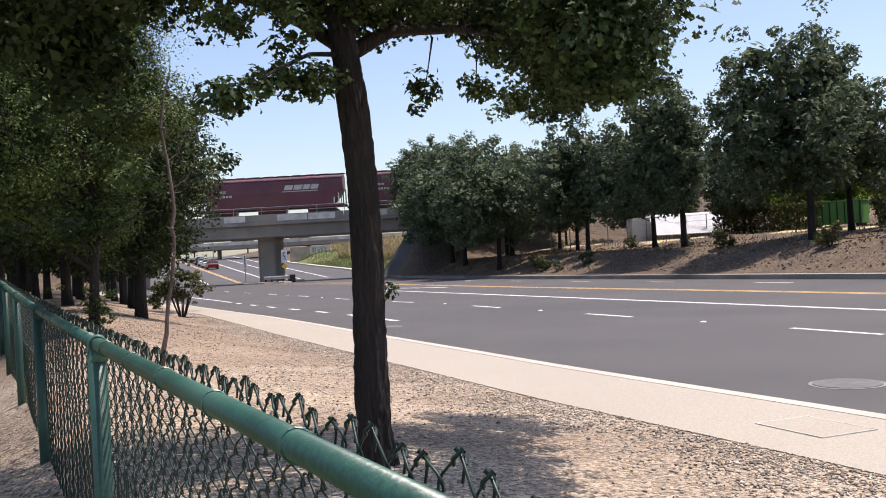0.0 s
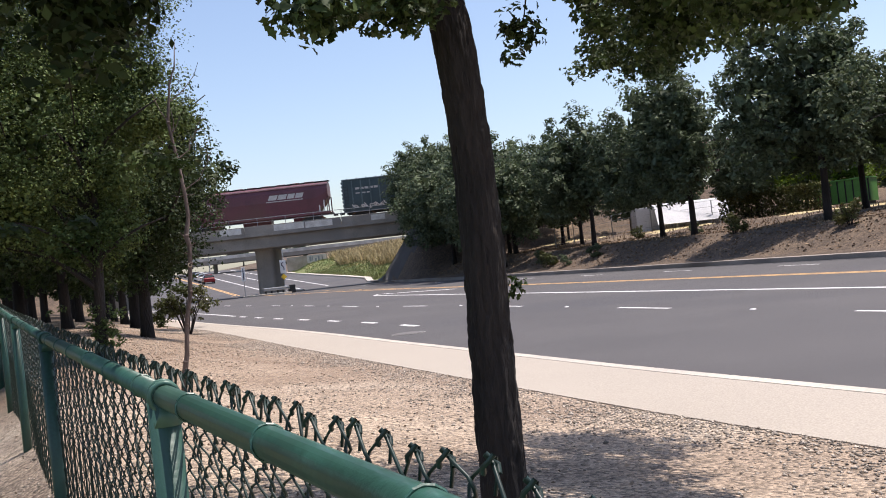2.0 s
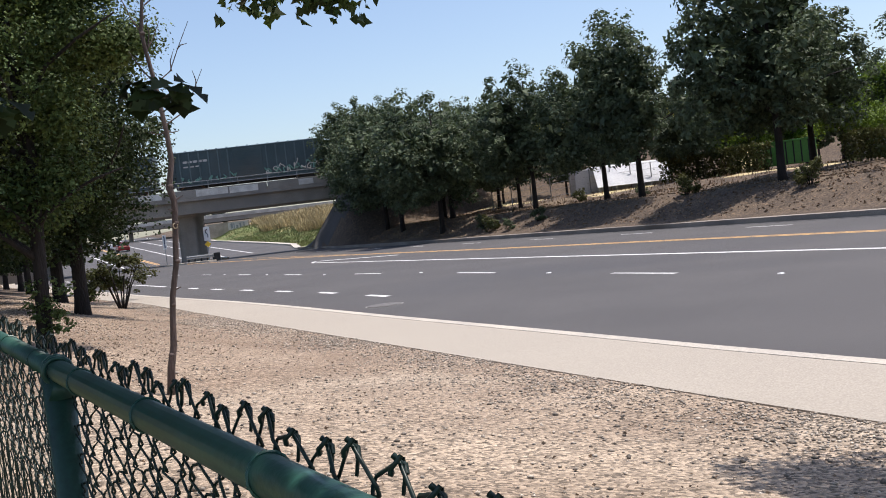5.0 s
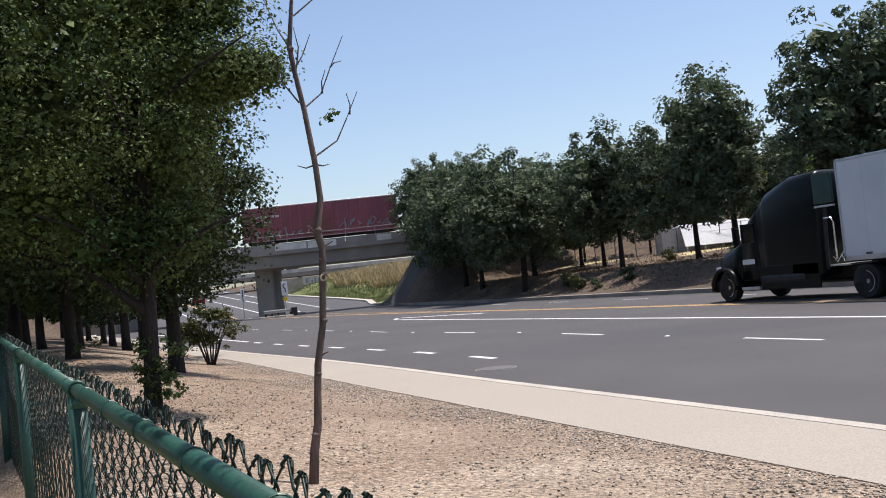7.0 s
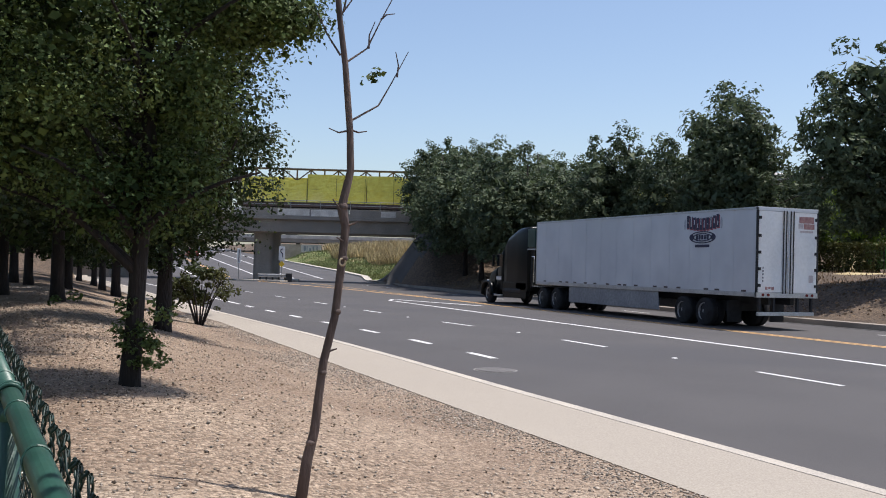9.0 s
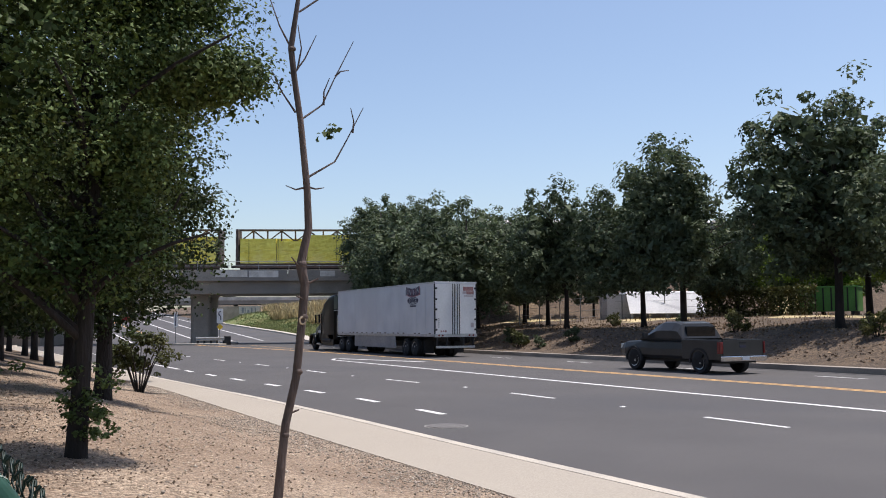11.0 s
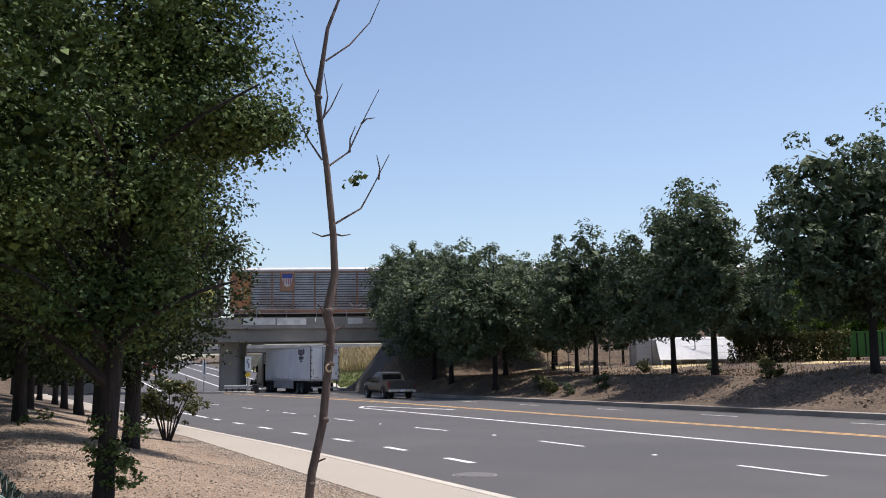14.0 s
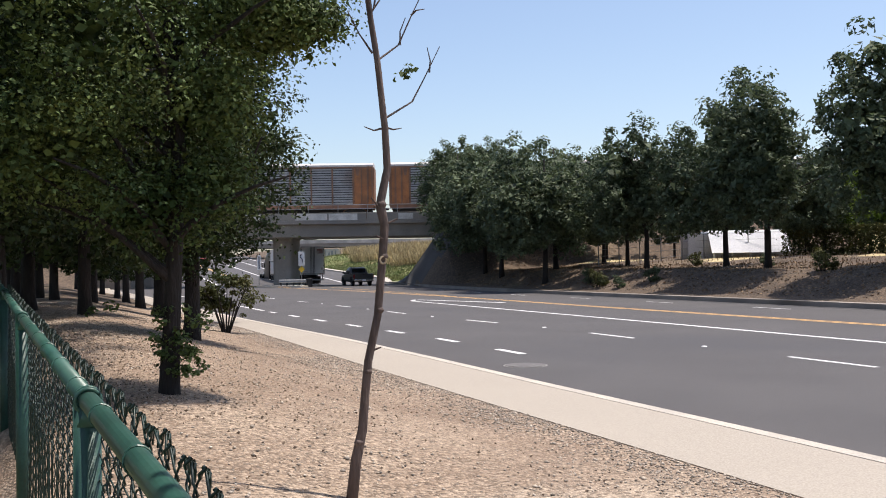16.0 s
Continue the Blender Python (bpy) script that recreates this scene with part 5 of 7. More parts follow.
def build_truck():
    e = empty("semi_truck", Matrix(), "dark sleeper tractor hauling a long plain white box trailer", "truck")
    Wp, K = M["white_panel"], M["black_gloss"]
    tr = part("trailer", box(0.02, 2.57, 0.06, 15.55, 1.2, 4.06, 0.03), Wp, e, "long white box trailer")
    part("roof_rail", box(0.0, 0.05, 0.04, 15.57, 4.02, 4.1, 0.01), M["alu"], tr)
    part("roof_rail", box(2.54, 2.59, 0.04, 15.57, 4.02, 4.1, 0.01), M["alu"], tr)
    part("bottom_rail", box(0.0, 0.04, 0.04, 15.57, 1.12, 1.27, 0.01), M["alu"], tr)
    part("bottom_rail", box(2.55, 2.59, 0.04, 15.57, 1.12, 1.27, 0.01), M["alu"], tr)
    for y in (0.03, 15.53):
        for x in (0.0, 2.53):
            part("corner_post", box(x, x + 0.06, y - 0.03, y + 0.04, 1.12, 4.1, 0.01), M["dark_metal"] if y < 1 else M["alu"], tr)
    for k in range(12):   # panel seams
        part("seam", box(0.012, 0.022, 1.2 + 1.22 * k - 0.01, 1.2 + 1.22 * k + 0.01, 1.3, 4.02), Wp, tr)
    part("rear_sill", box(0.0, 2.59, -0.01, 0.1, 1.1, 1.27, 0.01), M["alu"], tr)
    part("rear_header", box(0.0, 2.59, 0.0, 0.1, 3.98, 4.11, 0.01), M["white_panel"], tr)
    for x0, x1 in ((0.07, 1.28), (1.31, 2.52)):
        part("rear_door", box(x0, x1, 0.0, 0.06, 1.28, 3.97, 0.01), M["white_bright"], tr)
    for x in (1.08, 1.2, 1.38, 1.5):
        part("lock_rod", tube([(x, -0.03, 1.24), (x, -0.03, 4.0)], 0.02, 8), M["dark_metal"], tr)
    for z in (1.5, 2.05, 2.6, 3.15, 3.75):
        for x in (0.06, 2.43):
            part("hinge", box(x, x + 0.1, -0.03, 0.01, z - 0.05, z + 0.05, 0.008), M["dark_metal"], tr)
    for x0, x1, z0, z1, c in ((1.75, 2.38, 3.62, 3.84, "emblem_brown"), (1.95, 2.4, 3.42, 3.6, "emblem_brown"), (1.72, 1.92, 3.44, 3.6, "emblem_pale"), (1.78, 2.35, 3.3, 3.37, "emblem_pale")):
        part("door_emblem", box(x0, x1, -0.007, 0.0, z0, z1), M[c], tr, "faded brownish emblem block")
    part("placard", box(2.2, 2.38, -0.008, 0.0, 1.62, 1.87), M["emblem_pale"], tr)
    for k in range(5):
        part("lettering", box(0.24, 0.28, -0.007, 0.0, 1.62 + k * 0.11, 1.68 + k * 0.11), M["logo_dark"], tr)
    for k in range(3):
        part("sticker", box(0.36 + 0.13 * k, 0.46 + 0.13 * k, -0.007, 0.0, 1.36 + 0.03 * (k % 2), 1.46), M["emblem_brown"], tr)
    # side emblem as plain blocks on a rising band
    for k in range(10):
        y, lift = 1.98 + k * 0.187, 0.004 * (k - 4.5) ** 2
        part("lettering", box(0.012, 0.021, y - 0.03, y + 0.13, 3.36 + lift, 3.8 + lift * 1.4), M["logo_red"], tr, "dark red shadow of a block letter bar")
        part("lettering", box(0.006, 0.012, y, y + 0.145, 3.4 + lift, 3.83 + lift * 1.4), M["logo_dark"], tr)
        part("lettering", box(0.002, 0.006, y + 0.05, y + 0.09, 3.48 + lift + 0.1 * (k % 2), 3.62 + lift + 0.12 * (k % 3)), Wp, tr)
    for y in (1.86, 3.92):
        part("emblem", loft([[(x, y + math.cos(t) * 0.06, 3.62 + math.sin(t) * 0.2) for t in np.linspace(0, math.tau, 12, False)] for x in (0.012, 0.02)]), M["emblem_grey"], tr)
    for ry, rz in ((0.72, 0.2), (0.5, 0.13)):
        ring = bmesh.new()
        add_tube(ring, [(0.014, 2.9 + math.cos(t) * ry, 3.14 + math.sin(t) * rz) for t in np.linspace(0, math.tau, 40)], 0.022, 6, cap=False)
        part("emblem", ring, M["logo_dark"], tr)
    for y in (2.3, 3.5):
        part("emblem", loft([[(x, y + math.cos(t) * 0.13, 3.14 + math.sin(t) * 0.1) for t in np.linspace(0, math.tau, 12, False)] for x in (0.01, 0.02)]), M["logo_dark"], tr)
    for k in range(5):
        part("lettering", box(0.008, 0.02, 2.55 + k * 0.15, 2.66 + k * 0.15, 3.06, 3.22), M["logo_dark"], tr)
    part("lettering", box(0.008, 0.02, 2.5, 3.3, 2.78, 2.88, 0.002), M["logo_dark"], tr)
    for y in (0.5, 1.9, 2.5, 4.1, 4.9, 5.6, 6.9, 7.7, 8.1, 9.0, 10.0, 10.8, 11.7, 12.4, 13.0, 14.5):   # reflective strips
        part("reflector", box(-0.006, 0.0, y, y + 0.24, 1.27, 1.33), M["tape_dark"], tr)
    part("chassis_rail", box(0.75, 0.9, 0.3, 15.3, 0.85, 1.12), M["dark_metal"], tr)
    part("chassis_rail", box(1.7, 1.85, 0.3, 15.3, 0.85, 1.12), M["dark_metal"], tr)
    part("bogie", box(0.55, 2.05, 2.2, 5.1, 0.55, 0.9, 0.03), M["dark_metal"], tr)
    for x in (0.05, 2.5):
        part("side_skirt", box(x, x + 0.04, 5.5, 12.4, 0.42, 1.12, 0.01, (0, 0, 0.1, 0)), M["skirt"], tr, "grey aerodynamic side skirt")
    for x in (0.55, 1.95):
        part("landing_leg", box(x, x + 0.14, 12.2, 12.36, 0.35, 1.12, 0.02), M["dark_metal"], tr)
    part("underride_guard", box(0.12, 2.47, 0.02, 0.12, 0.5, 0.62, 0.01), M["alu"], tr)
    for x in (0.15, 0.75, 1.75, 2.35):
        part("guard_post", box(x, x + 0.08, 0.04, 0.12, 0.6, 1.12), M["dark_metal"], tr)
    for x in (0.1, 1.95):
        part("mud_flap", box(x, x + 0.6, 1.55, 1.58, 0.2, 0.95), M["rubber"], tr)
    for x in (0.2, 0.42, 2.05, 2.28):
        part("tail_lamp", disc((x + 0.06, -0.02, 1.19), "y", 0.05, 0.03, 12), M["lamp_red"], tr)
    for y in (2.75, 4.0):
        for x, s in ((0.16, -1), (2.43, 1)):
            WHEELS.append((wheel("trailer_wheel", e, x, y, 0.5, 0.26, s, M["rim_dark"], True), 0.5, "truck"))
    # tractor
    tc = part("tractor_frame", box(0.85, 1.75, 12.9, 21.4, 0.6, 0.95, 0.03), M["dark_metal"], e)

    def sec(y, hw, z0, z1, rnd, top=None):
        """A rounded cross-section of the cab."""
        top = top or hw
        out = []
        for cx, cz, a0 in ((top - rnd, z1 - rnd, 0), (-top + rnd, z1 - rnd, 90), (-hw + 0.06, z0 + 0.06, 180), (hw - 0.06, z0 + 0.06, 270)):
            r = rnd if a0 < 180 else 0.06
            for k in range(5):
                a = radians(a0 + k * 22.5)
                out.append((1.295 + cx + math.cos(a) * r, y, cz + math.sin(a) * r))
        return out
    part("sleeper", loft([sec(16.55, 1.2, 0.75, 3.85, 0.3), sec(16.65, 1.22, 0.75, 3.95, 0.3), sec(17.8, 1.22, 0.75, 3.9, 0.35), sec(18.9, 1.2, 0.72, 3.55, 0.4), sec(19.3, 1.17, 0.7, 3.2, 0.4)]), K, e, "tall black sleeper cab", smooth=True)
    part("cab", loft([sec(19.3, 1.17, 0.7, 3.2, 0.4), sec(19.75, 1.13, 0.7, 2.85, 0.35), sec(20.35, 1.08, 0.7, 2.1, 0.25, 1.0)]), K, e, smooth=True)
    part("hood", loft([sec(20.3, 1.08, 0.75, 2.1, 0.25, 1.0), sec(20.9, 1.02, 0.75, 1.9, 0.25, 0.9), sec(21.6, 0.98, 0.7, 1.7, 0.25, 0.85), sec(22.0, 0.9, 0.75, 1.35, 0.22, 0.75)]), K, e, smooth=True)
    part("bumper", loft([sec(21.5, 1.22, 0.35, 0.8, 0.1), sec(21.95, 1.2, 0.35, 0.8, 0.1), sec(22.12, 0.95, 0.38, 0.76, 0.1)]), K, e, smooth=True)
    part("grille", box(0.8, 1.8, 22.0, 22.05, 0.85, 1.3, 0.02), M["alu"], e)
    for s in (-1, 1):
        x = 1.295 + s * 1.19
        part("door_window", box(x - 0.02, x + 0.02, 19.45, 20.1, 1.95, 2.6, 0.015), M["glass_dark"], e)
        part("fairing_panel", box(x - 0.04, x + 0.04, 15.85, 16.6, 2.9, 3.8, 0.02), M["fairing"], e, "dark green side fairing")
        part("fairing_rib", box(x - 0.05, x + 0.05, 15.85, 16.6, 2.78, 2.84, 0.01), M["alu"], e)
        part("grab_rail", tube([(x, 15.95, 1.2), (x, 15.95, 2.3), (x - s * 0.1, 16.15, 2.45), (x - s * 0.1, 16.4, 2.45)], 0.03, 8), M["chrome"], e)
        part("wheel_arch", loft([[(x + dx, 21.05 + math.cos(t) * r, 0.55 + math.sin(t) * r) for r, dx in ((0.56, -0.2), (0.64, -0.2), (0.64, 0.12), (0.56, 0.12))] for t in np.linspace(-0.2, math.pi + 0.2, 12)]), K, e, smooth=True)
        part("fuel_tank", disc((1.295 + s * 0.95, 18.3, 0.72), "y", 0.3, 2.0, 18, 0.04), M["dark_metal"], e)
        part("chassis_fairing", box(x - 0.03, x + 0.03, 16.7, 19.35, 0.38, 1.15, 0.02), K, e)
        part("step", box(x - 0.12, x + 0.02, 19.3, 20.2, 0.4, 0.5, 0.01), M["alu"], e)
        part("mirror", box(x + s * 0.16 - 0.06, x + s * 0.16 + 0.06, 20.2, 20.3, 1.95, 2.55, 0.03), K, e)
        part("mirror_arm", tube([(x - s * 0.05, 20.25, 2.5), (x + s * 0.16, 20.25, 2.45)], 0.02, 6), K, e)
        part("headlamp", box(1.295 + s * 0.8 - 0.14, 1.295 + s * 0.8 + 0.14, 21.7, 21.95, 1.0, 1.22, 0.05), M["lamp_clear"], e)
        part("exhaust", tube([(1.295 + s * 1.0, 16.55, 0.9), (1.295 + s * 1.0, 16.4, 3.6)], 0.07, 12), M["dark_metal"], e)
        part("door_emblem", box(x + s * 0.0 - 0.012, x + s * 0.02 + 0.012, 19.55, 20.15, 1.25, 1.42), M["white_panel"], e)
        WHEELS.append((wheel("steer_wheel", e, 1.295 + s * 1.06, 21.05, 0.5, 0.3, s, M["rim_steel"]), 0.5, "truck"))
        for y in (13.6, 14.9):
            WHEELS.append((wheel("drive_wheel", e, 1.295 + s * 1.13, y, 0.5, 0.26, s, M["rim_dark"], True), 0.5, "truck"))
            part("drive_fender", box(1.295 + s * 0.95 - 0.3, 1.295 + s * 0.95 + 0.3, y - 0.5, y + 0.5, 1.02, 1.05), M["dark_metal"], e)
    part("windscreen", loft([[(0.3, 19.85, 2.72), (2.29, 19.85, 2.72)], [(0.3, 20.38, 2.08), (2.29, 20.38, 2.08)]], False), M["glass_dark"], e)
    for k in range(5):   # air lines and rack behind the cab
        part("air_line", tube([(0.5 + 0.35 * k, 16.7, 1.5 + 0.1 * (k % 3)), (0.6 + 0.3 * k, 16.45, 1.1), (0.8 + 0.2 * k, 16.18, 1.6)], 0.02, 6), M["alu"], e)
    part("catwalk", box(0.3, 2.3, 15.6, 16.75, 0.98, 1.03), M["alu"], e)
    return e


def car_body(e, material, secs, name="body"):
    """secs: (y, half width, z low, z high, half width at the top)."""
    rings = []
    for y, hw, z0, z1, tw in secs:
        rings.append([(hw * 0.9, y, z0), (hw, y, z0 + 0.12), (hw, y, z0 + (z1 - z0) * 0.55), (tw, y, z1 - 0.05), (tw * 0.85, y, z1),
                      (-tw * 0.85, y, z1), (-tw, y, z1 - 0.05), (-hw, y, z0 + (z1 - z0) * 0.55), (-hw, y, z0 + 0.12), (-hw * 0.9, y, z0)])
    return part(name, loft(rings), material, e, smooth=False)


def build_pickup():
    e = empty("pickup_truck", Matrix(), "dark grey crew-cab pickup with chrome rear bumper", "pickup truck")
    P = M["grey_paint"]
    car_body(e, P, [(2.05, 0.99, 0.48, 1.12, 0.96), (3.9, 0.99, 0.48, 1.14, 0.96), (4.3, 0.99, 0.5, 1.16, 0.95), (5.45, 0.97, 0.5, 1.1, 0.9), (5.78, 0.88, 0.52, 1.0, 0.82), (5.85, 0.8, 0.6, 0.9, 0.75)], "front_body")
    cab = car_body(e, P, [(2.08, 0.95, 1.1, 1.2, 0.93), (2.32, 0.94, 1.1, 1.76, 0.74), (2.65, 0.95, 1.1, 1.84, 0.74), (3.3, 0.95, 1.1, 1.84, 0.74), (3.6, 0.95, 1.1, 1.76, 0.74), (4.5, 0.94, 1.1, 1.18, 0.9)], "cab")
    part("bed_side", box(-0.99, -0.9, 0.06, 2.06, 0.5, 1.2, 0.03), P, e)
    part("bed_side", box(0.9, 0.99, 0.06, 2.06, 0.5, 1.2, 0.03), P, e)
    part("bed_floor", box(-0.9, 0.9, 0.08, 2.06, 0.6, 0.68), M["dark_metal"], e)
    tg = part("tailgate", box(-0.88, 0.88, 0.03, 0.1, 0.66, 1.2, 0.02), P, e)
    part("tailgate_emblem", box(-0.14, 0.14, 0.018, 0.035, 0.92, 1.0, 0.004), M["logo_dark"], tg)
    part("tailgate_handle", box(-0.16, 0.16, 0.018, 0.035, 1.06, 1.12, 0.004), M["dark_metal"], tg)
    part("rear_bumper", box(-0.97, 0.97, -0.1, 0.08, 0.46, 0.64, 0.03), M["chrome"], e, "chrome rear bumper")
    part("number_plate", box(-0.16, 0.16, -0.11, -0.1, 0.5, 0.62), M["white_panel"], e)
    part("rear_window", box(-0.66, 0.66, 2.12, 2.24, 1.26, 1.66, 0.01), M["glass_dark"], e)
    part("roof_marker", box(-0.6, 0.6, 2.36, 2.4, 1.77, 1.8), M["white_panel"], e)
    for s in (-1, 1):
        part("tail_lamp", box(s * 0.99 - 0.05, s * 0.99 + 0.05 - s * 0.04, 0.0, 0.16, 0.72, 1.12, 0.015), M["lamp_red"], e)
        part("side_window", box(s * 0.87 - 0.02, s * 0.87 + 0.02, 2.5, 3.12, 1.25, 1.66, 0.01, (-s * 0.1, -s * 0.1, 0, 0)), M["glass_dark"], e)
        part("side_window", box(s * 0.87 - 0.02, s * 0.87 + 0.02, 3.2, 3.95, 1.25, 1.64, 0.01, (-s * 0.1, -s * 0.1, 0, -0.4)), M["glass_dark"], e)
        part("mirror", box(s * 1.1 - 0.1, s * 1.1 + 0.1, 3.95, 4.05, 1.2, 1.42, 0.02), M["dark_metal"], e)
        part("headlamp", box(s * 0.72 - 0.14, s * 0.72 + 0.14, 5.7, 5.84, 0.8, 1.0, 0.02), M["lamp_clear"], e)
        for y in (1.15, 4.85):
            part("wheel_arch", loft([[(s * 0.99 + dx, y + math.cos(t) * r, 0.42 + math.sin(t) * r) for r, dx in ((0.43, -0.03), (0.5, -0.03), (0.5, 0.03), (0.43, 0.03))] for t in np.linspace(-0.1, math.pi + 0.1, 12)]), M["dark_metal"], e)
            WHEELS.append((wheel("wheel", e, s * 0.86, y, 0.41, 0.26, s, M["rim_steel"]), 0.41, "pickup"))
    part("chassis", box(-0.75, 0.75, 0.2, 5.5, 0.38, 0.56), M["dark_metal"], e)
    return e


def build_small_car(paint, label):
    e = empty("car", Matrix(), label, "car", "queued cars")
    car_body(e, M[paint], [(0.0, 0.8, 0.4, 0.85, 0.75), (0.12, 0.88, 0.3, 0.98, 0.82), (1.0, 0.9, 0.26, 1.0, 0.86), (3.2, 0.9, 0.26, 0.98, 0.86), (4.3, 0.86, 0.28, 0.8, 0.78), (4.5, 0.76, 0.36, 0.66, 0.7)])
    car_body(e, M["glass_dark"], [(0.55, 0.83, 0.95, 1.0, 0.78), (1.05, 0.82, 0.95, 1.4, 0.62), (2.3, 0.82, 0.95, 1.44, 0.63), (3.3, 0.82, 0.94, 1.0, 0.78)], "cabin_glass")
    part("roof", box(-0.6, 0.6, 1.05, 2.35, 1.4, 1.46, 0.02), M[paint], e)
    for s in (-1, 1):
        part("tail_lamp", box(s * 0.68 - 0.14, s * 0.68 + 0.14, -0.02, 0.05, 0.68, 0.82, 0.01), M["lamp_red"], e)
        for y in (0.85, 3.55):
            wheel("wheel", e, s * 0.78, y, 0.32, 0.2, s, M["rim_steel"])
    return e


# ---- freight train ----
TRAIN = []


def bogies(e, length, z=0.0):
    for x in (2.1, length - 2.1):
        part("bogie_frame", loft([[(x + dx, y0, z0) for y0, z0 in ((-1.15, 0.35), (1.15, 0.35), (1.15, zt), (-1.15, zt))] for dx, zt in ((-1.2, 0.55), (-0.7, 0.85), (0.7, 0.85), (1.2, 0.55))]), M["dark_metal"], e)
        for dx in (-0.88, 0.88):
            for s in (-1, 1):
                part("rail_wheel", disc((x + dx, s * 0.76, 0.42), "y", 0.42, 0.12, 18), M["rust"], e)
    for x, d in ((0, -0.5), (length, 0.5)):
        part("coupler", box(min(x, x + d), max(x, x + d), -0.12, 0.12, 0.75, 1.0, 0.03), M["dark_metal"], e)


def ladder(e, x, y, z0, z1, material):
    bm = bmesh.new()
    for o in (-0.2, 0.2):
        add_tube(bm, [(x + o, y, z0), (x + o, y, z1)], 0.02, 5)
    for k in range(int((z1 - z0) / 0.35)):
        add_tube(bm, [(x - 0.2, y, z0 + 0.2 + k * 0.35), (x + 0.2, y, z0 + 0.2 + k * 0.35)], 0.015, 5)
    part("ladder", bm, material, e)


def hopper_car(L):
    e = empty("hopper_car", Matrix(), "maroon covered grain hopper with sloping ends and side lettering", "rail car", "freight train")
    mt = M["hopper_paint"]

    def ring(x, zl):
        return [(x, y, z) for y, z in ((-1.42, zl), (-1.56, (zl + 4.0) / 2 + 0.1), (-1.54, 3.7), (-1.4, 4.15), (-0.9, 4.42), (0, 4.5), (0.9, 4.42), (1.4, 4.15), (1.54, 3.7), (1.56, (zl + 4.0) / 2 + 0.1), (1.42, zl))]
    part("body", loft([ring(0.25, 2.9), ring(0.6, 2.3), ring(1.5, 1.35), ring(L - 1.5, 1.35), ring(L - 0.6, 2.3), ring(L - 0.25, 2.9)]), mt, e)
    part("side_sill", box(0.1, L - 0.1, -1.5, -1.3, 1.05, 1.32, 0.02), mt, e)
    part("side_sill", box(0.1, L - 0.1, 1.3, 1.5, 1.05, 1.32, 0.02), mt, e)
    part("top_chord", box(0.2, L - 0.2, -1.52, -1.36, 4.12, 4.26, 0.03), M["maroon_light"], e)
    part("running_board", box(0.1, L - 0.1, -0.5, 0.5, 4.55, 4.62), M["dark_metal"], e)
    for k in range(9):
        part("hatch", box(1.2 + k * (L - 2.4) / 9, 2.2 + k * (L - 2.4) / 9, -0.32, 0.32, 4.48, 4.68, 0.03), M["maroon_light"], e)
    for x0 in (0.12, L - 0.3):
        for s in (-1, 1):
            for k in (0, 0.5, 1.0):
                xx = x0 + (k if x0 < 1 else -k)
                part("end_post", box(xx, xx + 0.12, s * 1.42 - 0.05, s * 1.42 + 0.05, 1.3, 2.95 - k * 0.9), M["white_panel"] if k else mt, e)
        part("end_platform", box(x0 - 0.1, x0 + 0.3, -1.4, 1.4, 1.05, 1.15), M["dark_metal"], e)
    for k in range(3):
        c = L * (k + 0.5) / 3
        part("hopper_bay", loft([[(c + dx, y, z) for y, z in ((-1.2, 1.4), (1.2, 1.4), (0.5, 0.4), (-0.5, 0.4))] for dx in (-1.5, -0.5, 0.5, 1.5)]), mt, e)
    x = L - 6.6
    for w in (1.0, 1.0, 0.85, 0.9):   # plain slanted emblem blocks
        part("emblem_bar", loft([[(x + a, yy, z) for a, z in ((0, 3.0), (w - 0.12, 3.0), (w + 0.1, 3.5), (0.22, 3.5))] for yy in (-1.59, -1.55)]), M["pale_paint"], e, "pale slanted emblem block")
        x += w
    part("emblem_bar", box(L - 6.8, L - 2.9, -1.585, -1.55, 2.78, 2.87), M["pale_paint"], e)
    for k in range(3):
        part("lettering", box(2.3 + 0.4 * k, 2.62 + 0.4 * k, -1.585, -1.55, 3.0, 3.22), M["pale_paint"], e)
    for k in range(5):
        part("lettering", box(2.3 + 0.36 * k, 2.56 + 0.36 * k, -1.585, -1.55, 2.5, 2.72), M["pale_paint"], e)
    bogies(e, L)
    return e


def scrawl(e, seed, x0, x1, z0, z1, y, colours):
    """Spray-painted loops and strokes, with no words."""
    rng = random.Random(seed)
    for c in colours:
        x = x0
        while x < x1:
            w, h = rng.uniform(0.6, 1.1), rng.uniform(0.6, 1.0) * (z1 - z0)
            pts = [Vector((x + rng.uniform(0, w), y, z0 + rng.uniform(0, h))) for _ in range(6)]
            smooth_pts = []
            for a, b, d in zip(pts, pts[1:], pts[2:]):   # rounded strokes
                p0, p2 = (a + b) / 2, (b + d) / 2
                smooth_pts += [p0 * (1 - t) ** 2 + b * 2 * t * (1 - t) + p2 * t * t for t in (0, 0.25, 0.5, 0.75)]
            part("spray_paint", tube(smooth_pts, 0.055, 5), M[c], e, "loose spray-painted stroke")
            x += w * rng.uniform(0.6, 0.95)


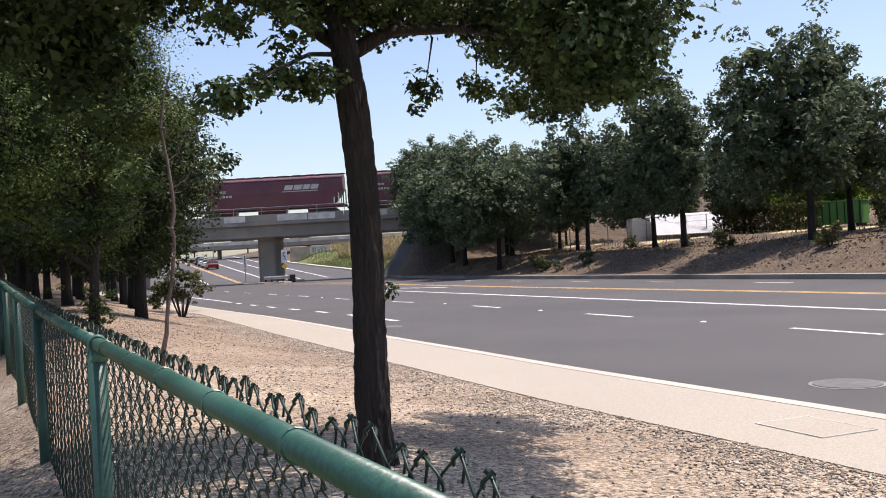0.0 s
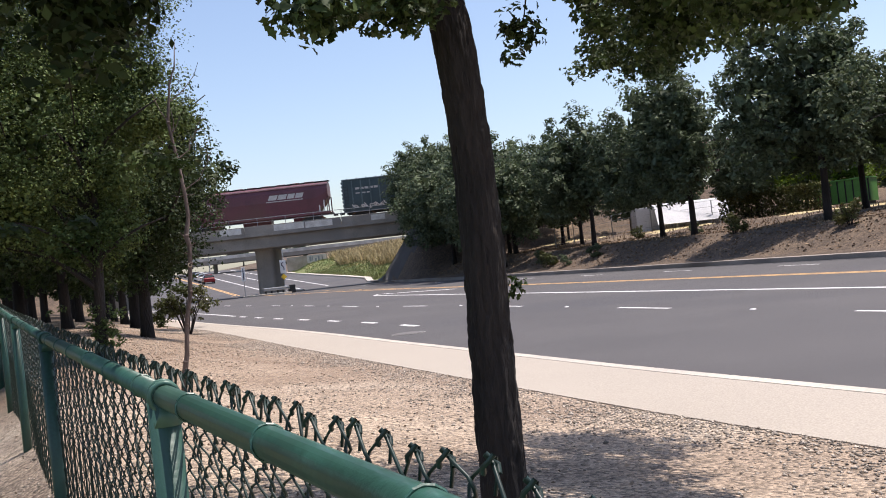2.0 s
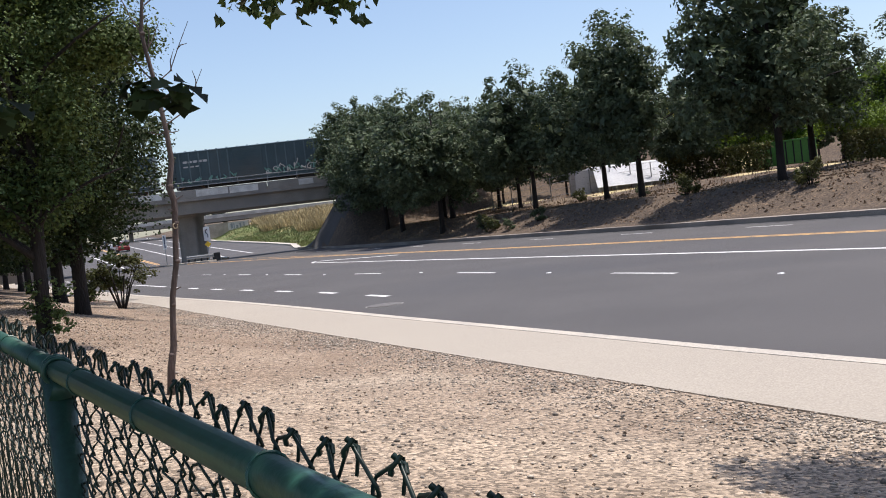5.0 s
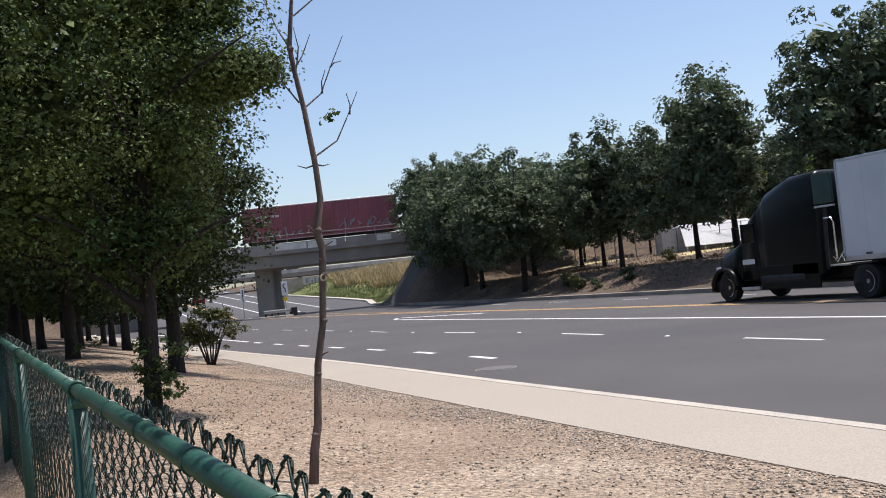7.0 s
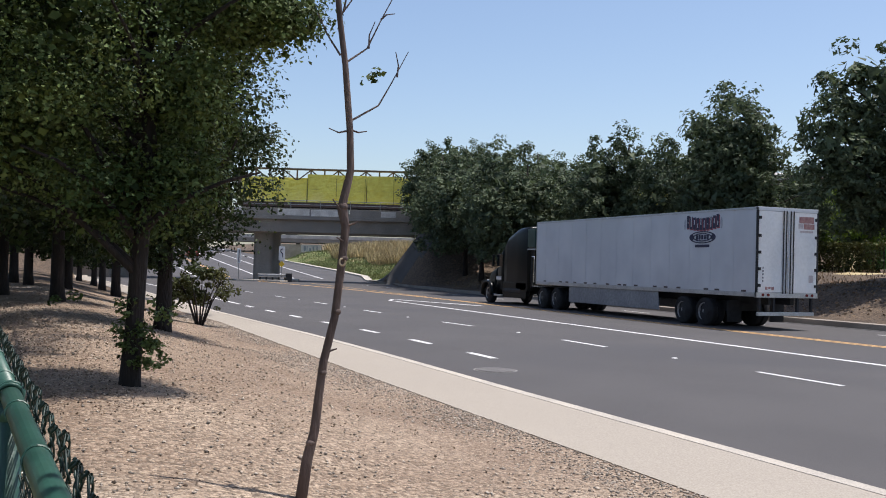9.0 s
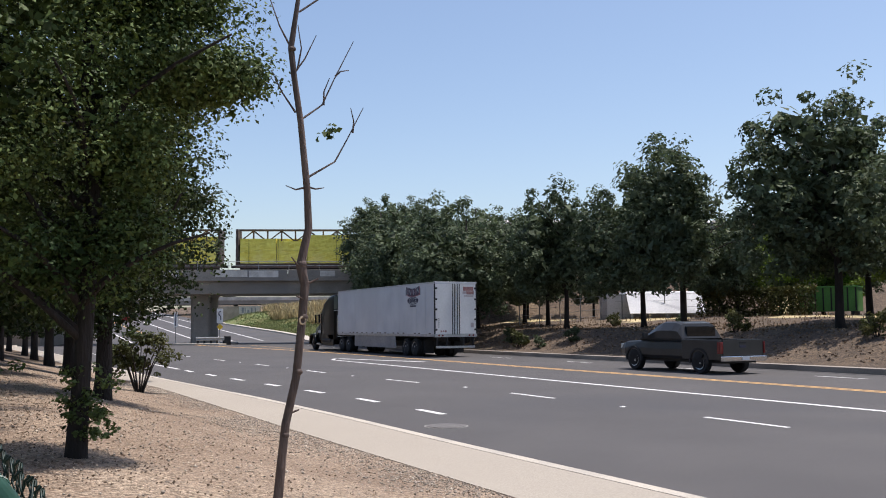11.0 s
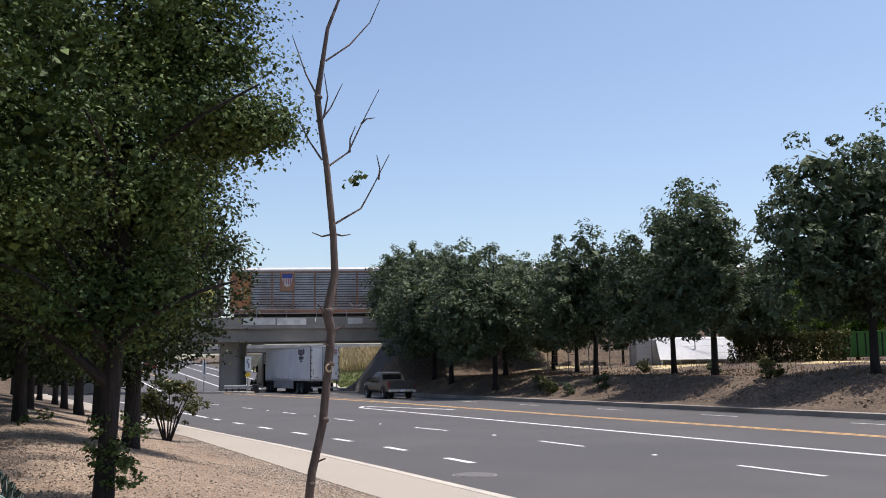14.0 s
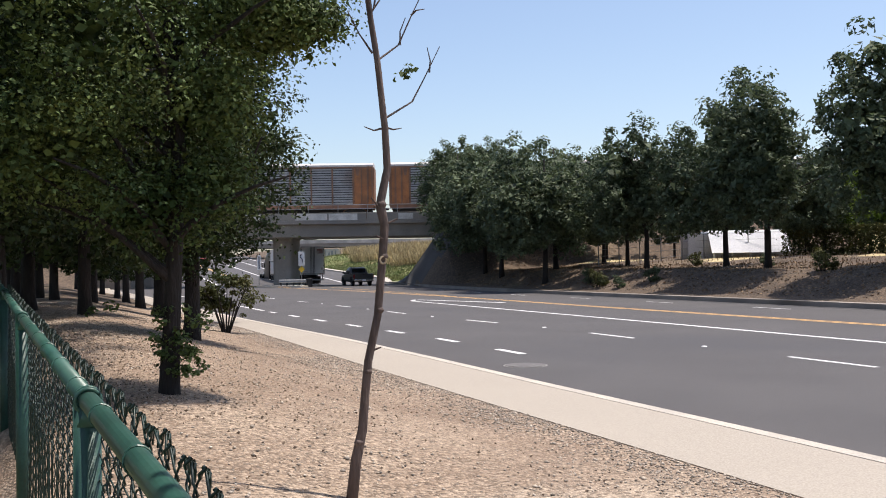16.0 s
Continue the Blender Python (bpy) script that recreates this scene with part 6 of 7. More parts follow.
def boxcar(L, mat_name, label, seed, colours):
    e = empty("boxcar", Matrix(), label, "rail car", "freight train")
    mt = M[mat_name]
    part("body", box(0.15, L - 0.15, -1.45, 1.45, 1.0, 4.25, 0.02), mt, e)
    part("roof", loft([[(x, y, z) for y, z in ((-1.5, 4.24), (-1.5, 4.32), (0, 4.52), (1.5, 4.32), (1.5, 4.24))] for x in (0.1, L - 0.1)]), M["roof_grey"] if mat_name == "red" else mt, e)
    for k in range(15):
        x = 0.6 + k * (L - 1.2) / 14
        part("roof_rib", box(x - 0.06, x + 0.06, -1.45, 1.45, 4.3, 4.56, 0, (0, 0, 1.2, -1.2)), M["roof_grey"] if mat_name == "red" else mt, e)
    dc, dw = L * 0.5, 1.5
    for s in (-1, 1):
        for k in range(17):
            x = 0.2 + k * (L - 0.4) / 16
            if abs(x - dc) > dw:
                part("side_post", box(x - 0.06, x + 0.06, s * 1.5 - 0.05, s * 1.5 + 0.05, 1.05, 4.2), M[mat_name + "_post"], e)
        d = part("door", box(dc - dw, dc + dw, s * 1.5 - 0.06, s * 1.5 + 0.06, 1.15, 4.1, 0.02), mt, e)
        for k in range(9):
            z = 1.35 + k * 0.31
            part("door_rib", box(dc - dw + 0.1, dc + dw - 0.1, s * 1.57 - 0.03, s * 1.57 + 0.03, z, z + 0.12, 0.01), mt, d)
        part("side_sill", box(0.1, L - 0.1, s * 1.47 - 0.06, s * 1.47 + 0.06, 0.82, 1.06, 0.01), mt, e)
    for x in (0.0, L - 0.16):
        for k in range(8):
            part("end_rib", box(x, x + 0.16, -1.4, 1.4, 1.1 + k * 0.4, 1.32 + k * 0.4, 0.04), mt, e)
    ladder(e, 0.5, -1.56, 0.9, 3.9, M["dark_metal"])
    ladder(e, L - 0.5, -1.56, 0.9, 4.1, M["dark_metal"])
    part("underframe", box(0.4, L - 0.4, -0.5, 0.5, 0.65, 0.95), M["dark_metal"], e)
    for k in range(5):
        part("lettering", box(1.5 + 0.5 * k, 1.9 + 0.5 * k, -1.475, -1.44, 3.2, 3.42), M["pale_paint"], e)
    for k in range(3):
        part("lettering", box(1.5 + 0.6 * k, 1.95 + 0.6 * k, -1.475, -1.44, 2.75, 2.88), M["pale_paint"], e)
    scrawl(e, seed, L * 0.6, L - 0.8, 1.15, 2.7, -1.56, colours)
    scrawl(e, seed + 5, 1.0, L * 0.42, 1.1, 2.2, -1.56, colours[:1])
    bogies(e, L)
    return e


def lumber_car(L):
    e = empty("lumber_car", Matrix(), "centre-beam flatcar loaded with yellow wrapped lumber bundles", "rail car", "freight train")
    D = M["beam_dark"]
    part("deck", box(0.1, L - 0.1, -1.45, 1.45, 0.85, 1.1, 0.02), D, e)
    for x in (0.1, L - 0.35):
        part("bulkhead", box(x, x + 0.25, -1.45, 1.45, 1.1, 4.55, 0.03), D, e, "dark end bulkhead")
    part("top_chord", box(0.2, L - 0.2, -0.22, 0.22, 4.48, 4.66, 0.02), D, e)
    n = 16
    for k in range(n + 1):
        x = 0.3 + k * (L - 0.6) / n
        part("beam_post", box(x - 0.07, x + 0.07, -0.12, 0.12, 1.1, 4.5), D, e)
        if k < n:
            x1 = 0.3 + (k + (1 if k % 2 else 0)) * (L - 0.6) / n
            x2 = 0.3 + (k + (0 if k % 2 else 1)) * (L - 0.6) / n
            part("beam_brace", tube([(x1, 0, 3.4), (x2, 0, 4.5)], 0.07, 6), D, e)
    rng = random.Random(int(L * 10))
    for sd in (-1, 1):
        x0 = 0.5
        k = 0
        while x0 < L - 1.6:
            w = min(rng.choice((2.4, 3.0, 3.6)), L - 0.5 - x0)
            top = rng.choice((3.35, 3.6, 3.72, 3.95))
            for row, (z0, z1) in enumerate(((1.12, 2.4), (2.41, top))):
                if sd > 0 and row == 0:
                    continue
                bm = bmesh.new()
                add_box(bm, x0 + 0.03, x0 + w - 0.03, min(sd * 0.2, sd * 1.38), max(sd * 0.2, sd * 1.38), z0, z1)
                bmesh.ops.subdivide_edges(bm, edges=bm.edges[:], cuts=7, use_grid_fill=True)
                for v in bm.verts:   # loose wrap with folds running from the corners
                    f = noise.noise(Vector((v.co.x * 2.2 + v.co.z * 1.1 + 7 * sd, v.co.z * 3.4 - v.co.x, k * 3.0 + row)))
                    v.co.y += sd * (0.06 * f + 0.05 * n2(v.co.x, v.co.z, 0.9, k + row * 3))
                    v.co.z += 0.05 * n2(v.co.x, v.co.y, 1.7, 5 + k)
                part("lumber_wrap", bm, M["yellow"], e, "loose yellow wrapping over stacked lumber")
            x0 += w
            k += 1
    for k in range(8):
        x = 1.4 + k * (L - 2.8) / 7
        part("tie_strap", box(x - 0.02, x + 0.02, -1.5, -1.46, 1.05, 3.6), M["strap"], e)
    part("side_sill", box(0.1, L - 0.1, -1.47, -1.3, 0.65, 0.9), D, e)
    part("underframe", box(0.4, L - 0.4, -0.5, 0.5, 0.55, 0.86), M["dark_metal"], e)
    bogies(e, L)
    return e


def autorack(L):
    e = empty("autorack", Matrix(), "tall autorack car with slatted grey panels and rusty orange frame", "rail car", "freight train")
    O, G = M["rack_frame"], M["greyrack"]
    part("body", box(0.5, L - 0.5, -1.36, 1.36, 1.0, 5.1), M["dark_metal"], e)
    part("roof", loft([[(x, y, z) for y, z in ((-1.52, 5.05), (-1.52, 5.3), (-0.9, 5.55), (0.9, 5.55), (1.52, 5.3), (1.52, 5.05))] for x in (0.2, L - 0.2)]), M["roof_grey"], e, "pale galvanised roof")
    nb = 11
    for s in (-1, 1):
        y = s * 1.46
        for k in range(nb):
            x0, x1 = 2.2 + k * (L - 4.4) / nb, 2.2 + (k + 1) * (L - 4.4) / nb
            if k < nb:
                part("frame_post", box(x0 - 0.07, x0 + 0.07, y - 0.08, y + 0.08, 0.95, 5.1, 0.01), O, e)
            for q in range(15):
                z = 1.36 + q * 0.244
                part("slat", box(x0 + 0.09, x1 - 0.09, y - 0.03, y + 0.03, z, z + 0.165, 0, (0, 0, 0.03 if s < 0 else 0, 0 if s < 0 else -0.03)), G, e)
        part("frame_post", box(L - 2.29, L - 2.11, y - 0.08, y + 0.08, 0.95, 5.1, 0.01), O, e)
        part("side_sill", box(0.2, L - 0.2, y - 0.09, y + 0.09, 0.85, 1.3, 0.02), O, e)
        part("top_rail", box(0.2, L - 0.2, y - 0.07, y + 0.07, 4.98, 5.12, 0.01), O, e)
        for xa, xb in ((0.2, 2.1), (L - 2.1, L - 0.2)):
            near = xa < 1
            part("end_panel", box(xa, xb, y - 0.03, y + 0.03, 1.3, 5.0, 0.01), M["rack_orange"], e)
            for f in ((0.05, 0.3, 0.62) if near else (0.95, 0.7, 0.38)):
                xx = xa + (xb - xa) * f
                part("end_post", box(xx - 0.07, xx + 0.07, y - 0.1, y + 0.1, 1.3, 5.0, 0.02), O, e)
            xm = xa + (xb - xa) * (0.82 if near else 0.18)
            part("end_gusset", loft([[(xm + a, yy, z) for a, z in ((-0.22, 4.95), (0.22, 4.95), (0.1, 4.2), (-0.1, 4.2))] for yy in (y - 0.06, y + 0.06)]), O, e)
    for x in (0.1, L - 0.3):
        part("end_door", box(x, x + 0.2, -1.45, 1.45, 1.1, 5.05, 0.03), O, e)
    ladder(e, 0.45, -1.58, 0.9, 5.2, O)
    ladder(e, L - 0.45, -1.58, 0.9, 5.2, O)
    x = 2.2 + 2.42 * 1.5
    part("shield_plate", box(x - 0.75, x + 0.75, -1.6, -1.53, 3.1, 5.0, 0.02), O, e)
    part("shield", loft([[(x + a, yy, z) for a, z in ((-0.5, 4.85), (0.5, 4.85), (0.52, 4.4), (0.35, 3.7), (0, 3.5), (-0.35, 3.7), (-0.52, 4.4))] for yy in (-1.63, -1.6)]), M["pale_paint"], e, "plain shield emblem")
    part("shield_band", box(x - 0.5, x + 0.5, -1.645, -1.625, 4.4, 4.85), M["logo_blue"], e)
    for k in range(4):
        part("shield_stripe", box(x - 0.38 + k * 0.22, x - 0.29 + k * 0.22, -1.64, -1.625, 3.75, 4.35), M["logo_red"], e)
    scrawl(e, 33, L * 0.42, L * 0.5, 1.4, 2.0, -1.52, ["pale_paint"])
    part("underframe", box(0.4, L - 0.4, -0.6, 0.6, 0.55, 0.9), M["dark_metal"], e)
    bogies(e, L)
    return e


def build_train():
    teal = "dark teal ribbed boxcar with graffiti along its side"
    h = hopper_car(16.2)
    TRAIN.append((h, -10.1))
    for a in (-27.1, -44.1):
        TRAIN.append((copy_thing(h, Matrix()), a))
    TRAIN.append((boxcar(15.8, "teal", teal, 4, ["pale_paint", "spray_grey"]), 7.3))
    TRAIN.append((boxcar(15.9, "teal", "dark teal boxcar with pale green and white graffiti", 9, ["spray_green", "pale_paint"]), 24.6))
    TRAIN.append((boxcar(15.9, "red", "faded red ribbed boxcar with a corrugated sliding door", 15, ["spray_grey"]), 42.0))
    lc = lumber_car(23.0)
    TRAIN.append((lc, 59.1))
    TRAIN.append((copy_thing(lc, Matrix()), 83.4))
    ar = autorack(27.7)
    TRAIN.append((ar, 107.2))
    for a in (136.2, 165.2):
        TRAIN.append((copy_thing(ar, Matrix()), a))


# ---- small fixtures and the far side ----
def build_fixtures():
    for x, y in ((-4.2, -20.6), (-5.0, -6.43)):
        e = empty("manhole_cover", pose(x, y, 0.0), "round cast-iron manhole cover set in pale concrete", "manhole cover")
        part("collar", disc((0, 0, 0.0), "z", 0.4, 0.01, 32), M["iron_rim"], e)
        part("lid", disc((0, 0, 0.004), "z", 0.36, 0.02, 32, 0.004), M["iron"], e)
    e = empty("utility_cover", pose(-6.64, -22.8, 0.141), "flat concrete utility cover with a pale rim", "utility cover")
    part("lid", box(-0.25, 0.25, -0.36, 0.36, -0.02, 0.004, 0.003), M["concrete"], e)
    for b in ((-0.265, -0.25, -0.375, 0.375), (0.25, 0.265, -0.375, 0.375), (-0.25, 0.25, 0.36, 0.375), (-0.25, 0.25, -0.375, -0.36)):
        part("rim", box(*b, -0.02, 0.006, 0.002), M["bridge_pale"], e)
    # raised reflective markers between the dashes
    for k in range(-5, 4):
        y = 7.45 * k + 2.6
        e = empty("lane_marker", pose(lerp(y, D_LINE), y, 0.0), "small white raised lane marker", "road stud", "lane markers")
        part("stud", box(-0.05, 0.05, -0.05, 0.05, 0, 0.018, 0, (0.015, -0.015, 0.02, -0.02)), M["white_paint"], e)


def build_pier_furniture():
    isl = loft([[bp(s, w, z) for s, w in ((-21.4, -1.5), (-17.0, -2.8), (-15.8, 1), (-16.6, 8.5), (-21.0, 9), (-21.4, 3))] for z in (-0.02, 0.15)])
    tagged(part("median", isl, M["kerb"]), "raised concrete median round the bridge pier", "median", kind="structure")
    e = empty("keep_right_sign", pose(*bp(-17.1, -1.5, 0.15)), "white arrow sign above a small yellow marker", "road sign")
    part("post", tube([(0, 0, 0), (0, 0, 3.3)], 0.04, 8), M["steel"], e)
    part("panel", box(-0.3, 0.3, -0.06, -0.035, 1.9, 3.25, 0.01), M["sign_white"], e)
    bm = bmesh.new()
    add_tube(bm, [(0.08, -0.07, 2.2), (0.08, -0.07, 2.5), (-0.12, -0.07, 2.75), (-0.1, -0.07, 2.95), (0.08, -0.07, 3.0)], 0.05, 6)
    part("arrow", bm, M["logo_dark"], e)
    bm = box(-0.22, 0.22, -0.07, -0.045, -0.22, 0.22, 0.005)
    bmesh.ops.rotate(bm, verts=bm.verts, cent=(0, 0, 0), matrix=Matrix.Rotation(radians(45), 3, "Y"))
    bmesh.ops.translate(bm, verts=bm.verts, vec=(0, 0, 1.55))
    part("marker", bm, M["sign_yellow"], e, "yellow diamond marker")
    e = empty("pier_sign", pose(*bp(-21.4, -0.3, 0)), "narrow striped marker sign beside the pier", "road sign")
    part("post", tube([(0, 0, 0), (0, 0, 3.1)], 0.035, 8), M["steel"], e)
    part("panel", box(-0.18, 0.18, -0.05, -0.03, 1.7, 3.1, 0.01), M["sign_white"], e)
    part("bar", box(-0.05, 0.05, -0.056, -0.05, 1.8, 3.0), M["logo_dark"], e)
    e = empty("guard_rail", Matrix(), "short steel guard rail before the bridge pier", "guard rail")
    for k in range(5):
        x, y, _ = bp(-19.2 + 0.6 * k, -0.9, 0)
        part("post", box(x - 0.08, x + 0.08, y - 0.08, y + 0.08, 0, 0.75, 0.01), M["dark_metal"], e)
    x, y, _ = bp(-16.45, -0.95, 0)
    part("end_terminal", box(x - 0.28, x + 0.28, y - 0.25, y + 0.25, 0, 0.82, 0.05), M["dark_metal"], e, "dark end block")
    part("beam", loft([[(x, y - 0.1, 0.42), (x, y - 0.16, 0.5), (x, y - 0.1, 0.58), (x, y - 0.16, 0.66), (x, y - 0.1, 0.74), (x, y - 0.08, 0.74), (x, y - 0.08, 0.42)] for x, y in (bp(s, -0.9, 0)[:2] for s in (-19.4, -18.1, -16.7))]), M["steel"], e)


def hedge(name, x0, y0, x1, y1, h, depth, seed, material, label):
    """A clipped leafy hedge between two places."""
    e = empty(name, Matrix(), label, "hedge", "hedges")
    L = math.hypot(x1 - x0, y1 - y0)
    rng = np.random.default_rng(seed)
    n = int(L * h * 750)
    t = rng.random(n)
    side = rng.normal(size=n) * depth * 0.28
    z = np.where(rng.random(n) < 0.35, h + rng.normal(size=n) * 0.08, rng.random(n) * h)
    dx, dy = (x1 - x0) / L, (y1 - y0) / L
    cx, cy = x0 + (x1 - x0) * t, y0 + (y1 - y0) * t
    front = np.where(np.abs(side) < depth * 0.2, np.sign(side) * depth * 0.45, side)
    px, py = cx - dy * front, cy + dx * front
    gz = np.array([ground_z(a, b) for a, b in zip(px[::40], py[::40])]).mean()
    pts = np.stack([px, py, gz + z], 1) + rng.normal(size=(n, 3)) * 0.06
    part_mesh("foliage", fast_mesh("foliage", *leaf_verts(rng, pts, 0.16, 0.0, SPRIG)), material, e)
    bm = bmesh.new()
    for k in range(int(L / 0.8)):
        f = (k + 0.5) / int(L / 0.8)
        x, y = x0 + (x1 - x0) * f, y0 + (y1 - y0) * f
        add_tube(bm, [(x, y, gz - 0.1), (x + 0.05, y, gz + h * 0.5), (x - 0.1, y + 0.1, gz + h * 0.9)], [0.05, 0.035, 0.01], 6)
    part("stems", bm, M["bark"], e)


SHRUB = {}


def shrub(x, y, s, turn, kind, label):
    if kind not in SHRUB:
        rng = np.random.default_rng(3 + len(kind))
        me = crown_mesh("foliage", 60 + len(kind), [(0, 0, 0.55, 0.6, 0.6, 0.5, 1), (0.3, 0.1, 0.9, 0.35, 0.35, 0.4, 0.4), (-0.35, 0.1, 0.6, 0.3, 0.3, 0.3, 0.3), (0.1, -0.4, 0.3, 0.4, 0.3, 0.2, 0.5)], 70, 16, 0.1, 0.17, -0.5, 0.1, ((0, 0), (0.4, 0.14), (1, 0), (0.4, -0.14)))
        me.materials.append(M[kind])
        bm = bmesh.new()
        for k in range(7):
            a = k * 0.9
            add_tube(bm, [(0.03 * math.cos(a), 0.03 * math.sin(a), -0.1), (0.2 * math.cos(a), 0.2 * math.sin(a), 0.4), (0.4 * math.cos(a), 0.4 * math.sin(a), 0.95)], [0.02, 0.014, 0.006], 5)
        st = bpy.data.meshes.new("stems")
        bm.to_mesh(st)
        bm.free()
        st.materials.append(M["bark"])
        SHRUB[kind] = (me, st)
    e = empty("shrub", pose(x, y, ground_z(x, y) - 0.03, 0, 0, turn), label, "shrub", "shrubs on the bank")
    e.scale = (s, s, s)
    for nm, me in (("foliage", SHRUB[kind][0]), ("stems", SHRUB[kind][1])):
        o = new(nm, me)
        o.parent = e


def build_far_side():
    hedge("hedge", 32.2, 29.6, 34.6, 22.2, 1.75, 1.5, 71, M["hedge"], "clipped olive hedge with brownish new growth")
    hedge("hedge", 35.7, 16.7, 43, 12.6, 1.6, 1.5, 72, M["hedge"], "low olive hedge along the top of the bank")
    hedge("hedge", 26.3, 8.9, 33.5, 3.2, 1.3, 1.3, 74, M["hedge"], "low olive hedge along the top of the bank")
    hedge("hedge", 36, 7.5, 45, -6, 1.6, 1.5, 73, M["hedge"], "low olive hedge along the top of the bank")
    # white canopy-like shed wall
    e = empty("white_shed", pose(32.3, 34.8, ground_z(32.3, 34.8) - 0.1, 0, 0, -25), "low white shed with a sloping front behind the trees", "shed")
    part("wall", box(-3.6, 3.6, 0, 3, 0, 1.9, 0.03), M["wall_white"], e)
    part("cover", loft([[(x, -1.5, 0.42), (x, -0.1, 1.98), (x, 1.5, 2.1), (x, 3.2, 1.98), (x, 3.2, 1.9), (x, -0.1, 1.9), (x, -1.45, 0.4)] for x in (-2.2, 3.4)]), M["wall_white"], e, "sloping white cover")
    for k in range(5):
        part("post", box(-2.1 + 1.3 * k, -2.02 + 1.3 * k, -1.44, -1.38, -0.1, 0.42), M["wall_white"], e)
    e = empty("green_container", pose(36.55, 22.7, ground_z(36.55, 22.7) + 0.08, 0, 0, -58), "bright green steel waste container with dark ribs", "container")
    part("box", box(-1.8, 1.8, 0, 2.2, 0.2, 1.75, 0.03), M["green_bin"], e)
    for k in range(8):
        part("rib", box(-1.75 + 0.49 * k, -1.67 + 0.49 * k, -0.06, 0.0, 0.25, 1.72), M["dark_metal"], e)
    part("rim", box(-1.85, 1.85, -0.08, 2.25, 1.72, 1.82, 0.02), M["green_bin"], e)
    for k in (-1.5, 1.5):
        part("skid", box(k - 0.1, k + 0.1, 0.0, 2.2, -0.1, 0.2), M["dark_metal"], e)
    e = empty("grey_building", pose(56.5, 20.5, ground_z(56.5, 20.5) - 0.2, 0, 0, -35), "plain grey stucco building behind hedges", "building")
    part("wall", box(-9, 9, 0, 8, 0, 4.2, 0.05), M["wall_grey"], e)
    part("roof", box(-9.4, 9.4, -0.4, 8.4, 4.2, 4.5, 0.05), M["roof_grey"], e)
    for k in range(4):
        w = part("window", box(-7 + 4 * k, -5 + 4 * k, -0.05, 0.02, 1.2, 2.8, 0.02), M["glass_dark"], e)
        part("sill", box(-7.1 + 4 * k, -4.9 + 4 * k, -0.12, -0.02, 1.08, 1.2, 0.01), M["wall_white"], w)
    rng = random.Random(8)
    spots = [(16.8, 28.3, 1.0), (17.8, 24.1, 0.8), (19.7, 12.9, 1.0), (19.1, 4.5, 1.0), (23.0, 20.8, 0.7), (21.1, 0.7, 1.0), (23.8, 28.3, 0.8), (16.8, 26.0, 0.7), (27.2, 4.0, 0.9), (24.8, -8.2, 1.0), (17.4, 30.1, 0.9)]
    for k, (x, y, s) in enumerate(spots):
        kind = ("hedge", "leaf_b", "hedge")[k % 3]
        shrub(x, y, s, rng.uniform(0, 360), kind, {"hedge": "brownish-green shrub on the dry bank", "leaf_b": "dark dusty shrub on the dry bank", "leaf_c": "pale green shrub on the dry bank"}[kind])
    # mesh fence posts behind the bank
    e = empty("wire_fence", Matrix(), "thin wire fence with slim posts behind the bank", "fence")
    pts = [(24 + 1.2 * k, 40.5 - 0.95 * k) for k in range(10)]
    for x, y in pts:
        part("post", tube([(x, y, ground_z(x, y) - 0.1), (x, y, ground_z(x, y) + 1.8)], 0.04, 6), M["steel"], e)
    for hh in (0.3, 0.8, 1.3, 1.75):
        part("wire", tube([(x, y, ground_z(x, y) + hh) for x, y in pts], 0.012, 4), M["steel"], e)


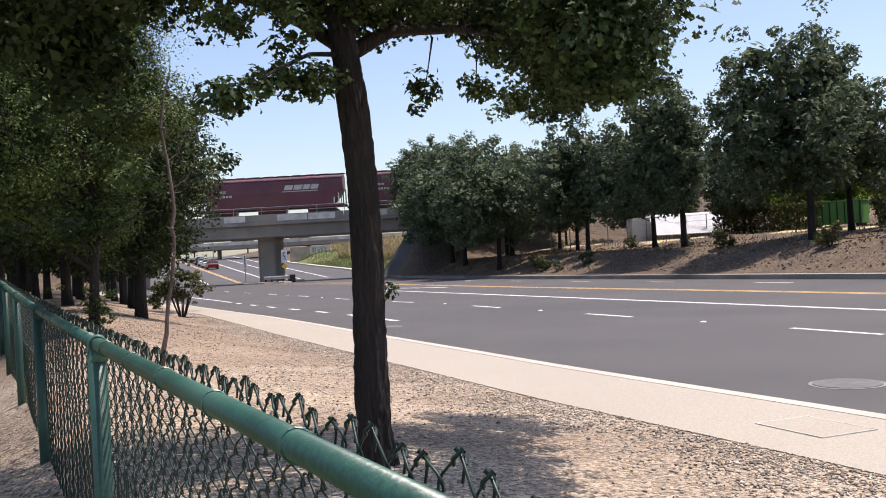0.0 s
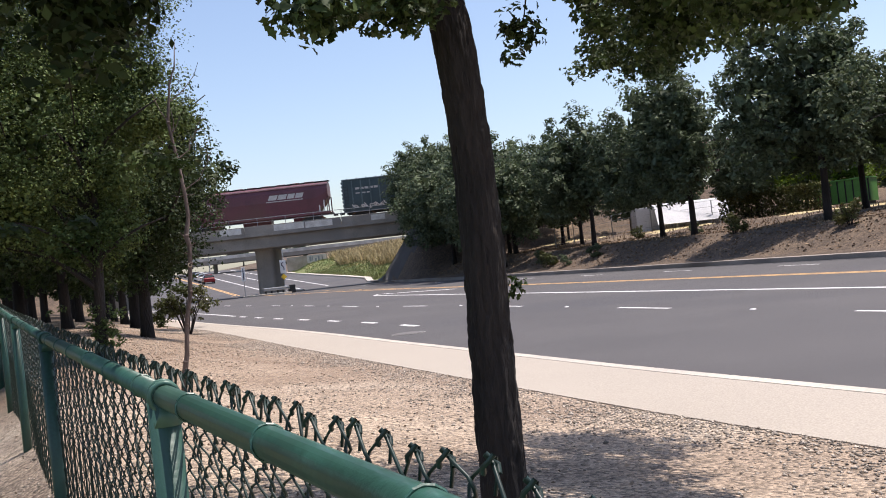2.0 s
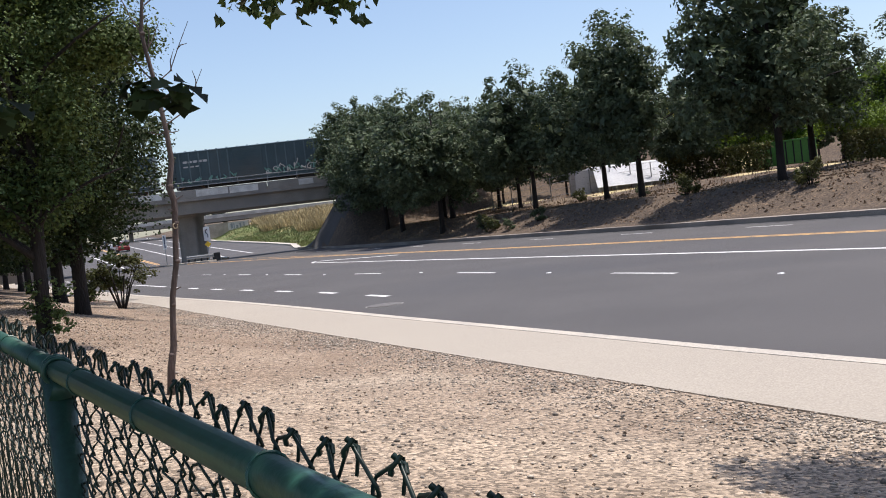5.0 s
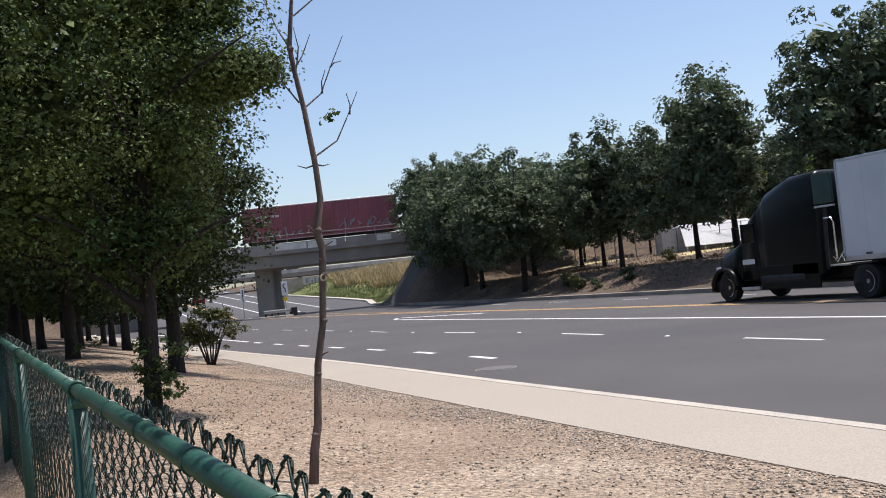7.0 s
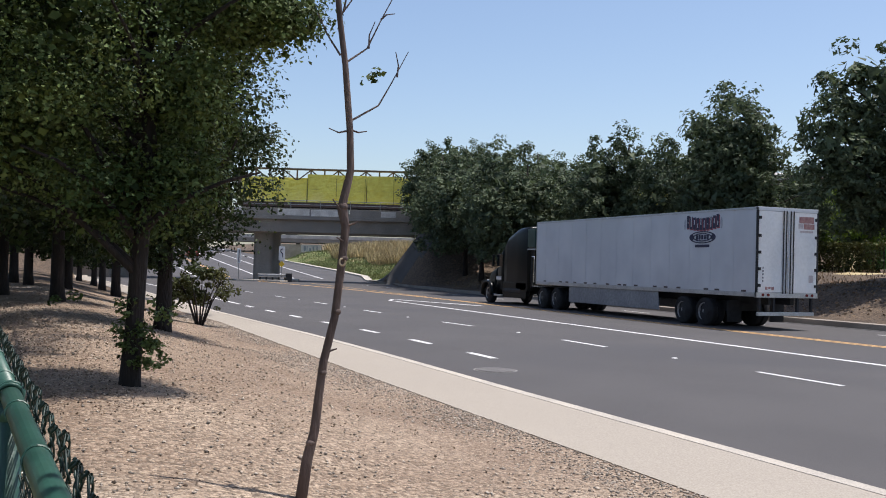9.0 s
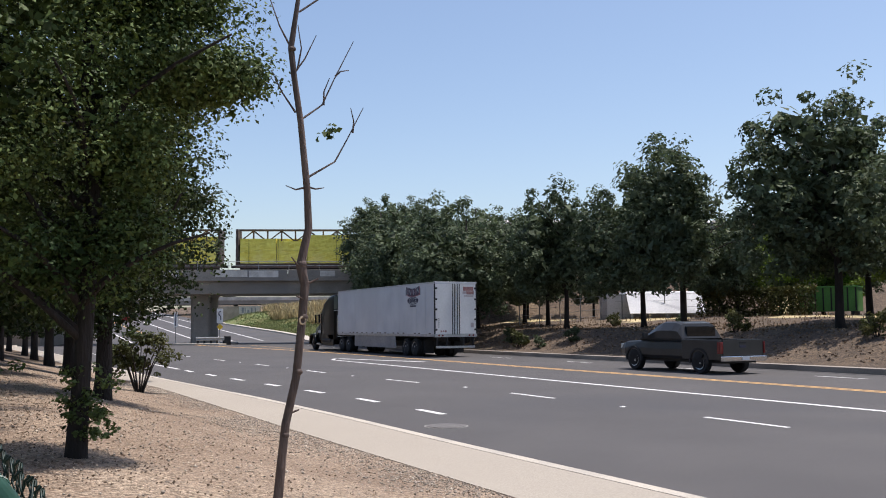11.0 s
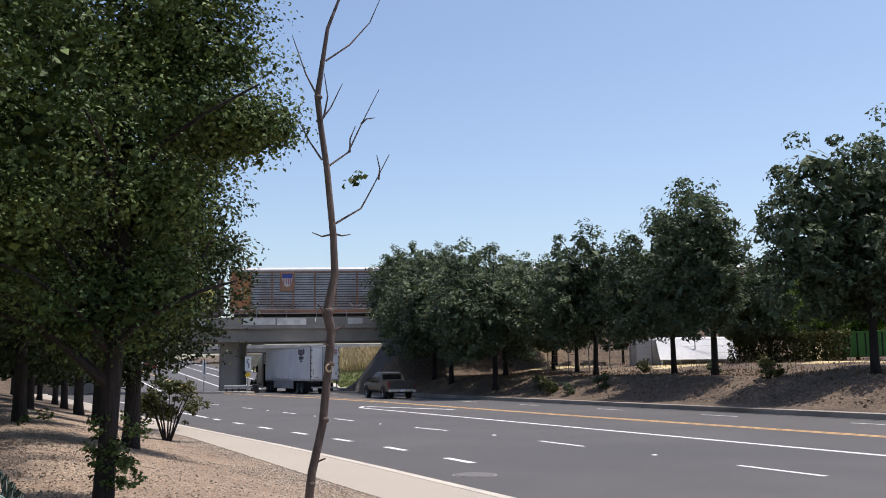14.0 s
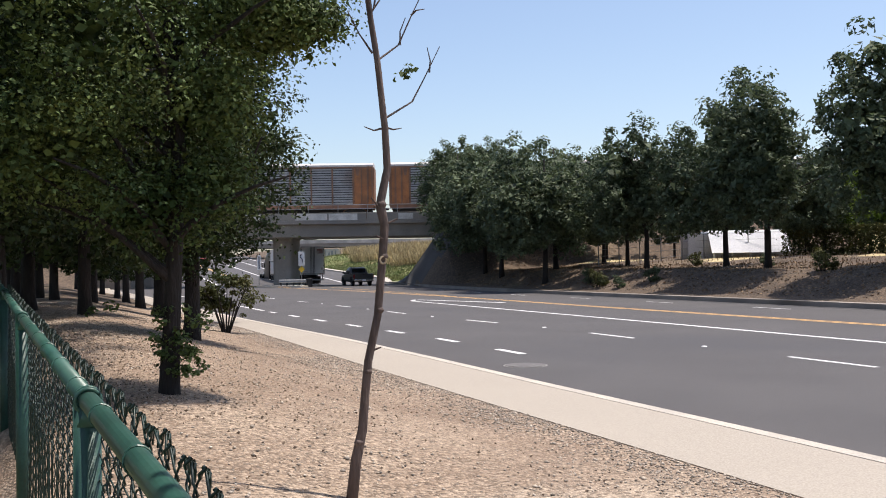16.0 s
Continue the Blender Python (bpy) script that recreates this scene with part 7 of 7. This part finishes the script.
def build_beyond_bridge():
    # graffiti-marked low wall, far overpass, lamp and queue
    e = empty("low_wall", Matrix(), "low pale concrete wall with dark graffiti marks", "wall")
    w0, w1 = Vector((22.4, 136.5, 0)), Vector((29.0, 133.8, 0))
    part("wall", loft([[(p.x, p.y, 1.9), (p.x, p.y, 5.0), (p.x + 0.15, p.y + 0.4, 5.0), (p.x + 0.15, p.y + 0.4, 1.9)] for p in (w0, w1)]), M["low_wall_grey"], e)
    a, b = w0.lerp(w1, 0.5), w0.lerp(w1, 0.97)
    part("paint_patch", loft([[(p.x - 0.02, p.y - 0.03, 3.7), (p.x - 0.02, p.y - 0.03, 4.95), (p.x, p.y + 0.02, 4.95), (p.x, p.y + 0.02, 3.7)] for p in (a, b)]), M["bridge_pale"], e, "pale painted patch")
    for f, w, z0, z1 in ((0.56, 0.05, 3.9, 4.75), (0.63, 0.02, 3.9, 4.75), (0.69, 0.05, 3.9, 4.4), (0.77, 0.04, 3.9, 4.7), (0.86, 0.03, 4.1, 4.75)):
        a, b = w0.lerp(w1, f), w0.lerp(w1, f + w)
        part("graffiti_mark", loft([[(p.x - 0.03, p.y - 0.05, z0), (p.x - 0.03, p.y - 0.05, z1), (p.x, p.y + 0.02, z1), (p.x, p.y + 0.02, z0)] for p in (a, b)]), M["spray_grey"], e)
    e = empty("far_overpass", Matrix(), "distant flat highway overpass beyond the railway bridge", "bridge")
    ends = ((4, 181), (30, 168), (120, 134))
    part("deck", loft([[(x, y, 6.0), (x, y + 9, 6.0), (x, y + 9, 6.8), (x, y, 6.8)] for x, y in ends]), M["bridge"], e)
    part("barrier", loft([[(x, y - 0.1, 6.8), (x, y + 0.2, 6.8), (x, y + 0.2, 7.5), (x, y - 0.1, 7.5)] for x, y in ends]), M["bridge_pale"], e)
    for k in range(5):
        part("column", disc((16 + 18 * k, 179 - 6.9 * k, 4.0), "z", 0.45, 4.2, 14), M["bridge"], e)
    for k, (x, y, s, turn) in enumerate(((-16, 190, 1.0, 0), (-9, 215, 1.2, 80), (-1, 240, 1.1, 160), (8, 262, 1.3, 30), (19, 255, 1.2, 250), (32, 240, 1.2, 300), (45, 225, 1.1, 200))):
        street_tree("d_low_far", x, y, s, turn, "far dusty-green tree beyond the bridge", group="far trees")
    # the last car stands in for a white box truck, placed to fit the camera's view
    for k, (x, y, turn, paint) in enumerate(((-7.5, 152, 70, "car_dark"), (-6.0, 163, 75, "car_white"), (-5.0, 176, 66, "car_dark"), (44.9, 155, 160, "car_white"))):
        c = build_small_car(paint, "parked %s car on the dirt beyond the bridge" % ("white" if paint == "car_white" else "dark"))
        tagged(c, group="parked cars").matrix_basis = pose(x, y, ground_z(x, y) + 0.02, 0, 0, turn)
    for x, y in ((22.5, 140), (12, 158)):
        e = empty("street_lamp", pose(x, y, ground_z(x, y)), "tall grey street lamp by the rising road", "street lamp")
        part("pole", tube([(0, 0, 0), (0, 0, 8)], [0.1, 0.06], 8), M["steel"], e)
        part("arm", tube([(0, 0, 7.9), (-1.8, 0, 8.3)], 0.04, 6), M["steel"], e)
        part("lamp_head", box(-2.3, -1.7, -0.12, 0.12, 8.2, 8.34, 0.03), M["steel"], e)


def blades(name, seed, n, place, size, width, material, label):
    rng = np.random.default_rng(seed)
    base = place(rng, n)
    lean = rng.normal(size=(n, 3)) * 0.28
    lean[:, 2] = 1
    L = size * rng.uniform(0.5, 1.3, (n, 1))
    a = rng.uniform(0, math.tau, n)
    s = np.stack([np.cos(a), np.sin(a), np.zeros(n)], 1) * width
    tip = base + lean * L
    v = np.stack([base - s, base + s, tip + s * 0.3, tip - s * 0.3], 1).reshape(-1, 3)
    me = fast_mesh(name, v, np.arange(n * 4).reshape(n, 4))
    tagged(part_mesh(name, me, material), label, "grass", kind="stuff")


def on_ground(xs, ys, dz=0.0):
    return np.stack([xs, ys, np.array([ground_z(x, y) for x, y in zip(xs, ys)]) + dz], 1)


def build_ground_cover():
    # tall dry grass and short green grass past the bridge
    def dry(rng, n):
        y = rng.uniform(84, 133, n)
        x = np.array([lerp(v, FAR_KERB) for v in y]) + 6.4 + 0.8 * np.sin(y * 0.35) + 24 * rng.random(n) ** 1.5
        return on_ground(x, y)
    blades("dry_grass", 81, 26000, dry, 1.2, 0.05, M["straw"], "tall straw-coloured dry grass past the bridge")

    def green(rng, n):
        y = rng.uniform(82, 136, n)
        x = np.array([lerp(v, FAR_KERB) for v in y]) + rng.uniform(0.8, 7.5, n)
        return on_ground(x, y)
    blades("green_grass", 82, 13000, green, 0.22, 0.04, M["grass"], "short green grass strip past the bridge")

    def bank(rng, n):
        y = rng.uniform(5, 66, n)
        x = np.array([lerp(v, FAR_KERB) for v in y]) + 8 + rng.uniform(0, 18, n) ** 1.0
        return on_ground(x, y)
    blades("bank_grass", 83, 3500, bank, 0.15, 0.03, M["litter"], "patchy dry grass on top of the bank")

    def lawn(rng, n):
        y = rng.uniform(-28, 4, n)
        x = np.array([lerp(v, FENCE) for v in y]) - rng.uniform(0.25, 4.5, n)
        return on_ground(x, y)
    blades("lawn_grass", 84, 16000, lawn, 0.05, 0.006, M["lawn"], "short patchy lawn grass behind the fence")
    # leaf litter on the bank
    rng = np.random.default_rng(85)
    n = 9000
    y = rng.uniform(-6, 62, n)
    x = np.array([lerp(v, FAR_KERB) for v in y]) + rng.uniform(2.0, 11, n)
    v, f = leaf_verts(rng, on_ground(x, y, 0.03), 0.12, 0.0, flat=0.15)
    tagged(part_mesh("leaf_litter", fast_mesh("leaf_litter", v, f), M["litter"]), "dry brown fallen leaves scattered on the bank", "leaf litter", kind="stuff")
    n = 14000
    y = rng.uniform(-15, 14, n)
    x = np.array([lerp(v, FENCE) for v in y]) + 0.2 + np.abs(rng.normal(size=n)) * 1.25
    v, f = leaf_verts(rng, on_ground(x, y, 0.01), 0.021, 0.0, flat=0.12)
    tagged(part_mesh("leaf_litter", fast_mesh("leaf_litter", v, f), M["dirt_bits"]), "dry brown fallen leaves under the trees by the fence", "leaf litter", kind="stuff")
    # gravel and crumbs of soil between fence and walk
    base = np.array([(1, 0, 0), (-0.9, 0.1, 0), (0.1, 0.85, 0.05), (0, -0.9, 0), (0.05, 0.1, 0.75), (0, 0, -0.6)])
    tri = np.array([(0, 2, 4), (2, 1, 4), (1, 3, 4), (3, 0, 4), (2, 0, 5), (1, 2, 5), (3, 1, 5), (0, 3, 5)])
    n = 46000
    y = -31 + 39 * rng.random(n) ** 1.15
    e = np.where(rng.random(n) < 0.72, np.abs(rng.normal(0, 0.65, n)) - 0.03, rng.uniform(0.05, 4.9, n))
    keep = np.array([n2(a, b, 0.45, 9) for a, b in zip(e * 0.9, y)]) > rng.uniform(-0.7, 0.25, n)
    y, e = y[keep], e[keep]
    n = len(y)
    x = np.array([lerp(v, WALK_EDGE) for v in y]) - e
    size = rng.uniform(0.006, 0.019, (n, 1, 1)) * np.where(rng.random((n, 1, 1)) < 0.05, 1.7, 1)
    a = rng.uniform(0, math.tau, n)
    R = np.zeros((n, 3, 3))
    R[:, 0, 0], R[:, 0, 1], R[:, 1, 0], R[:, 1, 1], R[:, 2, 2] = np.cos(a), -np.sin(a), np.sin(a), np.cos(a), rng.uniform(0.5, 1, n)
    v = np.einsum("nij,kj->nki", R, base) * size * rng.uniform(0.75, 1.25, (n, 6, 1)) + on_ground(x, y, 0.004)[:, None, :]
    f = (tri[None] + 6 * np.arange(n)[:, None, None]).reshape(-1, 3)
    tagged(part_mesh("gravel", fast_mesh("gravel", v.reshape(-1, 3), f), M["gravel"]), "loose grey-brown gravel over dry soil", "gravel", kind="stuff")
    # dry leaves and bits of bark on the dirt
    n = 2600
    y = rng.uniform(-29, 2, n)
    x = np.array([lerp(v, WALK_EDGE) for v in y]) - 0.2 - 4.9 * rng.random(n) ** 0.8
    v, f = leaf_verts(rng, on_ground(x, y, 0.01), 0.024, 0.0, flat=0.12)
    tagged(part_mesh("dirt_litter", fast_mesh("dirt_litter", v, f), M["dirt_bits"]), "small dry leaves and bark bits on the dirt", "leaf litter", kind="stuff")


build_bridge()
build_fence()
build_trees()
build_near_trees()
build_sapling()
build_train()
truck = build_truck()
pickup = build_pickup()
queue = [build_small_car("car_red", "dark red sedan waiting beyond the bridge"), build_small_car("car_white", "white sedan waiting beyond the bridge"),
         build_small_car("car_white", "white hatchback waiting beyond the bridge"), build_small_car("car_dark", "dark sedan waiting beyond the bridge")]
build_fixtures()
build_pier_furniture()
build_far_side()
build_beyond_bridge()
build_ground_cover()


# ---- movement ----
def train_shift(t):
    return -9.07 * t


TRUCK_ROWS = [(0, 8.8, -88.0, 0), (0.1, 8.8, -87.0, 0), (6.3, 8.8, -24.0, 0), (7, 8.8, -17.0, 0), (7.5, 8.8, -12.05, 0), (8, 8.8, -6.93, 0), (8.5, 8.9, -1.85, 0), (9, 9.0, 3.2, 0), (9.5, 9.2, 8.5, 0), (12, 10.0, 35.7, 0), (13, 10.9, 46.8, -2), (14, 10.6, 57.6, 0.5), (14.5, 10.3, 62.8, 1), (15, 10.1, 67.8, 1), (15.5, 9.9, 72.5, 1), (15.9, 9.6, 76.3, 1), (16, 9.52, 77.2, 1)]
PICKUP_ROWS = [(0, 11.2, -126.6, 0), (0.1, 11.2, -125.4, 0), (9.7, 11.2, -12.1, 0), (12, 11.2, 15.0, 0), (12.5, 11.25, 20.6, 0), (14, 11.5, 38.6, -2), (15, 12.6, 54.0, -4), (15.5, 13.0, 60.8, -3), (15.9, 13.5, 66.2, -2), (16, 13.6, 67.5, -2)]


def spin(w, r, rows):
    """Roll a wheel with the way its vehicle has gone, in steps under a right angle."""
    x, y, z = w.matrix_basis.translation
    ts, ys = [q[0] for q in rows], [q[2] for q in rows]
    out, t, last = [], 0.0, 0.0
    step_t = 1.25 * r / 11.8
    n = int(16 / step_t) + 1
    for k in range(n + 1):
        t = 16.0 * k / n
        a = math.degrees((float(np.interp(t, ts, ys)) - ys[0]) / r)
        out.append((t, pose(x, y, z, -a % 360, 0, 0)))
    walk(w, out)


def motions():
    rot = math.degrees(math.atan2(BU.y, BU.x))
    for car, a in TRAIN:
        rows = []
        for t in (0, 0.1, 4, 8, 12, 15.9, 16):
            p = bp(a + train_shift(t), 4.47, 6.85)
            rows.append((t, pose(*p, 0, 0, rot)))
        walk(car, rows)
    walk(truck, [(t, pose(x, y, road_z(y), 0, 0, h)) for t, x, y, h in TRUCK_ROWS])
    walk(pickup, [(t, pose(x, y, road_z(y), 0, 0, h)) for t, x, y, h in PICKUP_ROWS])
    for k, car in enumerate(queue):
        rows = []
        for t, go in ((0, 0), (0.1, 0.05), (4, 3), (9, 10), (15.9, 24.8), (16, 25)):
            y = 126 + 8 * k + go
            rows.append((t, pose(7.9 + (y - 129) * 0.037, y, road_z(y) + 0.01, 2.4, 0, -2)))
        walk(car, rows)
    for w, r, owner in WHEELS:
        spin(w, r, TRUCK_ROWS if owner == "truck" else PICKUP_ROWS)


motions()
